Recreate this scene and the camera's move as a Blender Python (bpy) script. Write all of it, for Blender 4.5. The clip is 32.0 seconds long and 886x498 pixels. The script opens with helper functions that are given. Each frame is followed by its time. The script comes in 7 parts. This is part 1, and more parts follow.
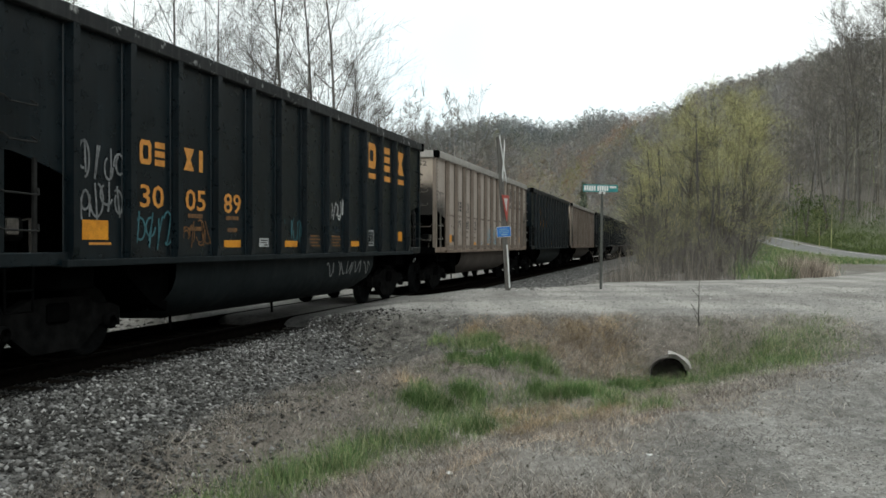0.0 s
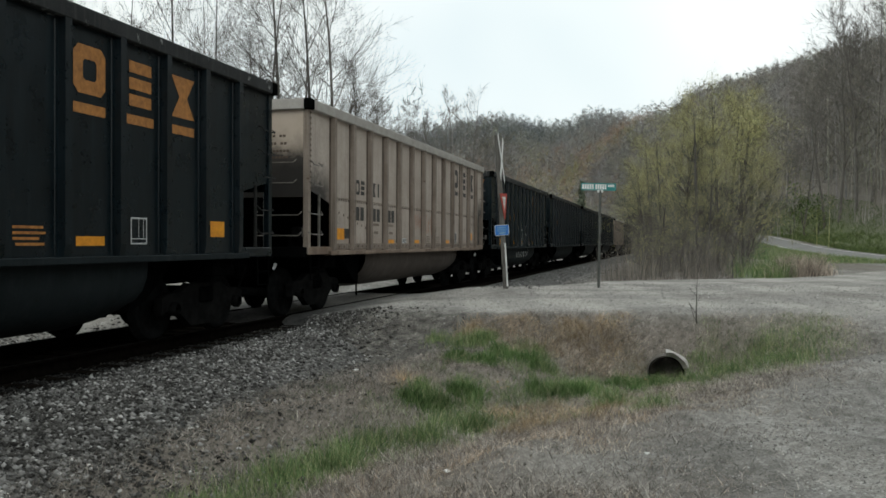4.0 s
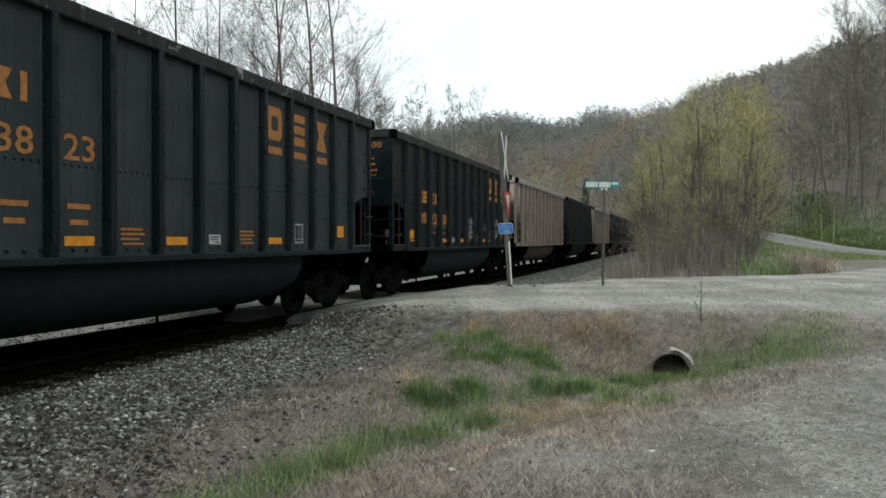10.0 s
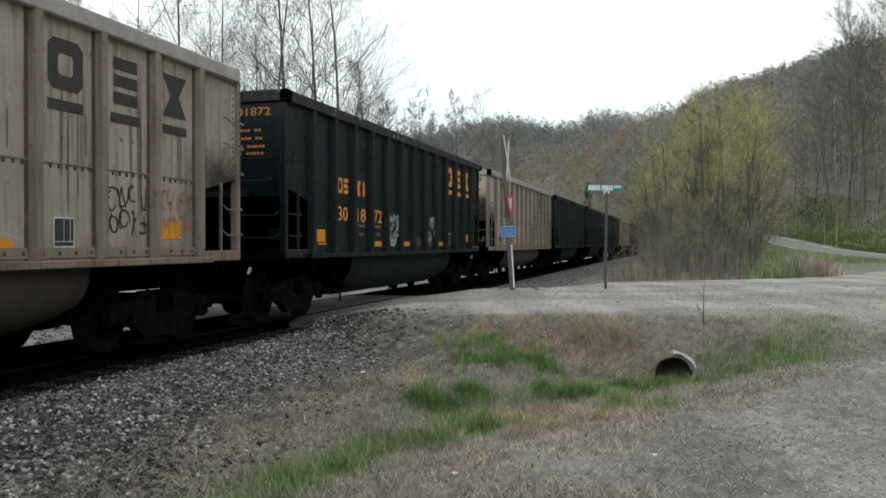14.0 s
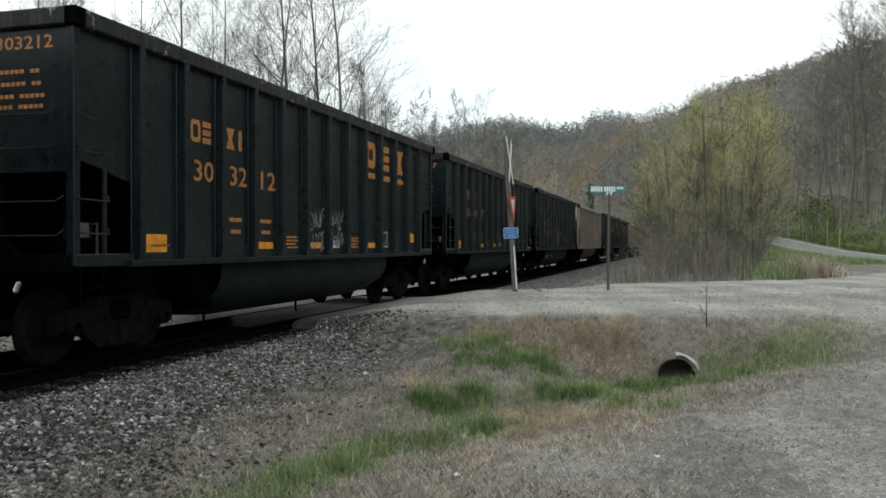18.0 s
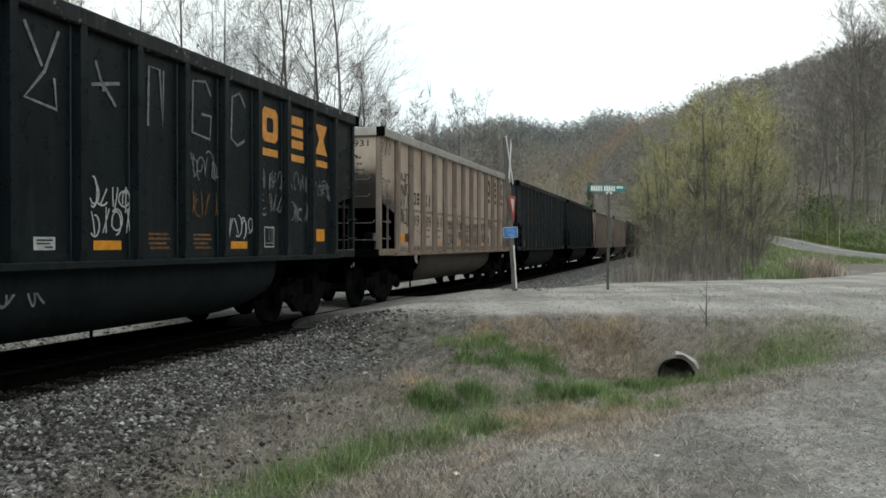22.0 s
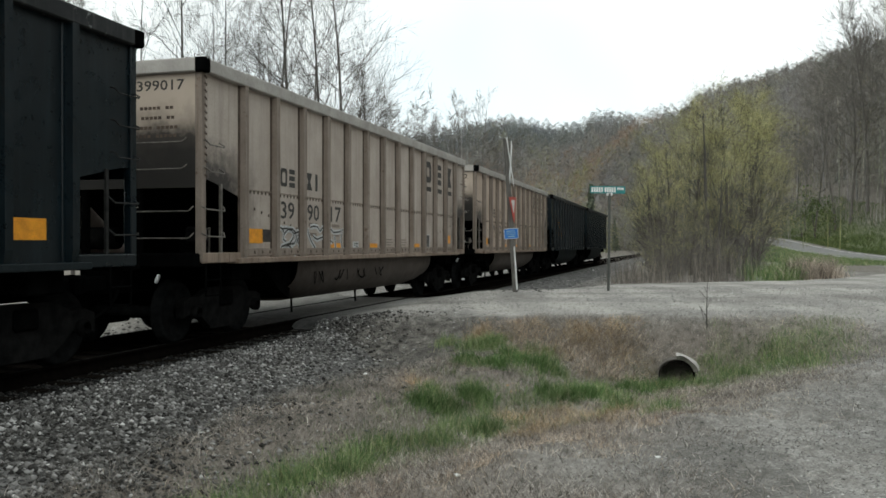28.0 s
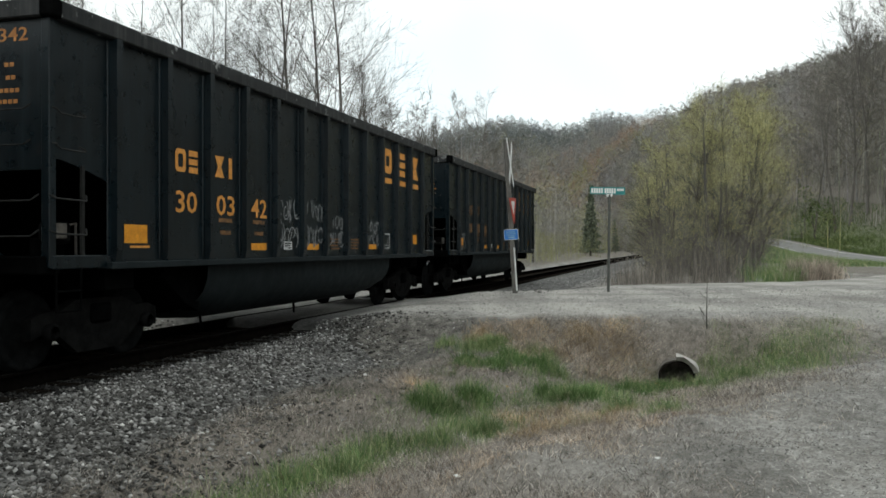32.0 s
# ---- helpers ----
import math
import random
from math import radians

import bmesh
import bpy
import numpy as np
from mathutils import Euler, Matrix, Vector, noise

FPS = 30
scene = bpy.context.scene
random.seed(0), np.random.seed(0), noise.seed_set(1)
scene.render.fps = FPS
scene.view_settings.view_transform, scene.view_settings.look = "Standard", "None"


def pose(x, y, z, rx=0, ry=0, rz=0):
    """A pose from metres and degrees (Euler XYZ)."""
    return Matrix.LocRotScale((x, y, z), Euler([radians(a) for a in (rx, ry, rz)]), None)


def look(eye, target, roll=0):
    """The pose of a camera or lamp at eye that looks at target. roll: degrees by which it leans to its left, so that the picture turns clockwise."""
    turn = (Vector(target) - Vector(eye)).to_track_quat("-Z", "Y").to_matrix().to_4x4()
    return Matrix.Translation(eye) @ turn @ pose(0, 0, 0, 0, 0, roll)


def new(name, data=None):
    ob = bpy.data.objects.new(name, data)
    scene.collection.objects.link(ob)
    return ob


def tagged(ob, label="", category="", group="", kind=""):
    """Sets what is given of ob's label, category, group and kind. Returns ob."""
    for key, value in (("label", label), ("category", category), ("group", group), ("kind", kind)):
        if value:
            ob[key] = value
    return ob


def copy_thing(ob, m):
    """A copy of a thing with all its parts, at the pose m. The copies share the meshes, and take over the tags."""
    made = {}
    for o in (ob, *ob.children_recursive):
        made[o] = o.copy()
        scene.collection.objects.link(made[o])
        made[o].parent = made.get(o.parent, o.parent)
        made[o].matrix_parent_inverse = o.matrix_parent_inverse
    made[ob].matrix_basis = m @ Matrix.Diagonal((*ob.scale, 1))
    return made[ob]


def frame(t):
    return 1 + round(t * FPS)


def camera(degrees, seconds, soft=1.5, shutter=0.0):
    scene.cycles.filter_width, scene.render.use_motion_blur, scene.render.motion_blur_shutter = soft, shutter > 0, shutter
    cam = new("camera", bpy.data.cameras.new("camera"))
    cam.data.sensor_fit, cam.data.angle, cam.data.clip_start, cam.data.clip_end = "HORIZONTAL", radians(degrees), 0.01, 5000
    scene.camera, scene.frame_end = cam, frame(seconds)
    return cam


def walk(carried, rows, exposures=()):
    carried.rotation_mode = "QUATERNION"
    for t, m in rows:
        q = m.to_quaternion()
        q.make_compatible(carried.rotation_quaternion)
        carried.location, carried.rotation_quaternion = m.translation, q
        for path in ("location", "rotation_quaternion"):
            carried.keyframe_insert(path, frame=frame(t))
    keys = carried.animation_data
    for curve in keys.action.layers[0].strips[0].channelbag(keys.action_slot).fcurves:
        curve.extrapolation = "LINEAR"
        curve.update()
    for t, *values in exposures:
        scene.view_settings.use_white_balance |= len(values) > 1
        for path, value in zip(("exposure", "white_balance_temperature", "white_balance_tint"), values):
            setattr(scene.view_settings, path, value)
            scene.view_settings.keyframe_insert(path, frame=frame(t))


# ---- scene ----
# One coal train passes a gravel crossing in a wooded valley. The rails' top is at z = RAIL_Z.
FOCAL = 1493.71
cam = camera(55.39, 32.0, soft=1.6)
EYE = Vector((0.0, 0.0, 1.208))


def aim(right, down, turn):
    """The pose of the camera, swayed by small amounts to the right, down and clockwise."""
    a, b = right / FOCAL, down / FOCAL - 0.00503
    return look(EYE, EYE + Vector((-math.sin(a), math.cos(a), math.tan(b))), turn - 0.057)


SWAY = [(0, -11.69, -2.03, 0.172), (0.5, -13.42, -2.47, 0.224), (1, -14.34, -4.45, 0.249), (1.5, -13.82, -3.28, 0.122),
        (2, -16.32, -3.07, 0.225), (2.5, -16.05, -3.19, 0.325), (3, -15.26, -2.76, 0.302), (3.5, -15.27, -3.94, 0.297),
        (5.5, -14.17, -6.94, 0.262), (6, -12.86, -7.44, 0.145), (6.5, -12.68, -6.99, 0.060), (7, -14.11, -9.60, 0.133),
        (7.5, -11.17, -8.10, 0.139), (8, -11.46, -8.24, 0.137), (8.5, -10.87, -8.18, 0.049), (9, -13.12, -11.32, 0.089),
        (9.5, -11.55, -10.01, 0.000), (10, -8.22, -7.91, 0.051), (10.5, -10.20, -7.79, -0.238), (11, -8.21, -6.57, 0.033),
        (11.5, -8.76, -6.51, 0.022), (12, -9.64, -4.48, 0.111), (12.5, -8.57, -4.52, 0.172), (13, -4.52, -3.72, 0.124),
        (13.5, -5.15, -3.00, 0.016), (14, -3.94, -2.11, 0.059), (14.5, -3.09, -1.46, 0.091), (16.5, -0.69, 0.17, 0.022),
        (17, -1.14, -0.51, 0.095), (17.5, -1.00, 0.17, 0.075), (18, 0.53, 0.27, 0.052), (18.5, 0.96, 1.53, 0.027),
        (19, -0.14, -1.27, 0.003), (19.5, 0.68, -0.82, 0.023), (20, 0.27, -0.92, 0.016), (20.5, 0.97, -0.07, 0.011),
        (21, 0.97, -0.31, 0.003), (21.5, 0.27, -0.92, 0.016), (22, 0.13, -0.67, 0.019), (22.5, -0.44, -1.41, 0.080),
        (23, 0.13, 0.72, 0.022), (23.5, -0.02, 0.38, 0.036), (24, 0.00, 0.00, 0.000), (24.5, -0.90, -0.65, 0.176),
        (25, -0.29, 1.57, 0.045), (25.5, 0.36, 1.73, 0.145), (27.5, -1.66, 0.91, 0.041), (28, 1.08, 1.48, 0.062),
        (28.5, 1.21, 1.28, 0.074), (29, 1.69, 1.68, -0.000), (29.5, 4.56, 0.85, 0.074), (30, 3.08, 2.57, 0.015),
        (30.5, 1.54, 1.58, 0.018), (31, 1.10, 1.93, 0.057), (31.5, 0.67, 2.33, 0.059), (32, 0.92, 2.90, 0.109)]
walk(cam, [(t, aim(x, y, r)) for t, x, y, r in SWAY], [(0.0, 0.0, 6500, 2.5), (1.0, -0.02, 6500, 2.5), (2.0, -0.13, 6500, 2.5), (3.0, -0.23, 6500, 2.5), (6.0, -0.23, 6500, 2.5), (7.0, -0.06, 6500, 2.5), (8.0, 0.0, 6500, 2.5), (22.0, 0.02, 6500, 2.5), (27.0, 0.0, 6500, 2.5), (28.0, -0.06, 6500, 2.5), (29.0, -0.03, 6500, 2.5), (30.0, -0.14, 6500, 2.5), (31.0, -0.06, 6500, 2.5), (32.0, -0.04, 6500, 2.5)])

# ---- world and light: bright overcast ----
SUN_ROT, SUN_EL = radians(205), radians(48)
world = bpy.data.worlds.new("overcast")
scene.world = world
world.use_nodes = True
wn, wl = world.node_tree.nodes, world.node_tree.links
sky = wn.new("ShaderNodeTexSky")
sky.sky_type, sky.sun_disc, sky.sun_elevation, sky.sun_rotation = "NISHITA", False, SUN_EL, SUN_ROT
sky.air_density, sky.dust_density = 1.0, 3.0
wscale = wn.new("ShaderNodeVectorMath")
wscale.operation, wscale.inputs[3].default_value = "SCALE", 0.10
wl.new(sky.outputs[0], wscale.inputs[0])
wtex, wnoise, wramp = wn.new("ShaderNodeTexCoord"), wn.new("ShaderNodeTexNoise"), wn.new("ShaderNodeValToRGB")
wnoise.inputs["Scale"].default_value, wnoise.inputs["Detail"].default_value = 2.2, 3.0
wl.new(wtex.outputs["Generated"], wnoise.inputs["Vector"])
wl.new(wnoise.outputs[0], wramp.inputs[0])
wramp.color_ramp.elements[0].color, wramp.color_ramp.elements[1].color = (1.02, 1.10, 1.17, 1), (1.30, 1.31, 1.32, 1)
wramp.color_ramp.elements[0].position, wramp.color_ramp.elements[1].position = 0.3, 0.6
wmix = wn.new("ShaderNodeMix")
wmix.data_type = "RGBA"
wmix.inputs[0].default_value = 0.88
wl.new(wscale.outputs[0], wmix.inputs[6])
wl.new(wramp.outputs[0], wmix.inputs[7])
wl.new(wmix.outputs[2], wn["Background"].inputs[0])
wn["Background"].inputs[1].default_value = 1.06
sun = new("sun", bpy.data.lights.new("sun", "SUN"))
sun.data.energy, sun.data.angle, sun.data.color = 0.5, radians(25), (1.0, 0.96, 0.9)
sun.matrix_world = look((60 * math.sin(SUN_ROT), 60 * math.cos(SUN_ROT), 60), (0, 0, 0))

# ---- materials ----


def material(name, rough=0.8, metal=0.0):
    m = bpy.data.materials.new(name)
    m.use_nodes = True
    b = m.node_tree.nodes["Principled BSDF"]
    b.inputs["Roughness"].default_value, b.inputs["Metallic"].default_value = rough, metal
    return m, m.node_tree.nodes, m.node_tree.links, b


def node(nt, kind, **values):
    n = nt.new(kind)
    for k, v in values.items():
        n.inputs[k.replace("_", " ")].default_value = v
    return n


def ramp(nt, lk, source, stops):
    r = nt.new("ShaderNodeValToRGB")
    e = r.color_ramp.elements
    while len(e) < len(stops):
        e.new(0.5)
    for i, (p, c) in enumerate(stops):
        e[i].position = p
        e[i].color = (*c, 1) if len(c) == 3 else c
    lk.new(source, r.inputs[0])
    return r.outputs[0]


def blend(nt, lk, fac, a, b, mode="MIX"):
    n = nt.new("ShaderNodeMix")
    n.data_type, n.blend_type = "RGBA", mode
    for k, v in ((0, fac), (6, a), (7, b)):
        if hasattr(v, "is_linked"):
            lk.new(v, n.inputs[k])
        elif k == 0:
            n.inputs[0].default_value = v
        else:
            n.inputs[k].default_value = (*v, 1)
    return n.outputs[2]


def coords(nt, lk, own=True, stretch=(1, 1, 1)):
    """Object space, moved by a random amount for each object where own is set."""
    tc = nt.new("ShaderNodeTexCoord")
    mp = nt.new("ShaderNodeMapping")
    mp.inputs["Scale"].default_value = stretch
    lk.new(tc.outputs["Object"], mp.inputs[0])
    if own:
        oi, mul = nt.new("ShaderNodeObjectInfo"), nt.new("ShaderNodeMath")
        mul.operation, mul.inputs[1].default_value = "MULTIPLY", 37.0
        lk.new(oi.outputs["Random"], mul.inputs[0])
        lk.new(mul.outputs[0], mp.inputs["Location"])
    return mp.outputs[0]


def noise_of(nt, lk, vec, scale, detail=4.0, rough=0.55):
    n = node(nt, "ShaderNodeTexNoise", Scale=scale, Detail=detail, Roughness=rough)
    lk.new(vec, n.inputs["Vector"])
    return n.outputs[0]


def bump(nt, lk, b, height, strength, distance=0.01):
    n = node(nt, "ShaderNodeBump", Strength=strength, Distance=distance)
    lk.new(height, n.inputs["Height"])
    lk.new(n.outputs[0], b.inputs["Normal"])


def surface(name, low, high, scale=6.0, rough=0.8, metal=0.0, fine=60.0, relief=0.15, own=True, stretch=(1, 1, 1), gloss=0.5):
    """A plain worn surface: two scales of variation between two colours, and fine relief."""
    m, nt, lk, b = material(name, rough, metal)
    b.inputs["Specular IOR Level"].default_value = gloss
    v = coords(nt, lk, own, stretch)
    big, small = noise_of(nt, lk, v, scale), noise_of(nt, lk, v, fine, 2.0)
    c1 = ramp(nt, lk, big, [(0.3, low), (0.7, high)])
    c2 = ramp(nt, lk, small, [(0.25, (0.72, 0.72, 0.72)), (0.75, (1.12, 1.12, 1.12))])
    lk.new(blend(nt, lk, 0.8, c1, c2, "MULTIPLY"), b.inputs["Base Color"])
    if relief:
        bump(nt, lk, b, small, relief)
    return m


def car_paint(name, low, high, dirt, rust, rough, amount, gloss=0.5, soot=0.0, flakes=0.61):
    """Old freight-car paint: streaks of dirt that run down, blooms of rust, faded patches."""
    m, nt, lk, b = material(name, rough)
    b.inputs["Specular IOR Level"].default_value = gloss
    v = coords(nt, lk)
    vs = coords(nt, lk, True, (7.0, 7.0, 0.35))
    big, streak, grain = noise_of(nt, lk, v, 1.3), noise_of(nt, lk, vs, 1.6, 5.0, 0.65), noise_of(nt, lk, v, 45.0, 2.0)
    spots = noise_of(nt, lk, v, 5.0, 6.0, 0.7)
    base = ramp(nt, lk, big, [(0.3, low), (0.7, high)])
    f1 = ramp(nt, lk, streak, [(0.50, (0, 0, 0)), (0.74, (amount, amount, amount))])
    c = blend(nt, lk, f1, base, dirt)
    f2 = ramp(nt, lk, spots, [(flakes, (0, 0, 0)), (flakes + 0.08, (amount, amount, amount))])
    c = blend(nt, lk, f2, c, rust)
    if soot:
        # coal soot round the openings at both ends, rusty grime along the foot
        sep = nt.new("ShaderNodeSeparateXYZ")
        tc = nt.new("ShaderNodeTexCoord")
        lk.new(tc.outputs["Object"], sep.inputs[0])

        def spread(source, a, b_, op=None):
            mr = nt.new("ShaderNodeMapRange")
            mr.inputs[1].default_value, mr.inputs[2].default_value = a, b_
            lk.new(source, mr.inputs[0])
            return mr.outputs[0]

        def calc(op, p, q):
            n = nt.new("ShaderNodeMath")
            n.operation = op
            for i, v_ in ((0, p), (1, q)):
                if hasattr(v_, "is_linked"):
                    lk.new(v_, n.inputs[i])
                else:
                    n.inputs[i].default_value = v_
            return n.outputs[0]

        wob = calc("MULTIPLY", calc("SUBTRACT", spots, 0.5), 1.1)
        ends = spread(calc("ADD", calc("ABSOLUTE", sep.outputs[0], 0.0), wob), soot - 1.7, soot - 0.75)
        high_up = spread(calc("ADD", sep.outputs[2], wob), 2.74, 2.22)
        c = blend(nt, lk, calc("MULTIPLY", calc("MULTIPLY", ends, high_up), 0.93), c, (0.012, 0.010, 0.009))
        foot = calc("MULTIPLY", spread(calc("ADD", sep.outputs[2], wob), 1.35, 0.95), 0.6)
        c = blend(nt, lk, foot, c, rust)
    g = ramp(nt, lk, grain, [(0.3, (0.86, 0.86, 0.86)), (0.7, (1.08, 1.08, 1.08))])
    lk.new(blend(nt, lk, 1.0, c, g, "MULTIPLY"), b.inputs["Base Color"])
    r = ramp(nt, lk, spots, [(0.3, (rough - 0.08,) * 3), (0.7, (min(1, rough + 0.15),) * 3)])
    lk.new(r, b.inputs["Roughness"])
    bump(nt, lk, b, big, 0.25, 0.03)
    return m


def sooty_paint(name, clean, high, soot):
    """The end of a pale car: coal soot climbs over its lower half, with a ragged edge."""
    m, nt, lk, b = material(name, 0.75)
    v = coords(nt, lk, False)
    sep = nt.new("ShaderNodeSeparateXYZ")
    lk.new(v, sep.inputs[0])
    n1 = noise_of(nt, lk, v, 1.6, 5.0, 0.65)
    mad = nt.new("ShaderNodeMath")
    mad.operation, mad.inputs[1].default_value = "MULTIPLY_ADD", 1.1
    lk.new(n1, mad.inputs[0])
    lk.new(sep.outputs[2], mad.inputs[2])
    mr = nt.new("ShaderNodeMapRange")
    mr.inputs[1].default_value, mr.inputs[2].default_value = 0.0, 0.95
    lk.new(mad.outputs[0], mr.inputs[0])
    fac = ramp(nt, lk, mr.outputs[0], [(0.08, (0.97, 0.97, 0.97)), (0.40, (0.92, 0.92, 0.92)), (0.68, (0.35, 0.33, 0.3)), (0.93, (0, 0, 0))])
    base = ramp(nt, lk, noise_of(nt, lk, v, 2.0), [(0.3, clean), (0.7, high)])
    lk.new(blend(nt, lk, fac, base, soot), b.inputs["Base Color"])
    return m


M = {}
M["black"] = car_paint("black car paint", (0.0018, 0.0048, 0.0068), (0.0044, 0.0101, 0.0138), (0.0112, 0.0205, 0.0260), (0.0130, 0.0145, 0.0150), 0.29, 0.7, 0.26)
M["grey"] = car_paint("slate grey car paint", (0.030, 0.036, 0.038), (0.050, 0.057, 0.059), (0.018, 0.019, 0.019), (0.045, 0.033, 0.026), 0.5, 0.6, 0.12)
M["tan"] = car_paint("faded tan car paint", (0.345, 0.292, 0.25), (0.455, 0.397, 0.347), (0.21, 0.175, 0.148), (0.22, 0.15, 0.11), 0.7, 0.55, soot=7.44, flakes=0.66)
M["tan_warm"] = car_paint("warm tan car paint", (0.365, 0.285, 0.225), (0.48, 0.388, 0.315), (0.21, 0.162, 0.125), (0.24, 0.15, 0.10), 0.7, 0.5, soot=7.44, flakes=0.66)
M["tan_old"] = car_paint("sooty tan car paint", (0.29, 0.24, 0.205), (0.42, 0.355, 0.305), (0.07, 0.058, 0.05), (0.12, 0.08, 0.058), 0.75, 0.95, soot=7.44)
# dark rib edge: rust, with the shade line beside each rib painted in
M["rib_edge"] = surface("rusty shaded rib edge", (0.045, 0.032, 0.025), (0.11, 0.077, 0.057), 7.0, 0.85)
M["tan_rib"] = car_paint("grimy tan rib paint", (0.18, 0.143, 0.115), (0.275, 0.228, 0.19), (0.075, 0.057, 0.044), (0.10, 0.058, 0.038), 0.75, 0.85)
M["tan_sill"] = car_paint("rusty tan sill paint", (0.145, 0.10, 0.072), (0.27, 0.208, 0.16), (0.06, 0.042, 0.032), (0.15, 0.072, 0.04), 0.8, 1.0)
# belly tan, much darker than the side sheets and darkest near its ends
M["tan_tub"] = car_paint("dark tan tub paint", (0.042, 0.036, 0.032), (0.105, 0.091, 0.081), (0.018, 0.015, 0.013), (0.045, 0.032, 0.024), 0.85, 0.8, soot=4.75)
M["black_tub"] = car_paint("dusty black tub paint", (0.0066, 0.0102, 0.0118), (0.0135, 0.0190, 0.0215), (0.020, 0.0255, 0.0275), (0.016, 0.014, 0.0125), 0.75, 0.7, 0.15)
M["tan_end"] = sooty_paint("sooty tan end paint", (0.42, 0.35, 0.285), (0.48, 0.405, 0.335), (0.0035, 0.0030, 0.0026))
M["chord_tan"] = surface("galvanised top rail", (0.30, 0.28, 0.26), (0.42, 0.40, 0.37), 3.0, 0.6, 0.1)
M["chord_black"] = car_paint("scuffed black top rail", (0.009, 0.010, 0.011), (0.024, 0.026, 0.027), (0.05, 0.05, 0.05), (0.36, 0.36, 0.355), 0.6, 0.9, 0.2, flakes=0.60)
# underframe, wheels and trucks: shade under the cars is put into these near-black colours
M["under"] = surface("greasy shaded underframe steel", (0.0016, 0.0018, 0.0019), (0.0045, 0.0047, 0.0047), 5.0, 0.9, gloss=0.0)
M["sidewheel"] = surface("oily shaded wheel steel", (0.0055, 0.006, 0.0063), (0.014, 0.0147, 0.015), 8.0, 0.8, 0.0, gloss=0.0)
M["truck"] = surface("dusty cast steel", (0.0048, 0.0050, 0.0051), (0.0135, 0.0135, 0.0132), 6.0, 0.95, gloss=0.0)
# bright metal only for the plates that stand for wheel glints
M["glint_metal"] = surface("bright glint metal", (0.35, 0.35, 0.36), (0.65, 0.65, 0.66), 20.0, 0.3, 0.8)
M["iron_light"] = surface("worn grab iron", (0.07, 0.062, 0.055), (0.19, 0.17, 0.15), 12.0, 0.6, 0.1)
M["iron_dark"] = surface("worn dark grab iron", (0.008, 0.008, 0.008), (0.026, 0.026, 0.025), 12.0, 0.7, 0.1, gloss=0.2)
M["yellow"] = surface("yellow reflective sheet", (0.60, 0.225, 0.010), (0.84, 0.35, 0.018), 9.0, 0.45, relief=0)
M["orange"] = surface("worn orange lettering", (0.56, 0.23, 0.040), (0.78, 0.34, 0.06), 14.0, 0.6, relief=0)
M["orange_mid"] = surface("weathered orange lettering", (0.26, 0.105, 0.024), (0.48, 0.205, 0.045), 14.0, 0.65, relief=0)
M["orange_old"] = surface("faded orange lettering", (0.06, 0.030, 0.013), (0.24, 0.11, 0.03), 14.0, 0.65, relief=0)
M["ink"] = surface("worn black lettering", (0.018, 0.017, 0.016), (0.05, 0.046, 0.042), 14.0, 0.7, relief=0)
M["white"] = surface("chalky white paint", (0.38, 0.39, 0.39), (0.62, 0.63, 0.63), 20.0, 0.7, relief=0)
M["chalk"] = surface("thin grey chalk paint", (0.11, 0.115, 0.12), (0.27, 0.28, 0.285), 16.0, 0.75, relief=0)
M["soot"] = surface("thin coal soot", (0.10, 0.082, 0.068), (0.22, 0.18, 0.15), 5.0, 0.85, relief=0)
M["teal"] = surface("teal spray paint", (0.03, 0.10, 0.12), (0.06, 0.19, 0.22), 16.0, 0.6, relief=0)
M["blue_paint"] = surface("light blue spray paint", (0.16, 0.30, 0.38), (0.26, 0.42, 0.50), 16.0, 0.6, relief=0)
M["red_paint"] = surface("rusty red spray paint", (0.34, 0.14, 0.085), (0.42, 0.22, 0.15), 16.0, 0.6, relief=0)
# rails and ties are near black: the train's shade is mixed into their colours
M["rail"] = surface("rusty shaded rail side", (0.0025, 0.0022, 0.002), (0.006, 0.005, 0.0043), 10.0, 0.8, gloss=0.0)
M["rail_top"] = surface("shade-dark rail head", (0.010, 0.0095, 0.009), (0.026, 0.025, 0.024), 10.0, 0.8, gloss=0.0)
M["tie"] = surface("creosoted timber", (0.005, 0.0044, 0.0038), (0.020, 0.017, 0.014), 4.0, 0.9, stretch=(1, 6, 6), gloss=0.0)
M["asphalt"] = surface("weathered asphalt", (0.16, 0.158, 0.153), (0.24, 0.236, 0.23), 0.8, 0.9, own=False)
M["line"] = surface("white road line", (0.55, 0.55, 0.54), (0.75, 0.75, 0.73), 5.0, 0.7)
M["wood_post"] = surface("grey weathered post", (0.06, 0.056, 0.05), (0.15, 0.142, 0.13), 6.0, 0.85, stretch=(5, 5, 0.6))
M["sign_white"] = surface("white sign sheet", (0.58, 0.59, 0.58), (0.78, 0.79, 0.78), 7.0, 0.5)
M["sign_red"] = surface("faded red sign sheet", (0.36, 0.04, 0.03), (0.48, 0.07, 0.05), 7.0, 0.5)
M["sign_blue"] = surface("bright blue sign sheet", (0.01, 0.12, 0.42), (0.02, 0.17, 0.55), 7.0, 0.45)
M["sign_teal"] = surface("teal street sign sheet", (0.015, 0.17, 0.17), (0.03, 0.24, 0.235), 7.0, 0.45)
M["pole"] = surface("dull steel pole", (0.06, 0.065, 0.06), (0.11, 0.115, 0.105), 9.0, 0.6, 0.3)
M["pipe"] = surface("corrugated galvanised pipe", (0.30, 0.28, 0.26), (0.50, 0.48, 0.45), 8.0, 0.6, 0.3)
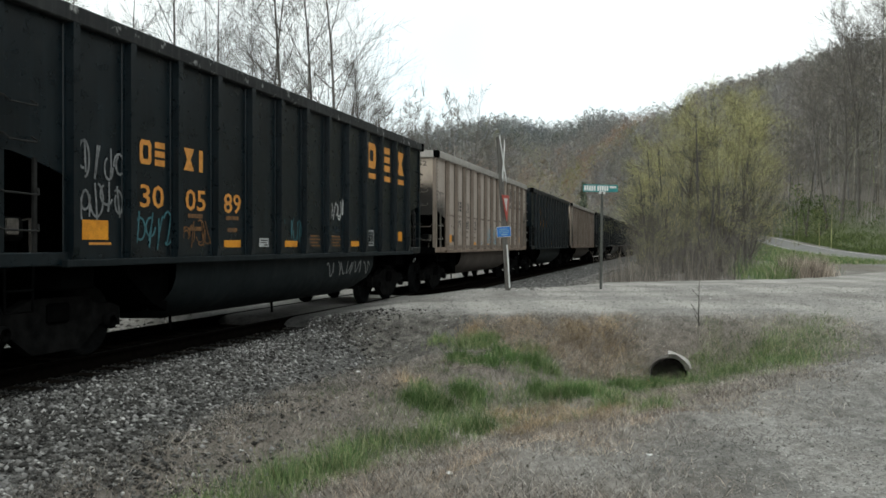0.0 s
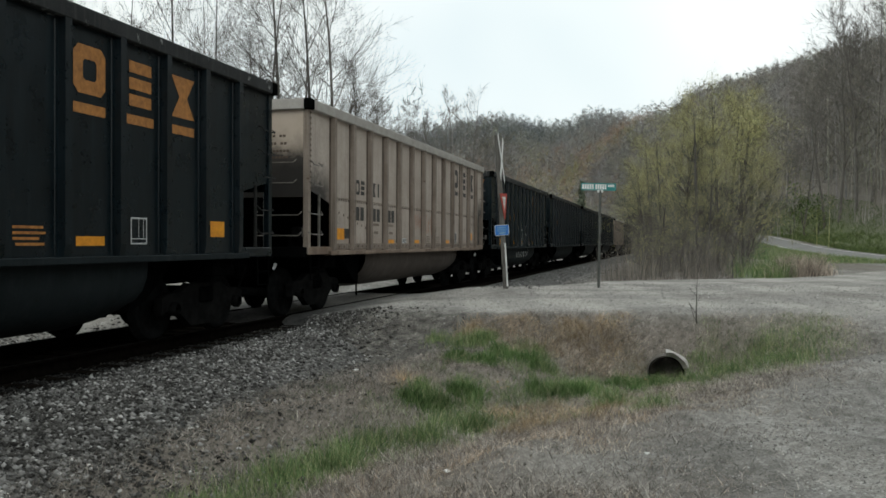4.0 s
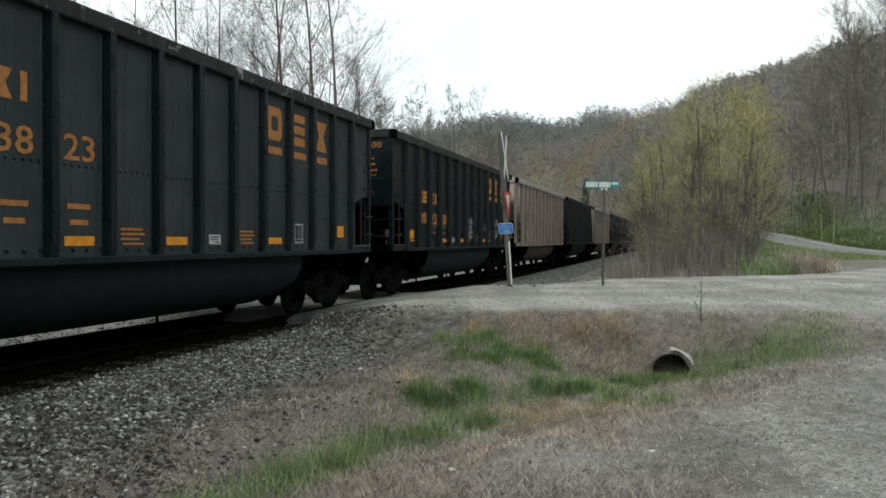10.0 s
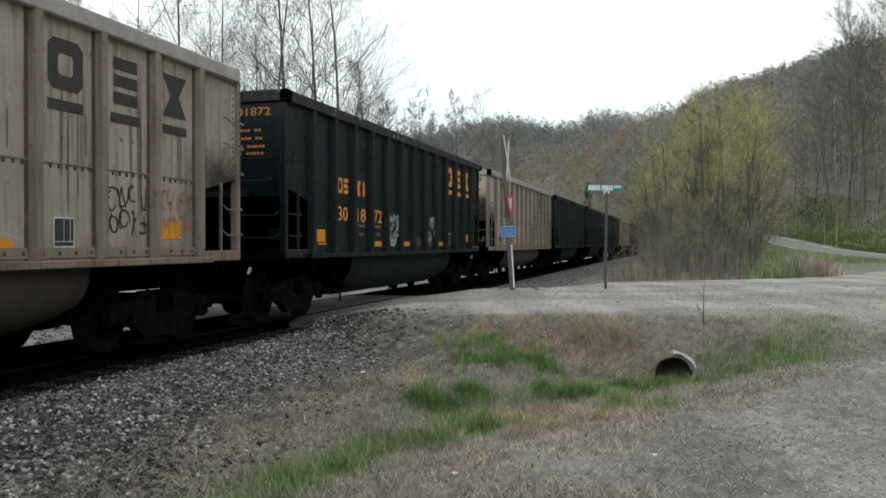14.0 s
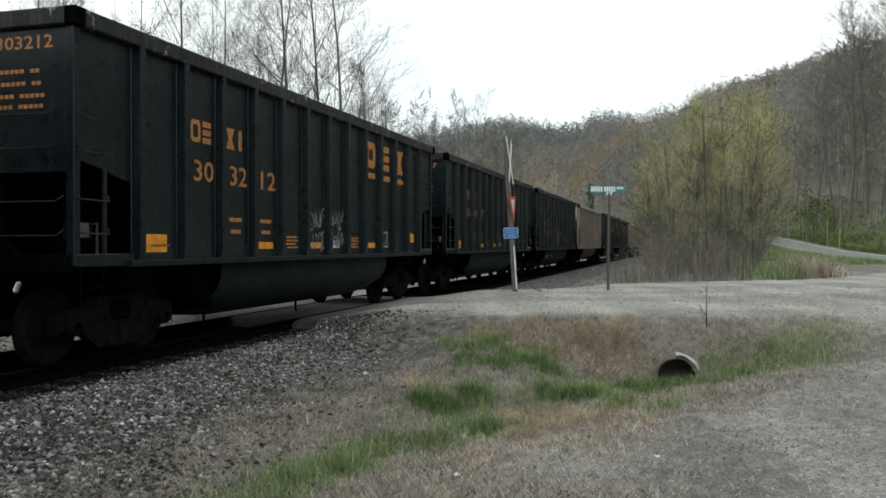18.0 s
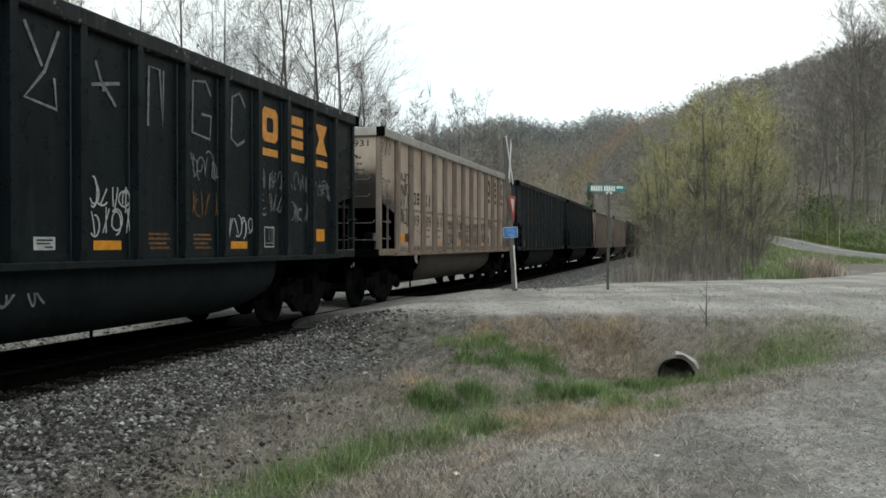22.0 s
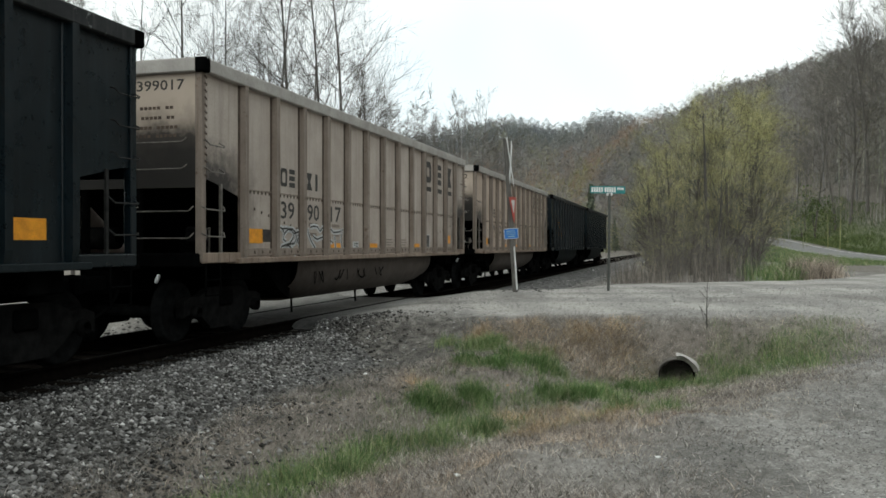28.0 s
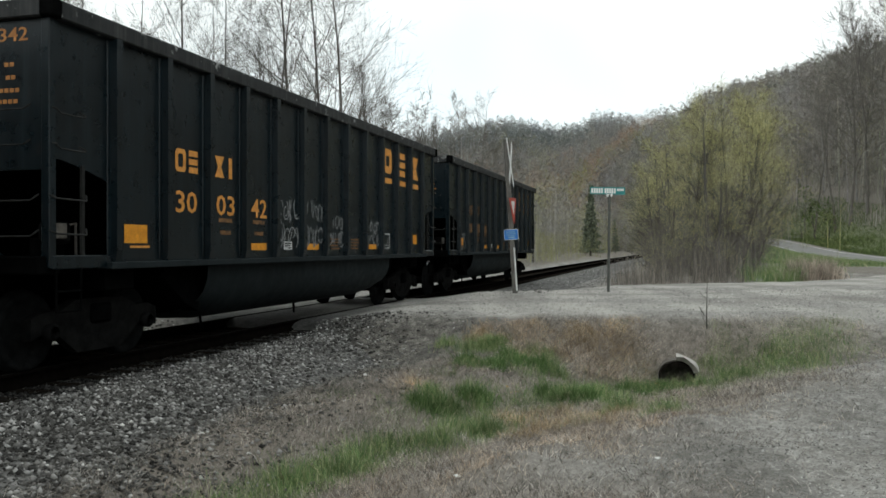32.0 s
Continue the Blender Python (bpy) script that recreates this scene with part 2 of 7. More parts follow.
M["pipe_old"] = surface("muddy rusted pipe", (0.05, 0.044, 0.037), (0.15, 0.135, 0.118), 8.0, 0.85)
# shade inside the culvert is put into this near-black colour
M["pipe_in"] = surface("shade-dark pipe inside", (0.006, 0.0055, 0.005), (0.014, 0.012, 0.010), 8.0, 0.95, gloss=0.1)
M["bark"] = surface("grey bark", (0.085, 0.078, 0.07), (0.19, 0.174, 0.157), 2.5, 0.95, stretch=(4, 4, 1))
M["bark_dark"] = surface("dark bark", (0.045, 0.041, 0.037), (0.10, 0.092, 0.083), 2.5, 0.95, stretch=(4, 4, 1))
M["litter_orange"] = surface("orange plastic", (0.55, 0.13, 0.03), (0.7, 0.2, 0.05), 9.0, 0.4)
M["litter_white"] = surface("white litter", (0.6, 0.6, 0.58), (0.75, 0.75, 0.73), 9.0, 0.6)


def island_colour(name, stops, rough=0.9, toned=False):
    """A colour for each loose piece of one mesh."""
    m, nt, lk, b = material(name, rough)
    g = nt.new("ShaderNodeNewGeometry")
    c = ramp(nt, lk, g.outputs["Random Per Island"], stops)
    v = coords(nt, lk, False)
    n = ramp(nt, lk, noise_of(nt, lk, v, 1.6, 4.0), [(0.32, (0.62, 0.62, 0.62)), (0.68, (1.28, 1.28, 1.28))])
    c = blend(nt, lk, 1.0, c, n, "MULTIPLY")
    if toned:
        at = nt.new("ShaderNodeAttribute")
        at.attribute_name = "tone"
        c = blend(nt, lk, 1.0, c, at.outputs["Color"], "MULTIPLY")
    lk.new(c, b.inputs["Base Color"])
    b.inputs["Specular IOR Level"].default_value = 0.2
    return m


M["stones"] = island_colour("crushed stone", [(0.0, (0.020, 0.019, 0.018)), (0.22, (0.055, 0.052, 0.048)), (0.52, (0.115, 0.111, 0.105)), (0.76, (0.20, 0.194, 0.186)), (0.92, (0.32, 0.314, 0.304)), (1.0, (0.58, 0.57, 0.55))])
M["coal_stones"] = island_colour("coal-stained shaded stones", [(0.0, (0.004, 0.004, 0.004)), (0.6, (0.016, 0.015, 0.014)), (0.9, (0.045, 0.042, 0.039)), (1.0, (0.11, 0.10, 0.09))])
M["clod"] = island_colour("soil clods", [(0.0, (0.06, 0.055, 0.047)), (0.6, (0.14, 0.13, 0.112)), (0.93, (0.24, 0.22, 0.19)), (1.0, (0.45, 0.43, 0.40))])
M["gravel"] = island_colour("road gravel", [(0.0, (0.13, 0.126, 0.12)), (0.5, (0.22, 0.215, 0.206)), (0.85, (0.34, 0.333, 0.32)), (1.0, (0.62, 0.61, 0.59))])
M["grass"] = island_colour("spring grass", [(0.0, (0.085, 0.145, 0.055)), (0.55, (0.175, 0.26, 0.105)), (0.85, (0.31, 0.355, 0.175)), (1.0, (0.50, 0.455, 0.31))])
M["bank_grass"] = island_colour("dark bank grass", [(0.0, (0.055, 0.085, 0.03)), (0.6, (0.095, 0.135, 0.045)), (1.0, (0.16, 0.19, 0.075))])
M["straw"] = island_colour("dead straw", [(0.0, (0.09, 0.075, 0.062)), (0.3, (0.24, 0.20, 0.168)), (0.6, (0.42, 0.36, 0.305)), (0.88, (0.60, 0.515, 0.43)), (1.0, (0.76, 0.64, 0.52))])
M["tawny"] = island_colour("tawny dry grass", [(0.0, (0.20, 0.145, 0.09)), (0.5, (0.46, 0.345, 0.215)), (0.85, (0.62, 0.49, 0.33)), (1.0, (0.74, 0.62, 0.45))])
M["lush"] = island_colour("lush ditch grass", [(0.0, (0.05, 0.10, 0.032)), (0.6, (0.115, 0.20, 0.07)), (1.0, (0.22, 0.30, 0.12))])
M["fallen_leaf"] = island_colour("rusty fallen leaves", [(0.0, (0.42, 0.20, 0.09)), (1.0, (0.62, 0.33, 0.16))])
M["dry_clump"] = island_colour("pinkish dry grass", [(0.0, (0.20, 0.15, 0.115)), (0.5, (0.42, 0.325, 0.245)), (1.0, (0.60, 0.475, 0.365))])
M["thatch"] = island_colour("grey matted litter", [(0.0, (0.035, 0.031, 0.027)), (0.28, (0.13, 0.117, 0.103)), (0.6, (0.28, 0.256, 0.23)), (0.88, (0.45, 0.415, 0.375)), (1.0, (0.68, 0.63, 0.57))])
M["weed"] = island_colour("grey dead weeds", [(0.0, (0.09, 0.082, 0.075)), (0.6, (0.175, 0.157, 0.14)), (1.0, (0.32, 0.285, 0.24))])
M["bud"] = island_colour("yellow-green buds", [(0.0, (0.31, 0.303, 0.15)), (0.5, (0.46, 0.44, 0.205)), (1.0, (0.60, 0.565, 0.27))])
M["leaf"] = island_colour("young green leaves", [(0.0, (0.035, 0.065, 0.016)), (0.6, (0.07, 0.115, 0.028)), (1.0, (0.13, 0.17, 0.045))])
M["needle"] = island_colour("dark evergreen", [(0.0, (0.10, 0.118, 0.092)), (1.0, (0.185, 0.205, 0.145))])
M["woods"] = island_colour("bare wood twigs", [(0.0, (0.18, 0.172, 0.16)), (0.5, (0.245, 0.234, 0.218)), (0.9, (0.31, 0.298, 0.278)), (1.0, (0.39, 0.375, 0.35))], toned=True)
# far and ridge woods: bluish haze is mixed into the twig colours
M["woods_far"] = island_colour("far bare woods with haze tint", [(0.0, (0.20, 0.193, 0.185)), (0.5, (0.25, 0.243, 0.236)), (1.0, (0.31, 0.303, 0.295))], toned=True)
M["woods_green"] = island_colour("budding woods", [(0.0, (0.21, 0.21, 0.105)), (0.6, (0.285, 0.282, 0.14)), (1.0, (0.36, 0.352, 0.18))], toned=True)
M["woods_haze"] = island_colour("haze-tinted ridge woods", [(0.0, (0.15, 0.16, 0.16)), (0.5, (0.195, 0.207, 0.207)), (1.0, (0.25, 0.262, 0.26))], toned=True)
M["leaf_brush"] = island_colour("green underbrush", [(0.0, (0.05, 0.075, 0.03)), (0.6, (0.09, 0.125, 0.045)), (1.0, (0.16, 0.19, 0.075))], toned=True)
M["woods_red"] = island_colour("red maple buds", [(0.0, (0.27, 0.195, 0.145)), (1.0, (0.37, 0.27, 0.20))], toned=True)

# ---- mesh tools ----


def mesh_of(name, verts, faces, mat=None, smooth=False):
    me = bpy.data.meshes.new(name)
    me.from_pydata([tuple(v) for v in verts], [], faces)
    if mat is not None:
        me.materials.append(mat)
    if smooth:
        me.polygons.foreach_set("use_smooth", [True] * len(me.polygons))
    me.update()
    return me


def mesh_array(name, verts, corners, size, mat=None):
    """A mesh from arrays: corner numbers, all faces with the same number of corners."""
    me = bpy.data.meshes.new(name)
    verts, corners = np.asarray(verts, dtype=np.float32), np.asarray(corners, dtype=np.int32).ravel()
    n = len(corners) // size
    me.vertices.add(len(verts))
    me.vertices.foreach_set("co", verts.ravel())
    me.loops.add(len(corners))
    me.loops.foreach_set("vertex_index", corners)
    me.polygons.add(n)
    me.polygons.foreach_set("loop_start", np.arange(n, dtype=np.int32) * size)
    if mat is not None:
        me.materials.append(mat)
    me.update(calc_edges=True)
    me.validate()
    return me


def part(name, me, parent, m=None, label="", mat=None):
    """One mesh object under a thing or a part."""
    if isinstance(me, bmesh.types.BMesh):
        data = bpy.data.meshes.new(name)
        me.to_mesh(data)
        me.free()
        me = data
        if mat is not None:
            me.materials.append(mat)
    ob = new(name, me)
    ob.parent = parent
    if m is not None:
        ob.matrix_basis = m
    return tagged(ob, label)


BOXES = {}


def box(sx, sy, sz, mat, bevel=0.008):
    """A bevelled box about its own middle; alike boxes share one mesh."""
    key = (round(sx, 4), round(sy, 4), round(sz, 4), mat.name, bevel)
    if key not in BOXES:
        bm = bmesh.new()
        bmesh.ops.create_cube(bm, size=1.0)
        bmesh.ops.scale(bm, vec=(sx, sy, sz), verts=bm.verts)
        if bevel:
            bmesh.ops.bevel(bm, geom=list(bm.edges), offset=min(bevel, sx / 4, sy / 4, sz / 4), segments=1, affect="EDGES")
        me = bpy.data.meshes.new("box")
        bm.to_mesh(me)
        bm.free()
        me.materials.append(mat)
        BOXES[key] = me
    return BOXES[key]


def tube(points, radius, sides=6):
    """Vertices and faces of a bent rod through points; radius may be a list."""
    pts = [Vector(p) for p in points]
    rad = radius if isinstance(radius, (list, tuple)) else [radius] * len(pts)
    verts, faces = [], []
    for i, p in enumerate(pts):
        d = (pts[min(i + 1, len(pts) - 1)] - pts[max(i - 1, 0)]).normalized()
        a = d.orthogonal().normalized() if abs(d.z) > 0.9 else d.cross(Vector((0, 0, 1))).normalized()
        b = d.cross(a)
        for k in range(sides):
            w = 2 * math.pi * k / sides
            verts.append(p + (a * math.cos(w) + b * math.sin(w)) * rad[i])
    for i in range(len(pts) - 1):
        for k in range(sides):
            k2 = (k + 1) % sides
            faces.append((i * sides + k, i * sides + k2, (i + 1) * sides + k2, (i + 1) * sides + k))
    faces.append(tuple(range(sides - 1, -1, -1)))
    faces.append(tuple((len(pts) - 1) * sides + k for k in range(sides)))
    return verts, faces


def lathe(profile, n=24):
    """Turned about the y axis: profile rows of (y, radius)."""
    verts, faces = [], []
    for y, r in profile:
        for k in range(n):
            w = 2 * math.pi * k / n
            verts.append((r * math.cos(w), y, r * math.sin(w)))
    m = len(profile)
    for i in range(m - 1):
        for k in range(n):
            k2 = (k + 1) % n
            faces.append((i * n + k, i * n + k2, (i + 1) * n + k2, (i + 1) * n + k))
    faces.append(tuple(range(n)))
    faces.append(tuple((m - 1) * n + k for k in range(n - 1, -1, -1)))
    return verts, faces


def lattice(ix, iy, seed):
    h = (ix * 374761393 + iy * 668265263 + seed * 1442695041) & 0x7FFFFFFF
    h = ((h ^ (h >> 13)) * 1274126177) & 0x7FFFFFFF
    return ((h ^ (h >> 16)) & 0xFFFF) / 65535.0


def value_noise(x, y, seed=0):
    """Smooth noise from 0 to 1 on arrays."""
    x, y = np.asarray(x, dtype=float), np.asarray(y, dtype=float)
    ix, iy = np.floor(x).astype(np.int64), np.floor(y).astype(np.int64)
    fx, fy = x - ix, y - iy
    fx, fy = fx * fx * (3 - 2 * fx), fy * fy * (3 - 2 * fy)
    a, b = lattice(ix, iy, seed), lattice(ix + 1, iy, seed)
    c, d = lattice(ix, iy + 1, seed), lattice(ix + 1, iy + 1, seed)
    return (a * (1 - fx) + b * fx) * (1 - fy) + (c * (1 - fx) + d * fx) * fy


def fractal(x, y, seed=0, octaves=3):
    out, amp, tot = 0.0, 1.0, 0.0
    for o in range(octaves):
        out = out + amp * value_noise(np.asarray(x) * 2 ** o, np.asarray(y) * 2 ** o, seed + o)
        tot += amp
        amp *= 0.5
    return out / tot


def smooth(a, b, x):
    t = np.clip((np.asarray(x, dtype=float) - a) / (b - a), 0, 1)
    return t * t * (3 - 2 * t)


# ---- the track's line: metres along it from the point beside the camera, u metres to its right ----
PSI, BESIDE = 0.27123, 7.990
RAIL_Z = -0.23
BED = [(-4.0, -1.0), (-2.3, -0.47), (-1.4, -0.43), (0, -0.43), (1.4, -0.43), (2.1, -0.46), (2.7, -0.58), (3.9, -0.97)]
STEP = 0.5
TS = np.arange(-400.0, 520.0, STEP)
HEAD = PSI + 0.00017 * np.clip(TS, 0.0, 130.0)
_zero = int(round(400.0 / STEP))
TX, TY = np.cumsum(np.sin(HEAD)) * STEP, np.cumsum(np.cos(HEAD)) * STEP
TX, TY = TX - TX[_zero] - BESIDE * math.cos(PSI), TY - TY[_zero] + BESIDE * math.sin(PSI)


def on_track(s, u=0.0, z=0.0):
    x, y, a = np.interp(s, TS, TX), np.interp(s, TS, TY), np.interp(s, TS, HEAD)
    return Vector((float(x + u * np.cos(a)), float(y - u * np.sin(a)), z))


def heading(s):
    return float(np.interp(s, TS, HEAD))


U_LINE = (TX + BESIDE * math.cos(PSI)) * math.cos(PSI) - (TY - BESIDE * math.sin(PSI)) * math.sin(PSI)
S_LINE = (TX + BESIDE * math.cos(PSI)) * math.sin(PSI) + (TY - BESIDE * math.sin(PSI)) * math.cos(PSI)


def su(x, y):
    """Along and across the track for places x, y."""
    x, y = np.asarray(x) + BESIDE * math.cos(PSI), np.asarray(y) - BESIDE * math.sin(PSI)
    s0, u0 = x * math.sin(PSI) + y * math.cos(PSI), x * math.cos(PSI) - y * math.sin(PSI)
    a = np.interp(s0, S_LINE, HEAD) - PSI
    return np.interp(s0, S_LINE, TS), (u0 - np.interp(s0, S_LINE, U_LINE)) * np.cos(a)


# ---- the ground's height and cover ----


def road_x(y):
    d = np.asarray(y, dtype=float) - 60.0
    near = np.clip(d, -40, 45)
    return 31.0 + 0.16 * near + 0.0010 * near * np.abs(near) + 0.10 * np.clip(d - 45, 0, 500)


def road_z(y):
    return np.interp(y, [40.0, 60.0, 75.0, 98.0, 130.0, 220.0], [0.0, 0.22, 0.62, 1.7, 3.0, 6.5])


def ditch_u(s):
    return np.interp(s, [-30, 6.5, 7.3, 8.6, 9.5, 10.4, 11.4, 12.2, 13.2, 14.3, 16.0], [4.2, 4.45, 4.72, 5.2, 5.44, 5.73, 6.14, 6.65, 7.35, 8.05, 9.2])


def hills(x, y):
    """Wooded slopes: from the foot of the valley side up to a ridge that closes the view."""
    az, r = np.arctan2(x, y), np.hypot(x, y)
    foot = np.interp(az, [-1.0, -0.2, 0.15, 0.197, 0.245, 0.337, 0.42, 0.48, 0.56, 0.8, 1.8, 2.6], [420, 360, 380, 352, 250, 152, 108, 90, 70, 46, 46, 90])
    ridge = np.interp(az, [-0.5, 0.0, 0.10, 0.24, 0.42, 0.55, 0.9], [660, 660, 640, 540, 370, 280, 170])
    # right of azimuth 0.54 the slope is unseen, steepened to cut reflected sky
    rise = np.interp(az, [-1.4, -0.7, -0.12, -0.03, 0.08, 0.13, 0.183, 0.228, 0.271, 0.32, 0.356, 0.391, 0.42, 0.483, 0.54, 0.9, 1.8, 2.6], [0.0, 0.05, 0.105, 0.113, 0.136, 0.124, 0.127, 0.122, 0.124, 0.129, 0.132, 0.135, 0.138, 0.140, 0.145, 0.36, 0.36, 0.06])
    up = np.clip((r - foot) / (ridge - foot), 0, 1)
    return rise * ridge * up * (0.94 + 0.12 * fractal(x / 60.0, y / 60.0, 5))


def road_edge(u):
    """Where the far edge of the gravel road lies along the track."""
    return np.interp(u, [2.5, 4.5, 6.0, 8.0, 10.0, 11.6, 13.5, 20.0, 40.0], [22.4, 23.5, 26.5, 28.0, 28.8, 30.0, 32.5, 44.0, 80.0])


def crossing(s, u):
    """1 on the gravel road over the track, 0 away from it."""
    wob = (value_noise(u * 0.5, s * 0.5, 7) - 0.5) * 0.7
    near = 15.0 + 0.10 * np.clip(u - 4, 0, 20) + wob
    return smooth(near - 1.0, near + 0.25, s + 0.0 * u) * (1 - smooth(0.0, 1.9, s - road_edge(u) - wob))


def ground_z(x, y):
    x, y = np.asarray(x, dtype=float), np.asarray(y, dtype=float)
    s, u = su(x, y)
    r = np.hypot(x, y)
    # camera side of the track, before the road
    ud = ditch_u(s)
    bank = np.interp(u, [1.5, 2.4, 3.4, 4.2], [-0.75, -0.73, -0.74, -0.66])
    into = smooth(0.0, 1.0, (u - (ud - 1.45)) / 1.25)
    left = bank * (1 - into) + (-1.0) * into
    lot = -0.36 + 0.02 * np.clip(u - 8, 0, 12)
    out = smooth(0.25, 2.6 + 1.8 * smooth(6.0, 10.0, s), u - ud)
    z = np.where(u < ud, left, -1.0 * (1 - out) + lot * out)
    ditch_end = smooth(13.95, 15.3, s + 0.3 * (value_noise(x * 1.5, y * 1.5, 3) - 0.5))
    z = z * (1 - ditch_end) + (-0.06) * ditch_end
    # the rise from the ditch's end to the road
    rise = smooth(12.9, 15.4, s) * smooth(1.0, 2.6, np.abs(u - ud))
    z = z * (1 - rise) + np.maximum(z, -0.1) * rise
    # beyond the road, on the camera side
    beyond = smooth(0.2, 3.4, s - road_edge(u))
    far_side = np.interp(u, [1.5, 2.6, 3.6, 6.0, 14.0, 40.0], [-0.75, -0.72, -0.66, -0.30, 0.05, 0.3])
    z = np.where(s > 20, z * (1 - beyond) + far_side * beyond, z)
    # the other side of the track
    other = np.interp(-u, [0.0, 2.4, 3.8, 8.0, 20.0, 60.0], [-0.75, -0.75, -0.55, -0.40, -0.5, -1.5])
    z = np.where(u < 0.6, other, z)
    c = crossing(s, u) * smooth(-14, -9, u)
    z = z * (1 - c) + (-0.035 - 0.205 * (1 - smooth(0.9, 3.0, np.abs(u))) + 0.012 * np.clip(u - 5.0, 0, 30)) * c
    under = (1 - smooth(1.7, 2.6, np.abs(u))) * (1 - c)
    z = z * (1 - under) + np.minimum(z, -0.75) * under
    # the paved road climbs on the far right, with a wooded hill behind it
    d = x - road_x(y)
    ramp_z = road_z(y) * smooth(-16.0, -3.5, d) * smooth(34, 52, y) + 0.0
    clear = smooth(4.5, 11.0, u)
    z = np.where((y > 30) & (x > 8), z * (1 - clear * smooth(-14, -4, d) * smooth(34, 52, y)) + clear * ramp_z, z)
    far = hills(x, y) + 3.0 * smooth(3.2, 12.0, d) * smooth(20, 50, y)
    z = z + far
    rough = np.clip(r / 60, 0.25, 6.0) * smooth(26, 80, r) * 0.5
    z = z + rough * (fractal(x / 9, y / 9, 21) - 0.5) * np.where(np.abs(d) < 4.5, 0, 1) * smooth(3, 9, np.abs(u))
    # small lumps of soil and tyre ruts
    z = z + (fractal(x * 2.2, y * 2.2, 31) - 0.5) * 0.15 * smooth(2.8, 3.6, np.abs(u)) * (1 - 0.75 * c) * (1 - smooth(30, 60, r))
    z = z + (fractal(x * 7, y * 7, 41) - 0.5) * 0.05 * (1 - 0.6 * c) * smooth(2.8, 3.6, np.abs(u)) * (1 - smooth(12, 24, r))
    return z


def cover(x, y):
    """How much of ballast dirt, green grass, straw and forest floor lies on the gravel."""
    s, u = su(x, y)
    ud = ditch_u(s)
    c = crossing(s, u)
    w = value_noise(x * 0.8, y * 0.8, 51) - 0.5
    n = fractal(x * 1.3, y * 1.3, 61)
    before = 1 - smooth(14.9, 15.6, s + 0.5 * w)
    green = np.exp(-((u - ud + 0.05) / np.interp(s, [6, 10, 12], [0.36, 0.46, 0.55])) ** 2) * before * (0.5 + 0.5 * smooth(0.34, 0.56, fractal(x * 0.9, y * 0.9, 67)))
    green = green * (1 - smooth(13.7, 14.5, s) * smooth(6.8, 7.6, u))
    # the grassy head of the ditch beside the culvert
    along = np.clip(((x - 3.75) * 2.1 + (y - 12.2) * 1.3) / 6.1, 0, 1)
    off = np.hypot(x - 3.75 - 2.1 * along, (y - 12.2 - 1.3 * along) * 0.7)
    green = np.maximum(green, np.exp(-(off / 0.5) ** 2) * (0.12 + 0.6 * smooth(0.3, 0.55, fractal(x * 1.1, y * 1.1, 69))))
    green = np.maximum(green, smooth(0.56, 0.66, n) * smooth(-2.4, -1.0, u - ud) * (1 - smooth(0.8, 3.0, u - ud)) * before * smooth(8.5, 11.0, s) * 0.35)
    straw = smooth(-3.6, -1.6, u - ud + w) * (1 - smooth(-1.6, 1.5, u - ud + 1.6 * w - np.interp(s, [5.0, 6.2, 7.0, 10.0, 12.0, 14.0], [2.7, 2.9, 3.3, 3.5, 3.0, 2.0]))) * before
    dirt = smooth(1.8, 2.6, u) * (1 - smooth(-2.4, -0.8, u - ud + w)) * before
    far = smooth(0.4, 1.8, s - road_edge(u) + w) * (u > 3) * (1 - smooth(-1.5, 0.3, x - 0.468 * y + 2.4 * w))
    d = x - road_x(y)
    straw = np.maximum(straw, far * smooth(4, 7, u) * smooth(0.35, 0.6, n))
    green = np.maximum(green, far * smooth(10.0, 11.2, u) * (s < 42) * smooth(0.34, 0.5, n) * 0.9)
    green = np.maximum(green, smooth(2.8, 4.5, d) * (1 - smooth(6.5, 9.5, d)) * (y > 30) * 0.9)
    verge = smooth(-10.0, -7.5, d + 3 * w) * (1 - smooth(-2.5, -1.9, d)) * smooth(46, 50, y + 4 * w)
    green, straw = np.maximum(green, verge * 0.8 * smooth(0.36, 0.5, n)), np.maximum(straw, verge * 0.8)
    forest = np.maximum(smooth(6.5, 9.5, d) * (y > 20), smooth(9, 14, -u))
    forest = np.maximum(forest, smooth(100, 130, y) * (np.abs(u) > 3.8) * (d < -6))
    forest = np.maximum(forest, 1.0 * (y > 335))
    forest = np.maximum(forest, smooth(128, 140, y) * (u > 3.6))
    forest = np.maximum(forest, smooth(34, 46, s) * smooth(3.9, 5.2, u) * (d < -5))
    forest = np.maximum(forest, smooth(26, 34, s) * smooth(3.9, 5.2, -u))
    k = (1 - c)
    return dirt * k, np.clip(green * k, 0, 1), np.clip(straw * k, 0, 1), np.clip(forest, 0, 1)


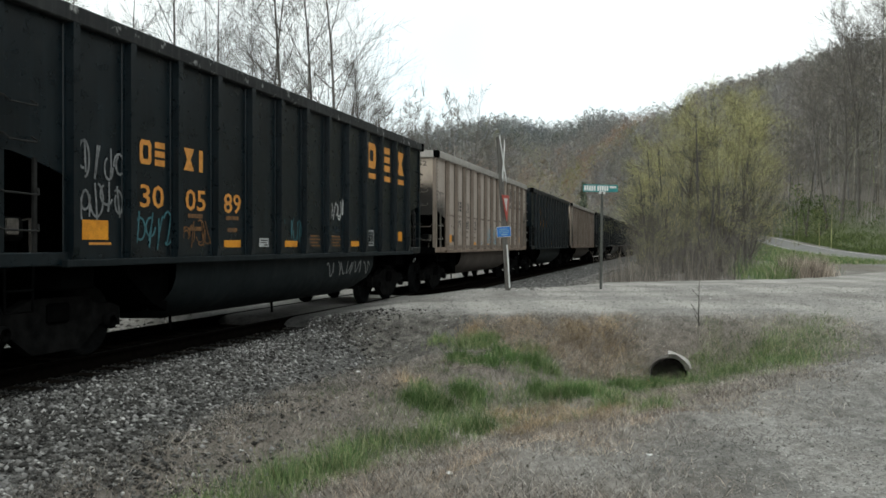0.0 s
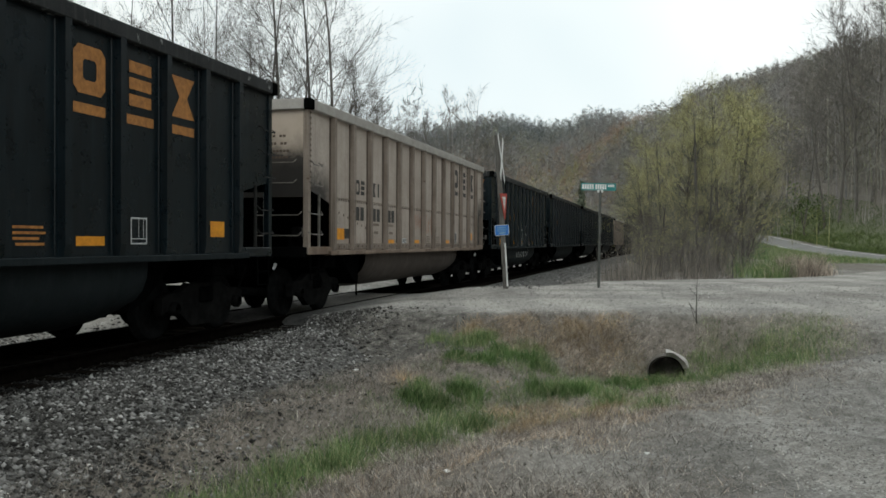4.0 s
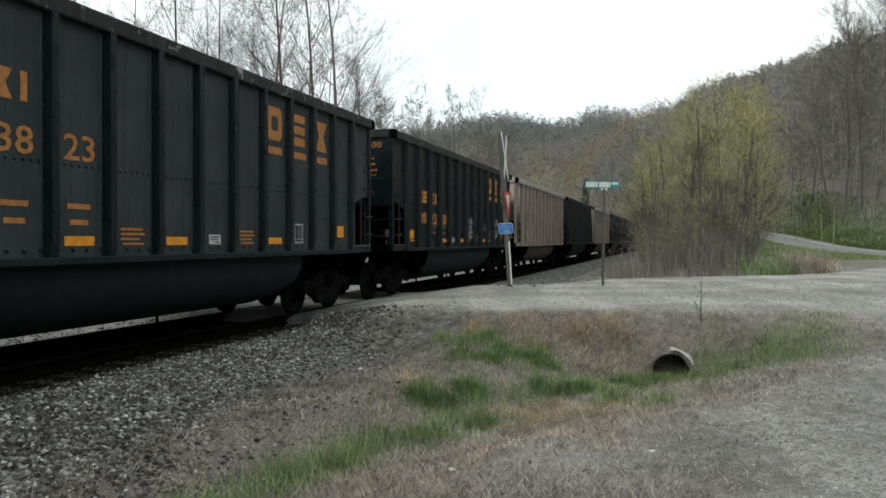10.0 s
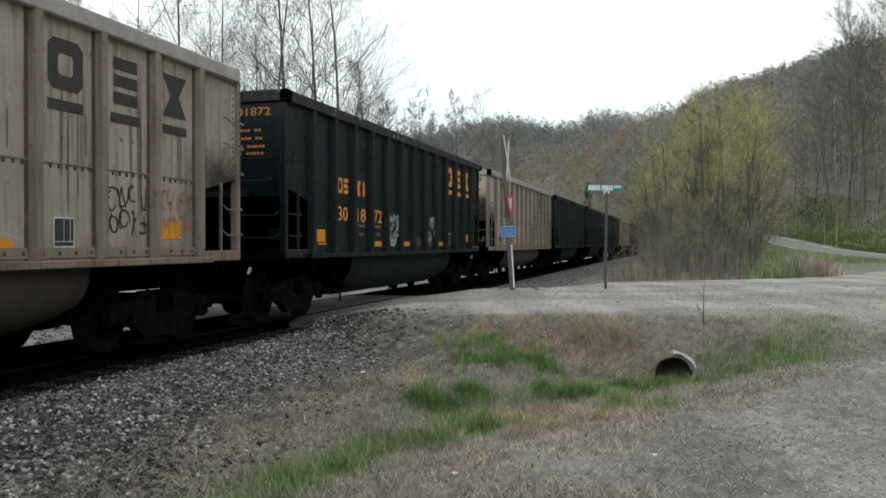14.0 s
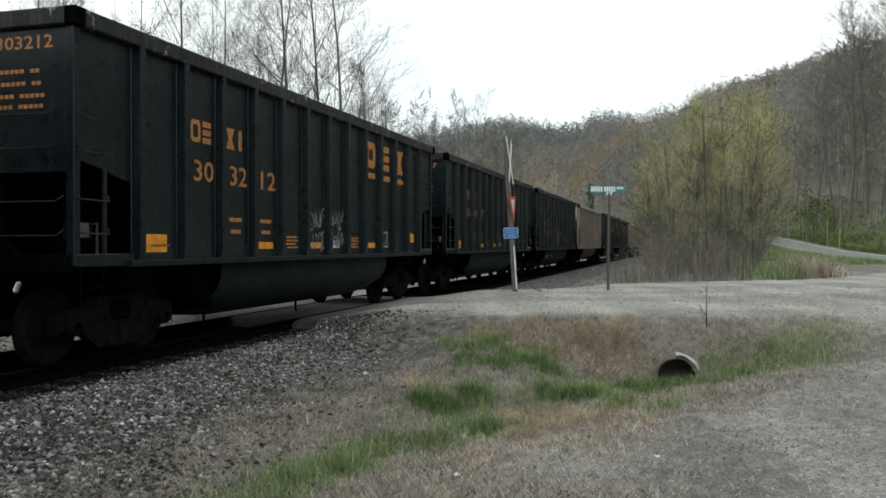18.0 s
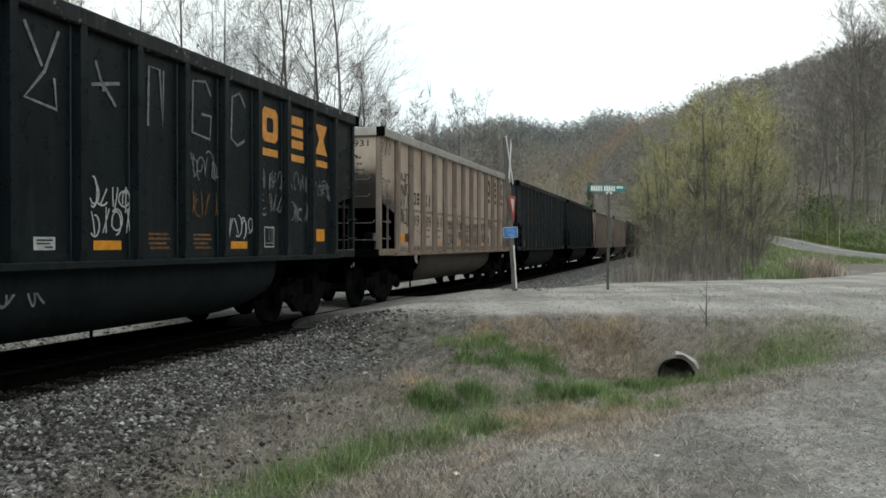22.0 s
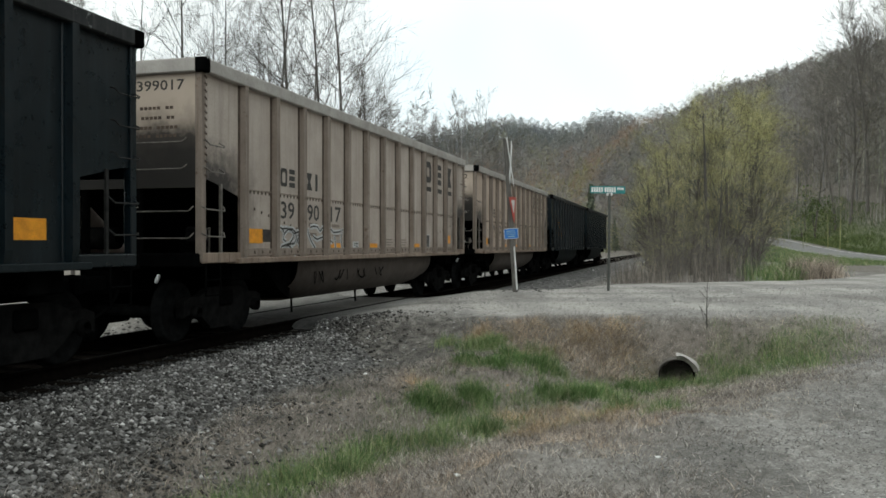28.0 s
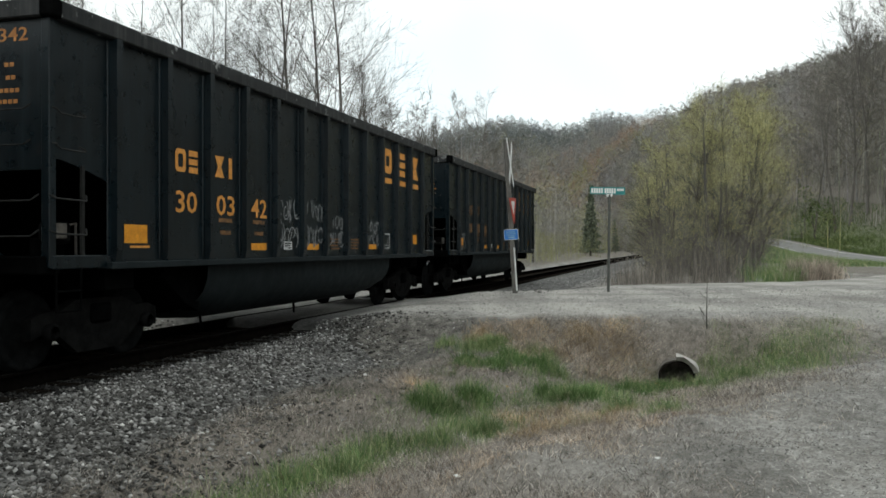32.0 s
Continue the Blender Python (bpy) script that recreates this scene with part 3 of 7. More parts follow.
def build_ground():
    az = np.concatenate([np.arange(-36, 36, 0.2), np.arange(36, 324, 3.0)])
    az = np.radians(np.sort(az))
    rad = np.concatenate([[0.25], np.geomspace(0.8, 3.6, 14)[:-1], np.geomspace(3.6, 45, 260)[:-1], np.geomspace(45, 900, 130)[:-1], np.geomspace(900, 3500, 10)])
    na, nr = len(az), len(rad)
    A, R = np.meshgrid(az, rad)
    X, Y = R * np.sin(A), R * np.cos(A)
    Z = ground_z(X, Y)
    Z = np.where(R > 1200, np.minimum(Z, 60), Z)
    verts = np.stack([X, Y, Z], -1).reshape(-1, 3)
    i, j = np.meshgrid(np.arange(nr - 1), np.arange(na), indexing="ij")
    j2 = (j + 1) % na
    quads = np.stack([i * na + j, i * na + j2, (i + 1) * na + j2, (i + 1) * na + j], -1).reshape(-1, 4)[:, ::-1]
    k = np.arange(0, na, 2)
    fan = np.stack([np.full(len(k), len(verts)), (k + 2) % na, (k + 1) % na, k], -1)
    verts, quads = np.concatenate([verts, [[0, 0, float(ground_z(0.0, 0.0))]]]), np.concatenate([quads, fan])
    X, Y = np.append(X.ravel(), 0.0), np.append(Y.ravel(), 0.0)
    me = mesh_array("ground", verts, quads, 4)
    me.polygons.foreach_set("use_smooth", np.ones(len(me.polygons), dtype=bool))
    at = me.color_attributes.new("cover", "FLOAT_COLOR", "POINT")
    dirt, green, straw, forest = cover(X.ravel(), Y.ravel())
    at.data.foreach_set("color", np.stack([dirt, green, straw, forest], -1).astype(np.float32).ravel())
    ss, uu = su(X.ravel(), Y.ravel())
    lane = crossing(ss, uu) * (0.35 + 0.65 * smooth(0.38, 0.62, value_noise(uu * 0.35, (ss - 0.12 * uu) * 0.75, 57)))
    band_u = uu + 0.9 * (value_noise(ss * 0.6, uu * 1.1, 59) - 0.5)
    # dark band carried over the crossing: coal dust with train shade painted in
    coal = smooth(-3.0, -1.4, uu) * (1 - smooth(1.4, 3.2, band_u)) * (1 - 0.85 * smooth(15.2, 19.0, ss)) * (np.abs(uu) < 6)
    ck = me.attributes.new("coal", "FLOAT", "POINT")
    ck.data.foreach_set("value", coal.astype(np.float32))
    pk = me.attributes.new("packed", "FLOAT", "POINT")
    pk.data.foreach_set("value", lane.astype(np.float32))
    # the soil: gravel, ballast dirt, thatch, grass and leaf litter by kind of cover
    m, nt, lk, b = material("ground soil", 0.95)
    v = coords(nt, lk, False)
    big, mid, fine = noise_of(nt, lk, v, 0.45, 5.0), noise_of(nt, lk, v, 6.0, 5.0, 0.65), noise_of(nt, lk, v, 42.0, 3.0, 0.7)
    vor = node(nt, "ShaderNodeTexVoronoi", Scale=38.0)
    lk.new(v, vor.inputs["Vector"])
    gravel = ramp(nt, lk, mid, [(0.28, (0.125, 0.119, 0.11)), (0.5, (0.222, 0.214, 0.202)), (0.72, (0.33, 0.322, 0.308))])
    patches = ramp(nt, lk, big, [(0.36, (0.66, 0.645, 0.62)), (0.5, (0.98, 0.975, 0.965)), (0.64, (1.2, 1.2, 1.2))])
    gravel = blend(nt, lk, 1.0, gravel, patches, "MULTIPLY")
    pebble = ramp(nt, lk, vor.outputs["Color"], [(0.15, (0.6, 0.6, 0.6)), (0.6, (1.0, 1.0, 1.0)), (0.95, (1.5, 1.5, 1.5))])
    gravel = blend(nt, lk, 0.5, gravel, pebble, "MULTIPLY")
    att2 = nt.new("ShaderNodeAttribute")
    att2.attribute_name = "packed"
    dust = ramp(nt, lk, mid, [(0.3, (0.305, 0.29, 0.27)), (0.7, (0.405, 0.387, 0.362))])
    gravel = blend(nt, lk, att2.outputs["Fac"], gravel, blend(nt, lk, 0.3, dust, pebble, "MULTIPLY"))
    dirt_c = ramp(nt, lk, mid, [(0.30, (0.030, 0.028, 0.025)), (0.5, (0.118, 0.110, 0.098)), (0.70, (0.23, 0.216, 0.194))])
    dirt_c = blend(nt, lk, 0.6, dirt_c, pebble, "MULTIPLY")
    straw_c = ramp(nt, lk, mid, [(0.25, (0.075, 0.066, 0.056)), (0.5, (0.19, 0.167, 0.143)), (0.75, (0.30, 0.265, 0.23))])
    green_c = ramp(nt, lk, mid, [(0.3, (0.08, 0.10, 0.042)), (0.7, (0.165, 0.19, 0.08))])
    floor_c = ramp(nt, lk, mid, [(0.3, (0.135, 0.12, 0.10)), (0.7, (0.21, 0.188, 0.158))])
    att = nt.new("ShaderNodeAttribute")
    att.attribute_name = "cover"
    sep = nt.new("ShaderNodeSeparateColor")
    lk.new(att.outputs["Color"], sep.inputs[0])
    wave = node(nt, "ShaderNodeTexWave", Scale=0.16, Distortion=5.0, Detail=2.0)
    lk.new(v, wave.inputs["Vector"])
    worn = ramp(nt, lk, wave.outputs[0], [(0.45, (0.92, 0.92, 0.91)), (0.8, (1.16, 1.155, 1.14))])
    gravel = blend(nt, lk, 0.8, gravel, worn, "MULTIPLY")
    att3 = nt.new("ShaderNodeAttribute")
    att3.attribute_name = "coal"
    gravel = blend(nt, lk, att3.outputs["Fac"], gravel, ramp(nt, lk, mid, [(0.3, (0.025, 0.024, 0.023)), (0.7, (0.085, 0.082, 0.078))]))
    c = blend(nt, lk, sep.outputs[0], gravel, dirt_c)
    c = blend(nt, lk, sep.outputs[2], c, straw_c)
    c = blend(nt, lk, sep.outputs[1], c, green_c)
    c = blend(nt, lk, att.outputs["Alpha"], c, floor_c)
    g = ramp(nt, lk, fine, [(0.3, (0.7, 0.7, 0.7)), (0.7, (1.25, 1.25, 1.25))])
    lk.new(blend(nt, lk, 0.8, c, g, "MULTIPLY"), b.inputs["Base Color"])
    bump(nt, lk, b, fine, 0.8, 0.035)
    me.materials.append(m)
    return tagged(new("ground", me), "gravel lot, grassy ditch and wooded valley floor", "ground", kind="structure")


build_ground()


def sweep(name, profile, s0, s1, ds, mat):
    """A bar of one section (rows of u, z) along the track."""
    ss = np.arange(s0, s1 + ds / 2, ds)
    x, y, a = np.interp(ss, TS, TX), np.interp(ss, TS, TY), np.interp(ss, TS, HEAD)
    pr = np.array(profile)
    n, k = len(ss), len(pr)
    V = np.stack([x[:, None] + pr[None, :, 0] * np.cos(a)[:, None], y[:, None] - pr[None, :, 0] * np.sin(a)[:, None], np.repeat(pr[None, :, 1], n, 0)], -1)
    i, j = np.meshgrid(np.arange(n - 1), np.arange(k - 1), indexing="ij")
    q = np.stack([i * k + j, i * k + j + 1, (i + 1) * k + j + 1, (i + 1) * k + j], -1).reshape(-1, 4)[:, ::-1]
    return mesh_array(name, V.reshape(-1, 3), q, 4, mat)


_m, _nt, _lk, _b = material("ballast bed", 0.95)
_v = coords(_nt, _lk, False)
_vor = node(_nt, "ShaderNodeTexVoronoi", Scale=17.0)
_lk.new(_v, _vor.inputs["Vector"])
_c = ramp(_nt, _lk, _vor.outputs["Color"], [(0.1, (0.035, 0.035, 0.035)), (0.5, (0.095, 0.093, 0.09)), (0.95, (0.26, 0.255, 0.25))])
_d = ramp(_nt, _lk, noise_of(_nt, _lk, _v, 0.8), [(0.3, (0.7, 0.68, 0.65)), (0.7, (1.1, 1.1, 1.1))])
_lk.new(blend(_nt, _lk, 1.0, _c, _d, "MULTIPLY"), _b.inputs["Base Color"])
bump(_nt, _lk, _b, _vor.outputs["Distance"], 0.9, 0.03)
M["ballast"] = _m
bed = sweep("ballast_bed", BED, -395, 480, 2.0, M["ballast"])
tagged(new("track_bed", bed), "grey crushed stone ballast bed under the rails", "ballast", kind="structure")
# strip between the rails: coal stain plus the train's shade, painted in
shaded_stain = sweep("ballast_shaded_stain", [(-1.5, -0.427), (-1.3, -0.424), (0, -0.424), (1.1, -0.424), (1.3, -0.426)], -395, 480, 2.0, surface("coal-stained shaded ballast", (0.0022, 0.0021, 0.002), (0.0085, 0.008, 0.0074), 3.0, 0.95, own=False, fine=22.0, relief=0.8, gloss=0.0))
tagged(new("track_bed_middle", shaded_stain), "ballast between the rails, dark with coal and painted train shade", "ballast", kind="structure")
RAIL = [(-0.075, -0.172), (-0.075, -0.155), (-0.012, -0.13), (-0.012, -0.045), (-0.037, -0.035), (-0.037, -0.006), (-0.03, 0.0), (0.03, 0.0), (0.037, -0.006), (0.037, -0.035), (0.012, -0.045), (0.012, -0.13), (0.075, -0.155), (0.075, -0.172)]
for _u in (-0.755, 0.755):
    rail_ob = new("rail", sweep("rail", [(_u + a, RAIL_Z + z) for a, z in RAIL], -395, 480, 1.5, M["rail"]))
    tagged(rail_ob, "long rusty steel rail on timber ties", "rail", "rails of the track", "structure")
    part("rail_head", sweep("rail_head", [(_u - 0.028, RAIL_Z + 0.0015), (_u + 0.028, RAIL_Z + 0.0015)], -395, 480, 3.0, M["rail_top"]), rail_ob, label="running surface painted dark for the train's shade")
tie_far = []
for k in range(int((480 + 60) / 0.51)):
    s = -60 + 0.51 * k
    rr = random.Random(k)
    m = Matrix.Translation(on_track(s, rr.uniform(-0.04, 0.04), RAIL_Z - 0.262)) @ pose(0, 0, 0, 0, 0, 90 - math.degrees(heading(s)) + rr.uniform(-1.2, 1.2))
    if -14 < s < 120 and not 15.2 < s < 22.2:
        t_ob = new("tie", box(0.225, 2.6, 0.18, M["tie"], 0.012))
        t_ob.matrix_basis = m
        tagged(t_ob, "dark creosoted timber tie in the ballast", "tie", "ties of the track", "structure")
    elif s >= 120:
        tie_far.append(m)
if tie_far:
    vs, fs = [], []
    for m in tie_far:
        o = len(vs)
        vs += [m @ Vector((x * 0.11, y * 1.3, z * 0.09)) for z in (-1, 1) for y in (-1, 1) for x in (-1, 1)]
        fs += [tuple(o + i for i in f) for f in ((0, 2, 3, 1), (4, 5, 7, 6), (0, 1, 5, 4), (2, 6, 7, 3), (0, 4, 6, 2), (1, 3, 7, 5))]
    tagged(new("ties_beyond", mesh_of("ties_beyond", vs, fs, M["tie"])), "row of dark timber ties further along the track", "ties", kind="stuff")


def build_paved_road():
    ys = np.arange(8, 136, 3.0)
    for name, off, half, lift, mat, label in (("road", 0, 1.9, 0.05, M["asphalt"], "narrow grey paved road climbing the valley side"),
                                              ("road_line", -1.72, 0.08, 0.06, M["line"], "white edge line of the paved road"),
                                              ("road_line", 1.72, 0.08, 0.06, M["line"], "white edge line of the paved road")):
        V, F = [], []
        for i, y in enumerate(ys):
            x, z = float(road_x(y)), float(road_z(y)) if y > 51 else float(ground_z(road_x(y), y)) + 0.06
            V += [(x + off - half, y, z + lift), (x + off + half, y, z + lift)]
            if i:
                F.append((2 * i - 2, 2 * i - 1, 2 * i + 1, 2 * i))
        tagged(new(name, mesh_of(name, V, F, mat)), label, "road", kind="structure")


build_paved_road()

# ---- the coal train ----
# coupled length and length of the body; the short style has its emblem one panel further forward
LENGTH = {"black": 16.136, "tan": 16.445, "short": 15.419, "grey": 15.419}
BODY = {"black": 14.51, "tan": 14.876, "short": 13.926, "grey": 13.926}
TOP, SILL, HALF = 3.85, 1.0, 1.5
PITCH = {}
BAY = {"black": 1.07, "tan": 1.15, "short": 1.14, "grey": 1.14}
TEXTS = {}


def text_mesh(body, mat, height, width=None):
    """Letters of the built-in font as a thin mesh, stood up on the x axis and read from -y."""
    key = (body, mat.name, height, width)
    if key not in TEXTS:
        cu = bpy.data.curves.new("text", "FONT")
        cu.body, cu.size, cu.extrude, cu.resolution_u, cu.offset = body, 1.0, 0.0, 2, 0.012
        cu.align_x = "CENTER"
        ob = bpy.data.objects.new("text", cu)
        me = bpy.data.meshes.new_from_object(ob)
        bpy.data.objects.remove(ob)
        co = np.empty(len(me.vertices) * 3, dtype=np.float32)
        me.vertices.foreach_get("co", co)
        co = co.reshape(-1, 3)
        lo, hi = co.min(0), co.max(0)
        sz = height / (hi[1] - lo[1])
        sx = width / (hi[0] - lo[0]) if width else sz
        out = np.stack([(co[:, 0] - (lo[0] + hi[0]) / 2) * sx, co[:, 2] * 0, (co[:, 1] - lo[1]) * sz], -1)
        me.vertices.foreach_set("co", out.astype(np.float32).ravel())
        me.materials.clear()
        me.materials.append(mat)
        me.update()
        TEXTS[key] = me
    return TEXTS[key]


def plate(points, mat, thick=0.004, name="plate"):
    """A flat shape (rows of x, z) with a little thickness, facing -y."""
    n = len(points)
    V = [(x, 0, z) for x, z in points] + [(x, thick, z) for x, z in points]
    F = [tuple(range(n)), tuple(range(2 * n - 1, n - 1, -1))] + [(i, i + n, (i + 1) % n + n, (i + 1) % n) for i in range(n)]
    return mesh_of(name, V, F, mat)


def ring_shape(w, h, t, mat):
    """A thick closed eight-sided ring."""
    V, F = [], []
    c = 0.3
    oct_ = [(-1 + c, -1), (1 - c, -1), (1, -1 + c), (1, 1 - c), (1 - c, 1), (-1 + c, 1), (-1, 1 - c), (-1, -1 + c)]
    for x, z in oct_:
        V += [(x * w / 2, 0, z * h / 2), (x * (w / 2 - t), 0, z * (h / 2 - t))]
    for i in range(8):
        j = (i + 1) % 8
        F.append((2 * i, 2 * j, 2 * j + 1, 2 * i + 1))
    return mesh_of("mark", V, F, mat)


def slabs_shape(w, h, mat):
    """Three short slabs, one over the other."""
    return bars_mesh([(-w / 2, w / 2, 0.24 * h, 0.5 * h), (-w / 2, w / 2, -0.13 * h, 0.13 * h), (-w / 2, w / 2, -0.5 * h, -0.24 * h)], mat)


def bowtie_shape(w, h, mat):
    """Two blocks that narrow to a waist."""
    pts = [(-.5, -.5), (.5, -.5), (.17, 0), (.5, .5), (-.5, .5), (-.17, 0)]
    return mesh_of("mark", [(x * w, 0, z * h) for x, z in pts], [tuple(range(6))], mat)


def bars_mesh(rows, mat):
    """Small lines of writing as plain bars: rows of x0, x1, z0, z1."""
    V, F = [], []
    for x0, x1, z0, z1 in rows:
        o = len(V)
        V += [(x0, 0, z0), (x1, 0, z0), (x1, 0, z1), (x0, 0, z1)]
        F.append((o, o + 1, o + 2, o + 3))
    return mesh_of("bars", V, F, mat)


def stroke_mesh(strokes, width, mat):
    """Sprayed lines: flat ribbons along polylines of x, z."""
    V, F = [], []
    for st in strokes:
        p = np.array(st, dtype=float)
        if len(p) < 2:
            continue
        d = np.gradient(p, axis=0)
        d /= np.linalg.norm(d, axis=1)[:, None] + 1e-9
        nrm = np.stack([-d[:, 1], d[:, 0]], -1) * width / 2
        o = len(V)
        for a, b in zip(p - nrm, p + nrm):
            V += [(a[0], 0, a[1]), (b[0], 0, b[1])]
        for i in range(len(p) - 1):
            F.append((o + 2 * i, o + 2 * i + 1, o + 2 * i + 3, o + 2 * i + 2))
    return mesh_of("spray", V, F, mat)


def curl(x, z, w, h, seed, loops=3, n=26):
    """A scrawl of loops that fills a box."""
    r = random.Random(seed)
    f1, f2, p1, p2 = r.uniform(1.6, 2.6) * loops, r.uniform(0.8, 1.5) * loops, r.uniform(0, 6), r.uniform(0, 6)
    out = []
    for i in range(n * loops):
        t = i / (n * loops - 1)
        out.append((x + w * (t * 0.72 + 0.14 + 0.14 * math.sin(p1 + f1 * 2.2 * t)), z + h * (0.5 + 0.42 * math.sin(p2 + f2 * 5 * t) + 0.08 * math.sin(17 * t + p1))))
    return out


def scribble(x, z, w, h, seed):
    """Rows of quick letter-like strokes that fill a box."""
    r = random.Random(seed)
    out, n, rows = [], max(3, int(w / 0.2)), 2 if h > 0.58 else 1
    for row in range(rows):
        for i in range(n):
            cx, cw, ch = x + w * (i + 0.5) / n, w / n * 0.6, h / rows * 0.5
            cz = z + h * (row + 0.5) / rows + r.uniform(-0.15, 0.15) * ch
            for _ in range(r.choice((2, 2, 3))):
                if r.random() < 0.55:
                    a0, span, rx, rz = r.uniform(0, 6.28), r.choice((-1, 1)) * r.uniform(2.2, 5.2), cw * r.uniform(0.5, 1.0), ch * r.uniform(0.4, 1.0)
                    ox, oz = cx + r.uniform(-0.3, 0.3) * cw, cz + r.uniform(-0.3, 0.3) * ch
                    out.append([(ox + rx * math.cos(a0 + span * k / 11), oz + rz * math.sin(a0 + span * k / 11)) for k in range(12)])
                else:
                    ax, bx = cx + r.uniform(-0.8, 0.8) * cw, cx + r.uniform(-0.8, 0.8) * cw
                    out.append([(ax, cz - ch * r.uniform(0.5, 1.0)), ((ax + bx) / 2 + r.uniform(-0.1, 0.1) * cw, cz), (bx, cz + ch * r.uniform(0.5, 1.0))])
    return out


def side_sheet(lb, bay, mat):
    e, x1 = lb / 2, lb / 2 - bay
    cut = [(e, 2.16), (e - 0.2, 2.15), (e - 0.42, 2.11), (e - 0.66, 2.05), (e - bay, 1.94)]
    pts = [(-x1, SILL), (x1, SILL)] + [(x, z) for x, z in cut[::-1]] + [(e, TOP - 0.1), (-e, TOP - 0.1)] + [(-x, z) for x, z in cut]
    return plate(pts, mat, 0.02, "side_sheet")


def rib_mesh(mat, z0, z1, edge=None):
    """A pressed hat-section post with tapered ends."""
    prof = [(-0.115, 0.0), (-0.105, -0.012), (-0.072, -0.016), (-0.055, -0.10), (0.055, -0.10), (0.072, -0.016), (0.105, -0.012), (0.115, 0.0)]
    V, F = [], []
    for z, k in ((z0, 0.75), (z0 + 0.14, 1.0), (z1 - 0.05, 1.0), (z1, 0.9)):
        V += [(x * (1.0 if k == 1 else 0.96), y * k, z) for x, y in prof]
    n = len(prof)
    for i in range(3):
        for j in range(n - 1):
            F.append((i * n + j, i * n + j + 1, (i + 1) * n + j + 1, (i + 1) * n + j))
    F += [tuple(range(n - 1, -1, -1)), tuple(3 * n + j for j in range(n))]
    me = mesh_of("rib", V, F, mat)
    # flange strips at the foot of the rib carry its painted shade line
    if edge:
        me.materials.append(edge)
        for p in me.polygons:
            if abs(p.center.y) < 0.02:
                p.material_index = 1
    return me


def tub_mesh(x0, x1, mat, deep):
    V, F = [], []
    ring = 15
    for x, k in ((x0, 0.82), (x0 + 0.4, 0.94), (x0 + 0.9, 1.0), (x1 - 0.9, 1.0), (x1 - 0.4, 0.94), (x1, 0.82)):
        for i in range(ring):
            a = math.pi * i / (ring - 1)
            ca, sa = math.cos(a), math.sin(a)
            V.append((x, -1.43 * math.copysign(abs(ca) ** 0.6, ca), 1.0 - (0.12 + deep * k) * abs(sa) ** 0.7))
    for i in range(5):
        for j in range(ring - 1):
            F.append((i * ring + j, (i + 1) * ring + j, (i + 1) * ring + j + 1, i * ring + j + 1))
    return mesh_of("tub", V, F, mat, True)


def rivet_rows(lb, ribs, mat):
    """Rows of bolts: one along the side at mid height, one along the sill, and up each post."""
    V, F = [], []

    def add(x, y, z, r=0.024):
        o = len(V)
        V.extend([(x - r, y, z - r), (x + r, y, z - r), (x + r, y, z + r), (x - r, y, z + r), (x, y - 0.014, z)])
        F.extend([(o, o + 1, o + 4), (o + 1, o + 2, o + 4), (o + 2, o + 3, o + 4), (o + 3, o, o + 4)])

    for a, b in zip(ribs[:-1], ribs[1:]):
        for k in range(7):
            x = a + 0.14 + (b - a - 0.28) * k / 6
            add(x, -HALF, 2.05)
            if k % 2 == 0:
                add(x, -HALF - 0.014, 1.105)
    for a, b, up in ((0, 1, -1), (1, 2, -1), (len(ribs) - 3, len(ribs) - 2, 1), (len(ribs) - 2, len(ribs) - 1, 1)):
        for k in range(4):
            x = ribs[a] + 0.16 + (ribs[b] - ribs[a] - 0.32) * k / 3
            t = (x - ribs[0]) / 2.2 if up < 0 else (ribs[-1] - x) / 2.2
            add(x, -HALF, 1.86 - 0.40 * t)
    for x in ribs:
        for k in range(9):
            add(x - 0.088, -HALF - 0.012, 1.3 + 0.27 * k, 0.02)
    for e in (-1, 1):
        for k in range(15):
            add(e * (lb / 2 - 0.03), -HALF - 0.055, 2.2 + 0.1 * k, 0.018)
            add(e * (lb / 2 - 0.15), -HALF, 2.2 + 0.1 * k, 0.018)
    return mesh_of("rivets", V, F, mat)


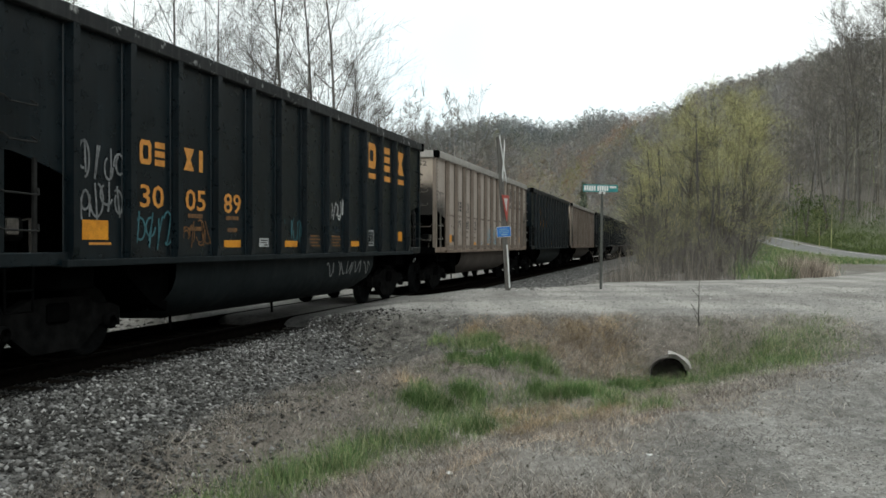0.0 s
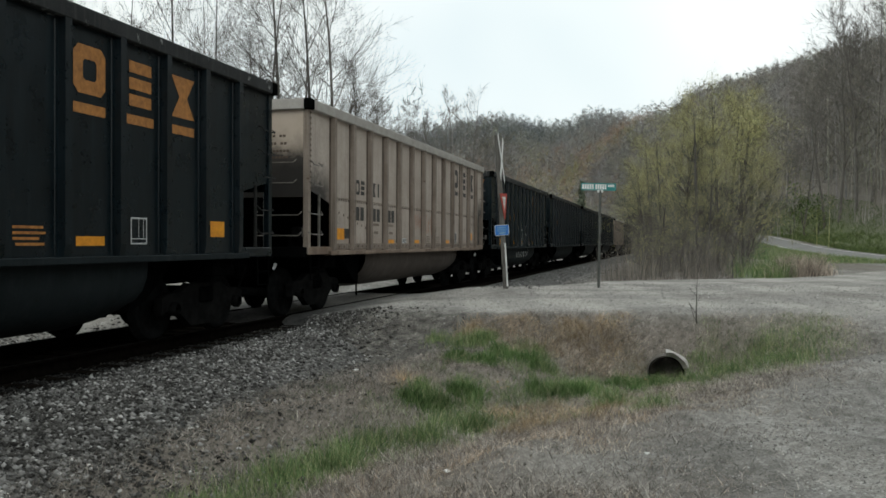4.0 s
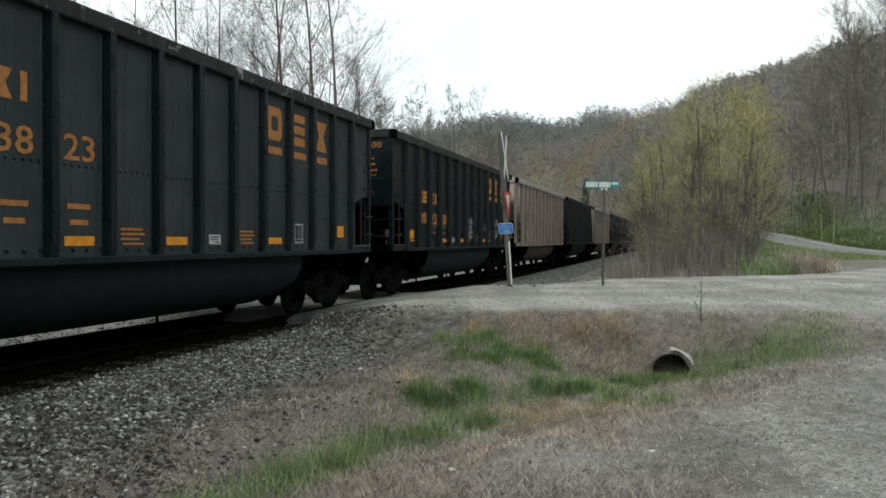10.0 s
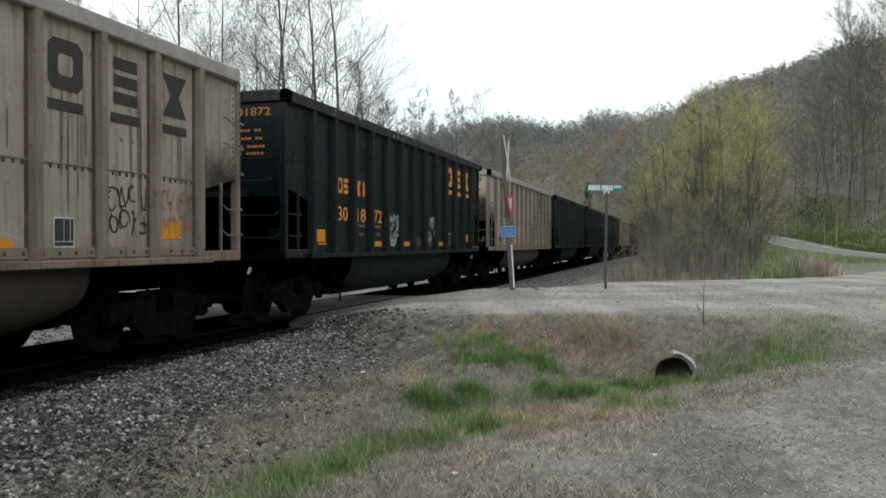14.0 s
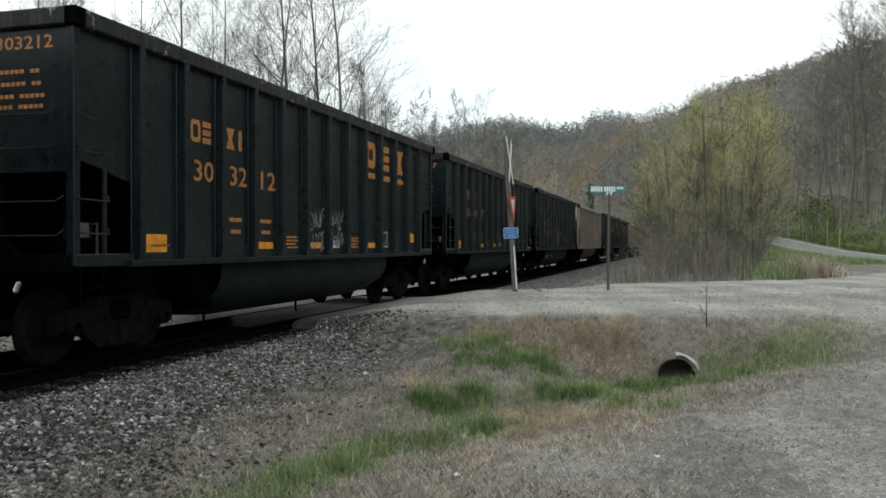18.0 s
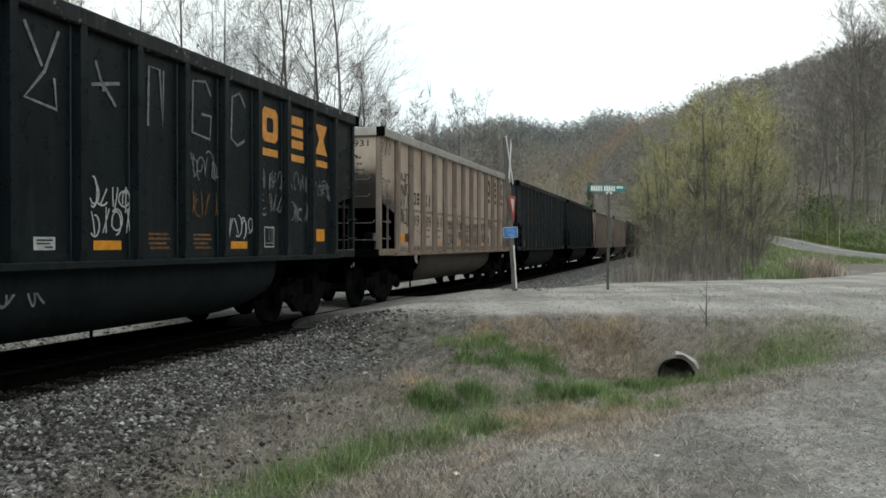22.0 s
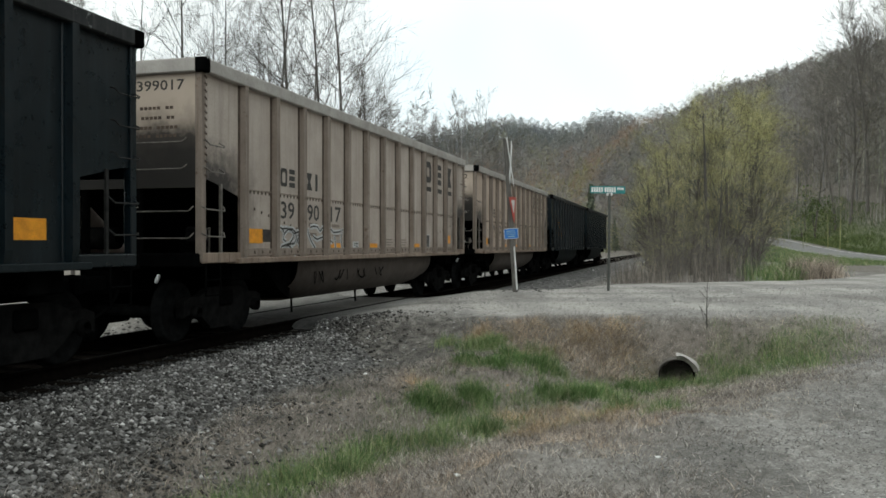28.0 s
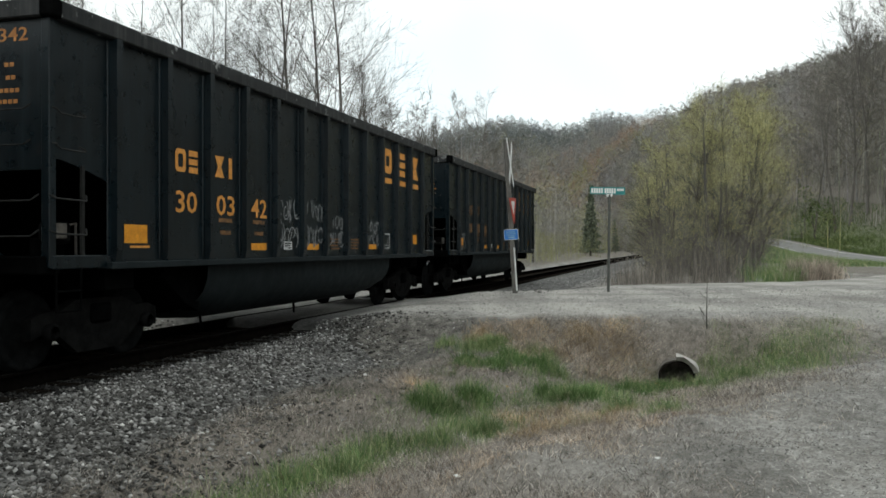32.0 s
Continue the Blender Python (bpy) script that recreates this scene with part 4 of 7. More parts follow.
def bogie_parts():
    """The cast and turned pieces of one truck, shared by all cars."""
    out = {}
    w = lathe([(0.62, 0.09), (0.68, 0.11), (0.69, 0.30), (0.70, 0.40), (0.685, 0.485), (0.715, 0.487), (0.73, 0.458), (0.80, 0.452), (0.815, 0.43), (0.815, 0.375), (0.78, 0.34), (0.77, 0.15), (0.80, 0.12), (0.82, 0.09)], 28)
    ax = lathe([(-1.02, 0.07), (-0.6, 0.085), (0.6, 0.085), (1.02, 0.07)], 12)
    V, F = [], []
    for vs, fs, flip in ((*w, 1), (*w, -1), (*ax, 1)):
        o = len(V)
        V += [(x, y * flip, z) for x, y, z in vs]
        F += [tuple(o + i for i in (f if flip > 0 else f[::-1])) for f in fs]
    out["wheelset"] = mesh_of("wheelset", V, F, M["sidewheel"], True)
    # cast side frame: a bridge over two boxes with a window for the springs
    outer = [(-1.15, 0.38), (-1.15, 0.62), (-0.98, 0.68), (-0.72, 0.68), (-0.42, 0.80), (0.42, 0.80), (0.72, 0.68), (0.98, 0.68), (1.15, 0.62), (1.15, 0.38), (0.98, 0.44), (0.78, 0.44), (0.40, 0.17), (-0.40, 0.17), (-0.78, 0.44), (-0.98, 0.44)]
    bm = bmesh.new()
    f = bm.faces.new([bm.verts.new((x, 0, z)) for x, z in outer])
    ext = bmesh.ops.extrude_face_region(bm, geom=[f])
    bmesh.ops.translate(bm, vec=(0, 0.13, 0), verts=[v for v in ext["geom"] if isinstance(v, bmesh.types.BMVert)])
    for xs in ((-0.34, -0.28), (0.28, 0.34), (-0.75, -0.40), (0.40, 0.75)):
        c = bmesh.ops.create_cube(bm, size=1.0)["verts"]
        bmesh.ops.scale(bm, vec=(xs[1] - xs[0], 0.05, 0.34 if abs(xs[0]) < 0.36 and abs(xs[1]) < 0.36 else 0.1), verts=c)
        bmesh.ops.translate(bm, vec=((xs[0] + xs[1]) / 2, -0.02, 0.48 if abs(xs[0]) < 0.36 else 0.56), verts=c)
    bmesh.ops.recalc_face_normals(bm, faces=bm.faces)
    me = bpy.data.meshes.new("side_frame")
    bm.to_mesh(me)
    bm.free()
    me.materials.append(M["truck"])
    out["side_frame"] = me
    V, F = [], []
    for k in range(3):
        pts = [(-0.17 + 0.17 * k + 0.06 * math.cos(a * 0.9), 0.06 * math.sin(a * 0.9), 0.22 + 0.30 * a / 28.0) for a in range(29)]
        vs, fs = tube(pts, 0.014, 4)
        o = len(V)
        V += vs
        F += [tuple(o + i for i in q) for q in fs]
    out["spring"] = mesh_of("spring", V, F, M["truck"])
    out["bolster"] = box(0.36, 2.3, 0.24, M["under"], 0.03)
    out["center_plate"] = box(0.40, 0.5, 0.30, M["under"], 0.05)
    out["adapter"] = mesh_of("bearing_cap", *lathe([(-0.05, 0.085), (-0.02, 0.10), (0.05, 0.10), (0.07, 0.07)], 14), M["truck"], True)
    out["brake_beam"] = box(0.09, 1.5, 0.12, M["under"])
    return out


BOGIE = bogie_parts()


def add_bogie(car, x):
    bog = part("bogie", BOGIE["bolster"], car, pose(x, 0, 0))
    bog.matrix_basis = pose(x, 0, 0.62 + RAIL_Z)
    part("center_plate", BOGIE["center_plate"], bog, pose(0, 0, 0.25))
    for a in (-0.89, 0.89):
        part("wheelset", BOGIE["wheelset"], bog, pose(a, 0, 0.457 - 0.62), "oily steel wheelset")
        part("brake_beam", BOGIE["brake_beam"], bog, pose(a * 0.42, 0, 0.36 - 0.62))
        for side in (-1, 1):
            part("bearing_cap", BOGIE["adapter"], bog, pose(a, side * 1.13, 0.457 - 0.62, 0, 0, 0 if side > 0 else 180))
    for side in (-1, 1):
        part("side_frame", BOGIE["side_frame"], bog, pose(0, side * 0.97, -0.62, 0, 0, 0 if side > 0 else 180), "dusty cast steel side frame")
        part("spring", BOGIE["spring"], bog, pose(0, side * 1.0, -0.62), "nest of coil springs")
    return bog


def iron_mesh(length, mat, out=0.09):
    return mesh_of("grab_iron", *tube([(0, 0, 0), (0.0, -out * 0.8, -0.02), (0.03, -out - 0.01, -0.07), (length - 0.03, -out - 0.01, -0.07), (length, -out, -0.05), (length, 0, 0)], 0.0105, 5), mat)


def coal_car(style):
    """One bathtub gondola; x runs along the train, the lettered side faces -y."""
    lb = BODY[style]
    e = lb / 2
    pale = style == "tan"
    sheet = M["black" if style == "short" else style]
    long_gap = (LENGTH[style] - lb) / 2
    early = 1 if style in ("short", "grey") else 0
    rib_mat = M["tan_rib"] if pale else M["black"]
    chord = M["chord_tan"] if pale else M["chord_black"]
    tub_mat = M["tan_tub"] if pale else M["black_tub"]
    iron = M["iron_light"] if pale else M["iron_dark"]
    car = new("coal_car")
    ribs = list(np.linspace(-e + BAY[style], e - BAY[style], 13))
    PITCH[style] = ribs
    ss, rb = side_sheet(lb, BAY[style], sheet), rib_mesh(rib_mat, SILL + 0.02, TOP - 0.12, M["rib_edge"] if pale else None)
    rim_s, rim_e = box(lb - 0.18, 0.15, 0.2, chord, 0.015), box(0.15, 2.95, 0.2, chord, 0.015)
    sill = box(lb - 1.8, 0.22, 0.085, M["tan_sill"] if pale else M["black_tub"], 0.01)
    sill_end = box(1.05, 0.13, 0.15, M["tan_sill"] if pale else M["black"], 0.012)
    post = box(0.11, 0.11, 2.72, M["tan_rib"] if pale else M["black"], 0.01)
    lpost = box(0.05, 0.04, 1.12, iron, 0.006)
    cap_m = box(0.18, 0.18, 0.205, M["under"], 0.02)
    iron_s, iron_e = iron_mesh(0.44, iron), iron_mesh(0.9, iron)
    rung = mesh_of("rung", *tube([(0, 0, 0), (0.04, -0.07, -0.04), (0.5, -0.08, -0.05), (0.55, -0.03, 0.02)], 0.0115, 5), iron)
    step = mesh_of("step", *tube([(-0.2, 0, 0.0), (-0.19, 0, -0.46), (0.19, 0, -0.46), (0.2, 0, 0.0)], 0.016, 5), M["under"])
    step2 = mesh_of("step_rung", *tube([(-0.2, 0, 0), (0.2, 0, 0)], 0.014, 5), M["under"])
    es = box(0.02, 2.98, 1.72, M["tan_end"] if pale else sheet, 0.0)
    for side in (-1, 1):
        flip = 0 if side < 0 else 180
        turn = pose(0, 0, 0, 0, 0, flip)
        part("side_sheet", ss, car, turn @ pose(0, -HALF, 0))
        part("top_rail", rim_s, car, turn @ pose(0, -HALF - 0.03, TOP - 0.1), "scuffed pale metal top rail" if pale else "")
        part("side_sill", sill, car, turn @ pose(0, -HALF - 0.01, SILL - 0.02))
        for x in ribs:
            part("rib", rb, car, turn @ pose(x, -HALF, 0))
        for end in (-1, 1):
            part("side_sill_end", sill_end, car, turn @ pose(end * (e - 0.53), -HALF + 0.02, SILL + 0.03))
            part("corner_post", post, car, turn @ pose(end * (e - 0.03), -HALF + 0.02, SILL + 1.33))
            part("ladder_post", lpost, car, turn @ pose(end * (e - 0.52), -HALF - 0.01, SILL + 0.55))
            if end * side > 0 or not pale:
                part("corner_cap", cap_m, car, turn @ pose(end * (e - 0.0), -HALF - 0.025, TOP - 0.098))
            for z in (2.32, 2.70, 3.08)[: 2 if end < 0 else 3]:
                part("grab_iron", iron_s, car, turn @ pose(-e + 0.02 if end < 0 else e - 0.46, -HALF - 0.02, z))
            for z in (1.38, 1.76):
                part("rung", rung, car, turn @ pose(-e - 0.02, -HALF - 0.02, z) if end < 0 else turn @ pose(e + 0.02, -HALF - 0.02, z) @ Matrix.Diagonal((-1, 1, 1, 1)))
            st = part("step", step, car, turn @ pose(end * (e - 0.28), -HALF - 0.03, SILL - 0.05))
            part("step_rung", step2, st, pose(0, 0, -0.24))
    for end in (-1, 1):
        flip = 0 if end < 0 else 180
        turn = pose(0, 0, 0, 0, 0, flip)
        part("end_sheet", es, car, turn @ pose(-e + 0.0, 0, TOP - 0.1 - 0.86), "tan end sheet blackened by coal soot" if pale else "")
        part("end_rail", rim_e, car, turn @ pose(-e - 0.02, 0, TOP - 0.1))
        # slope sheet in the shade-dark colour, so the end opening reads dark
        V = [(-e, -1.47, 2.2), (-e, 1.47, 2.2), (-e + 1.2, 1.47, 2.02), (-e + 1.2, -1.47, 2.02), (-e + 2.6, 1.43, 1.0), (-e + 2.6, -1.43, 1.0)]
        V += [(x + 0.03, y, z + 0.03) for x, y, z in V]
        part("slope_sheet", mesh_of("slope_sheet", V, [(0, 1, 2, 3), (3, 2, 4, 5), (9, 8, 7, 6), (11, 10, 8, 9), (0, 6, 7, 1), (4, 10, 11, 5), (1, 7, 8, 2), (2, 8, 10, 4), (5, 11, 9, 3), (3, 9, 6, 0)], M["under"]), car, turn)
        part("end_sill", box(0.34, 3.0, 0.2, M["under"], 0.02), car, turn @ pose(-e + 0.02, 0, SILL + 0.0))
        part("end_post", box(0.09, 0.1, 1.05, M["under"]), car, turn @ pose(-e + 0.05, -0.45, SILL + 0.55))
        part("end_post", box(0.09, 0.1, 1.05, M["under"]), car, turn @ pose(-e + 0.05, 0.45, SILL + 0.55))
        for z in (2.36, 2.74):
            part("end_grab_iron", iron_e, car, turn @ pose(-e - 0.0, -0.38, z) @ pose(0, 0, 0, 0, 0, -90))
        for z in (1.38, 1.76):
            part("end_rung", iron_e, car, turn @ pose(-e - 0.03, -0.5, z) @ pose(0, 0, 0, 0, 0, -90))
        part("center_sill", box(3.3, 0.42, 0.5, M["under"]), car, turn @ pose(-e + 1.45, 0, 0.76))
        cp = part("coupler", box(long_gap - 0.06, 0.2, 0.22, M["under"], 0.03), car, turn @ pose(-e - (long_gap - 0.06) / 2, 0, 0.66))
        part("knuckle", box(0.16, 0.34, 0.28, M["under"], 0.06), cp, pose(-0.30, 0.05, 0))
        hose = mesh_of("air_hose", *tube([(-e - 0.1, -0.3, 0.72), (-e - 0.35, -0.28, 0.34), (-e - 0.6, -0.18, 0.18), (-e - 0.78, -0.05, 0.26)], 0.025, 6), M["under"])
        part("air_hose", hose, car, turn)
        # small bright plate added in place of the glint on the wheel rim
        part("angle_cock", box(0.09, 0.05, 0.13, M["glint_metal"], 0.02), car, turn @ pose(-e - 0.22, -0.95, 0.74, 20, 0, 30), "added bright plate standing for a wheel glint")
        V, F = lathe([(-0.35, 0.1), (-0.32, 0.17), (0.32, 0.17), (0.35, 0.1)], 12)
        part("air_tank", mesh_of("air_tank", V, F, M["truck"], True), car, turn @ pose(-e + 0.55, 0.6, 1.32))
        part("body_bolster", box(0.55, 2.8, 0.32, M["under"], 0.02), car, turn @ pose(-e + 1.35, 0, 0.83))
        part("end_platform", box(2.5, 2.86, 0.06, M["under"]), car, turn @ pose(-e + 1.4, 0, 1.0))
        if end < 0:
            gear = part("brake_valve", box(0.34, 0.22, 0.26, M["truck"], 0.04), car, pose(-e + 0.62, -1.05, 1.36), "dusty cast brake valve")
            part("valve_cover", box(0.16, 0.05, 0.18, M["iron_light"], 0.02), gear, pose(-0.05, -0.13, 0.02), "worn grey cover plate")
            part("valve_pipe", mesh_of("valve_pipe", *tube([(0.15, 0, 0.08), (0.38, 0.02, 0.12), (0.42, 0.05, -0.34)], 0.018, 6), M["iron_light"]), gear)
            part("valve_bracket", box(0.5, 0.06, 0.32, M["under"]), gear, pose(0, 0.1, -0.22))
        add_bogie(car, end * (e - 1.35))
    part("tub", tub_mesh(-e + 3.3, e - 3.3, tub_mat, 0.74 if pale else 0.82), car, None, "rounded dark belly between the trucks")
    wedge = [(-0.45, -1.25, 0.98), (0.45, -1.25, 0.98), (0.45, -1.2, 0.26), (0.1, -1.2, 0.40), (-0.45, -1.2, 0.80)]
    wv = wedge + [(x, -y, z) for x, y, z in wedge]
    wm = mesh_of("tub_slope", wv, [(4, 3, 2, 1, 0), (5, 6, 7, 8, 9), (0, 1, 6, 5), (1, 2, 7, 6), (2, 3, 8, 7), (3, 4, 9, 8), (4, 0, 5, 9)], M["under"])
    for end in (-1, 1):
        part("tub_slope", wm, car, pose(0, 0, 0, 0, 0, 0 if end < 0 else 180) @ pose(-e + 2.95, 0, 0))
    floor = [(-e + 2.4, -1.42, 1.04), (e - 2.4, -1.42, 1.04), (e - 2.4, 1.42, 1.04), (-e + 2.4, 1.42, 1.04)]
    part("floor_sheet", mesh_of("floor_sheet", floor + [(x, y, z - 0.03) for x, y, z in floor], [(0, 1, 2, 3), (7, 6, 5, 4), (0, 4, 5, 1), (2, 6, 7, 3), (1, 5, 6, 2), (3, 7, 4, 0)], M["under"]), car)
    for x in (-3.26, 0.0):
        part("drain_pipe", mesh_of("drain_pipe", *tube([(x, -0.85, 0.5), (x, -0.87, -0.06)], 0.022, 6), M["under"]), car)
    if pale:
        seam, foot = box(lb - 2 * BAY[style], 0.02, 0.014, M["tan_rib"], 0.0), box(lb - 2 * BAY[style], 0.02, 0.12, M["tan_rib"], 0.004)
        for side in (-1, 1):
            part("panel_seam", seam, car, pose(0, side * (HALF + 0.004), 2.085))
            part("foot_strip", foot, car, pose(0, side * (HALF + 0.004), 1.105))
    if style in ("tan", "grey"):
        rv = rivet_rows(lb, ribs, M["rib_edge"] if pale else M["black"])
        tagged(part("rivets", rv, car), kind="stuff")
        tagged(part("rivets", rv, car, pose(0, 0, 0, 0, 0, 180)), kind="stuff")
    # coloured plates and lettering that all cars have, on both sides
    lt = M["ink"] if pale else (M["orange_old"] if style == "grey" else M["orange"])
    sq = plate([(-0.23, -0.115), (0.23, -0.115), (0.23, 0.115), (-0.23, 0.115)], M["yellow"])
    strip = plate([(-0.25, -0.055), (0.25, -0.055), (0.25, 0.055), (-0.25, 0.055)], M["yellow"])
    label = bars_mesh([(-0.16, 0.16, -0.07, 0.07)], M["white"])
    label_ink = bars_mesh([(-0.12, 0.12, 0.025, 0.045), (-0.12, 0.08, -0.01, 0.008), (0.0, 0.12, -0.05, -0.03)], M["ink"])
    frame_m = bars_mesh([(-0.17, 0.17, 0.15, 0.17), (-0.17, 0.17, -0.17, -0.15), (-0.17, -0.15, -0.15, 0.15), (0.15, 0.17, -0.15, 0.15), (-0.01, 0.0, -0.1, 0.15), (0.09, 0.10, -0.1, 0.15), (-0.15, 0.15, -0.105, -0.095)], M["white"])
    small = bars_mesh([(-0.24, 0.2, 0.09, 0.12), (-0.24, 0.24, 0.03, 0.06), (-0.24, 0.14, -0.03, 0.0), (-0.2, 0.22, -0.09, -0.06)], M["orange_old"] if not pale else M["tan_rib"])
    tiny = bars_mesh([(-0.2, 0.2, -0.015, 0.015)], lt)
    weight = bars_mesh([(-0.2, 0.18, 0.1, 0.16), (-0.16, 0.14, -0.08, -0.02)], M["orange_old"] if not pale else M["tan_rib"])
    end_bars = bars_mesh([(a + 0.07 * k, a + 0.055 + 0.07 * k, z, z + 0.045) for a, n, z in ((-0.26, 8, 0.07), (-0.24, 8, -0.07), (-0.40, 11, -0.21), (-0.42, 11, -0.33)) for k in range(n) if k != 5], M["orange_mid"] if not pale else M["rib_edge"])
    mark_end = bars_mesh([(-0.75, -0.63, 0, 0.15), (-0.54, -0.42, 0, 0.15), (-0.33, -0.21, 0, 0.15), (-0.12, 0.0, 0, 0.15)], M["orange_mid"] if not pale else M["ink"])
    ring, slab, bow = ring_shape(0.56, 0.56, 0.16, lt), slabs_shape(0.46, 0.56, lt), bowtie_shape(0.56, 0.56, lt)
    under = plate([(-0.28, -0.06), (0.28, -0.06), (0.28, 0.06), (-0.28, 0.06)], lt)
    r2, s2, b2, t2 = ring_shape(0.25, 0.31, 0.065, lt), slabs_shape(0.22, 0.31, lt), bowtie_shape(0.26, 0.31, lt), bars_mesh([(-0.05, 0.05, -0.155, 0.155)], lt)

    def mid(j, f=0.5):
        return ribs[j] * (1 - f) + ribs[j + 1] * f

    for side in (-1, 1):
        turn = pose(0, 0, 0, 0, 0, 0 if side < 0 else 180)

        def put(name, me, x, z, lab="", proud=0.006):
            return part(name, me, car, turn @ pose(x, -HALF - proud, z), lab)

        put("reflector", sq, mid(0, 0.42), 1.36 - 0.13 * early, "orange-yellow square reflector")
        if not pale:
            put("small_print", tiny, mid(0, 0.5), 1.20)
        for j, z in ((3, 1.20), (5, 1.20), (8, 1.20)):
            put("reflector", strip, mid(j), z, "orange-yellow strip reflector")
        put("reflector", sq, mid(11, 0.4), 1.38, "orange-yellow square reflector")
        lab_ob = put("label", label, mid(4 + 2 * early), 1.22, "small white paper label")
        part("label_print", label_ink, lab_ob, pose(0, -0.003, 0))
        box_ob = put("data_frame", frame_m, mid(9, 0.45), 1.33, "white box stencil")
        if pale:
            part("data_field", bars_mesh([(-0.15, 0.15, -0.15, 0.15)], M["ink"]), box_ob, pose(0, 0.002, 0))
            put("data_plate", bars_mesh([(-0.14, 0.14, -0.10, 0.10)], M["ink"]), mid(0, 0.76), 1.37, "small black stencil field")
        put("small_print", small, mid(6 - 2 * early), 1.24)
        put("small_print", small, mid(7), 1.24)
        put("small_print", weight, mid(2), 1.46)
        put("small_print", weight, mid(3), 1.46)
        put("mark", r2, mid(1, 0.36), 2.37 + (0.43 if early else 0), "letter-sized shape in the lettering colour")
        put("mark", s2, mid(1, 0.66), 2.37 + (0.43 if early else 0))
        put("mark", b2, mid(2, 0.33), 2.37 + (0.43 if early else 0))
        put("mark", t2, mid(2, 0.63), 2.37 + (0.43 if early else 0))
        for j, me in ((9 - early, ring), (10 - early, slab), (11 - early, bow)):
            put("logo_shape", me, mid(j, 0.48), 3.17, "bold plain shape of the painted emblem")
            put("logo_underline", under, mid(j, 0.48), 2.72)
        tagged(part("end_print", end_bars, car, turn @ pose(-e - 0.012, -0.78, 3.08, 0, 0, -90), "stencilled lines of small print"), kind="stuff")
        tagged(part("end_mark", mark_end, car, turn @ pose(-e - 0.013, -0.40, 3.42, 0, 0, -90)), kind="stuff")
    words = {"black": "black steel coal gondola with ribbed sides and orange lettering", "tan": "faded tan steel coal gondola with rusty ribs and black lettering", "short": "short black steel coal gondola with ribbed sides and orange lettering",
             "grey": "slate grey steel coal gondola with black ribs and faded lettering"}
    return tagged(car, words[style], "rail car", "cars of the coal train")


# the cars in the order in which they pass: style and the painted number
TRAIN = [("black", ""), ("black", "300589"), ("tan", "398052"), ("short", "304612"), ("tan", ""), ("short", "303620"), ("black", "300543"), ("grey", "303823"),
         ("black", "302200"), ("tan", "398534"), ("black", "301872"), ("tan", "398633"), ("short", "303212"), ("short", "305847"), ("black", "302559"),
         ("tan", "398931"), ("grey", "304856"), ("short", ""), ("tan", "399017"), ("tan", "398242"), ("black", "300342"), ("black", "")]
protos = {k: coal_car(k) for k in ("black", "tan", "short", "grey")}
used, CARS, START = set(), [], []
_at = -LENGTH["black"]
for style, number in TRAIN:
    if style in used:
        car = copy_thing(protos[style], Matrix.Identity(4))
    else:
        car = protos[style]
        used.add(style)
    lb = BODY[style]
    START.append(_at + LENGTH[style] / 2)
    _at += LENGTH[style]
    CARS.append(car)


def letter_cars():
    for (style, number), car in zip(TRAIN, CARS):
        ribs, lb = PITCH[style], BODY[style]
        lt = M["ink"] if style == "tan" else (M["orange_old"] if style == "grey" else M["orange"])
        for k in range(3):
            x = ribs[1 + k] * 0.5 + ribs[2 + k] * 0.5 + (0.08 if style == "short" else 0)
            if number:
                part("number", text_mesh(number[2 * k:2 * k + 2], lt, 0.30, 0.52), car, pose(x, -HALF - 0.006, 2.10 if style in ("short", "grey") else 1.66), "two painted digits of the car number")
            else:
                part("number", bars_mesh([(-0.24, -0.03, 0, 0.29), (0.03, 0.24, 0, 0.29)], M["orange_old"] if style != "tan" else lt), car, pose(x, -HALF - 0.006, 2.10 if style in ("short", "grey") else 1.66))
        if number:
            part("end_number", text_mesh(number, M["orange_mid"] if style != "tan" else lt, 0.15, 0.78), car, pose(-lb / 2 - 0.014, -0.86, 3.42, 0, 0, -90))


letter_cars()
# lettering that has weathered more or less, and one car under heavy soot
FADED = {3: "orange_mid", 5: "orange_old", 7: "orange_mid", 12: "orange_mid", 13: "orange_old", 16: "orange_old", 21: "orange_old"}
for _i, _name in FADED.items():
    for ob in CARS[_i].children:
        if ob.data and ob.data.materials and ob.data.materials[0] in (M["orange"], M["orange_old"]):
            ob.material_slots[0].link = "OBJECT"
            ob.material_slots[0].material = M[_name]
for _i, _name in ((9, "tan_old"), (15, "tan_warm"), (19, "tan_warm")):
    for ob in CARS[_i].children:
        if ob.name.startswith("side_sheet"):
            ob.material_slots[0].link = "OBJECT"
            ob.material_slots[0].material = M[_name]


def spray(car, style, mat, width, strokes, label):
    tagged(part("graffiti", stroke_mesh(strokes, width, M[mat]), car, pose(0, -HALF - 0.009, 0), label), kind="stuff")


def belly(car, mat, width, strokes, label):
    """Sprayed lines that follow the round belly."""
    me = stroke_mesh(strokes, width, M[mat])
    for v in me.vertices:
        k = min(1.0, max(0.0, (1.0 - v.co.z) / 0.94)) ** (1 / 0.7)
        v.co.y = -1.43 * math.sqrt(max(0.0, 1 - k * k)) ** 0.6 - 0.012
    tagged(part("graffiti", me, car, None, label), kind="stuff")


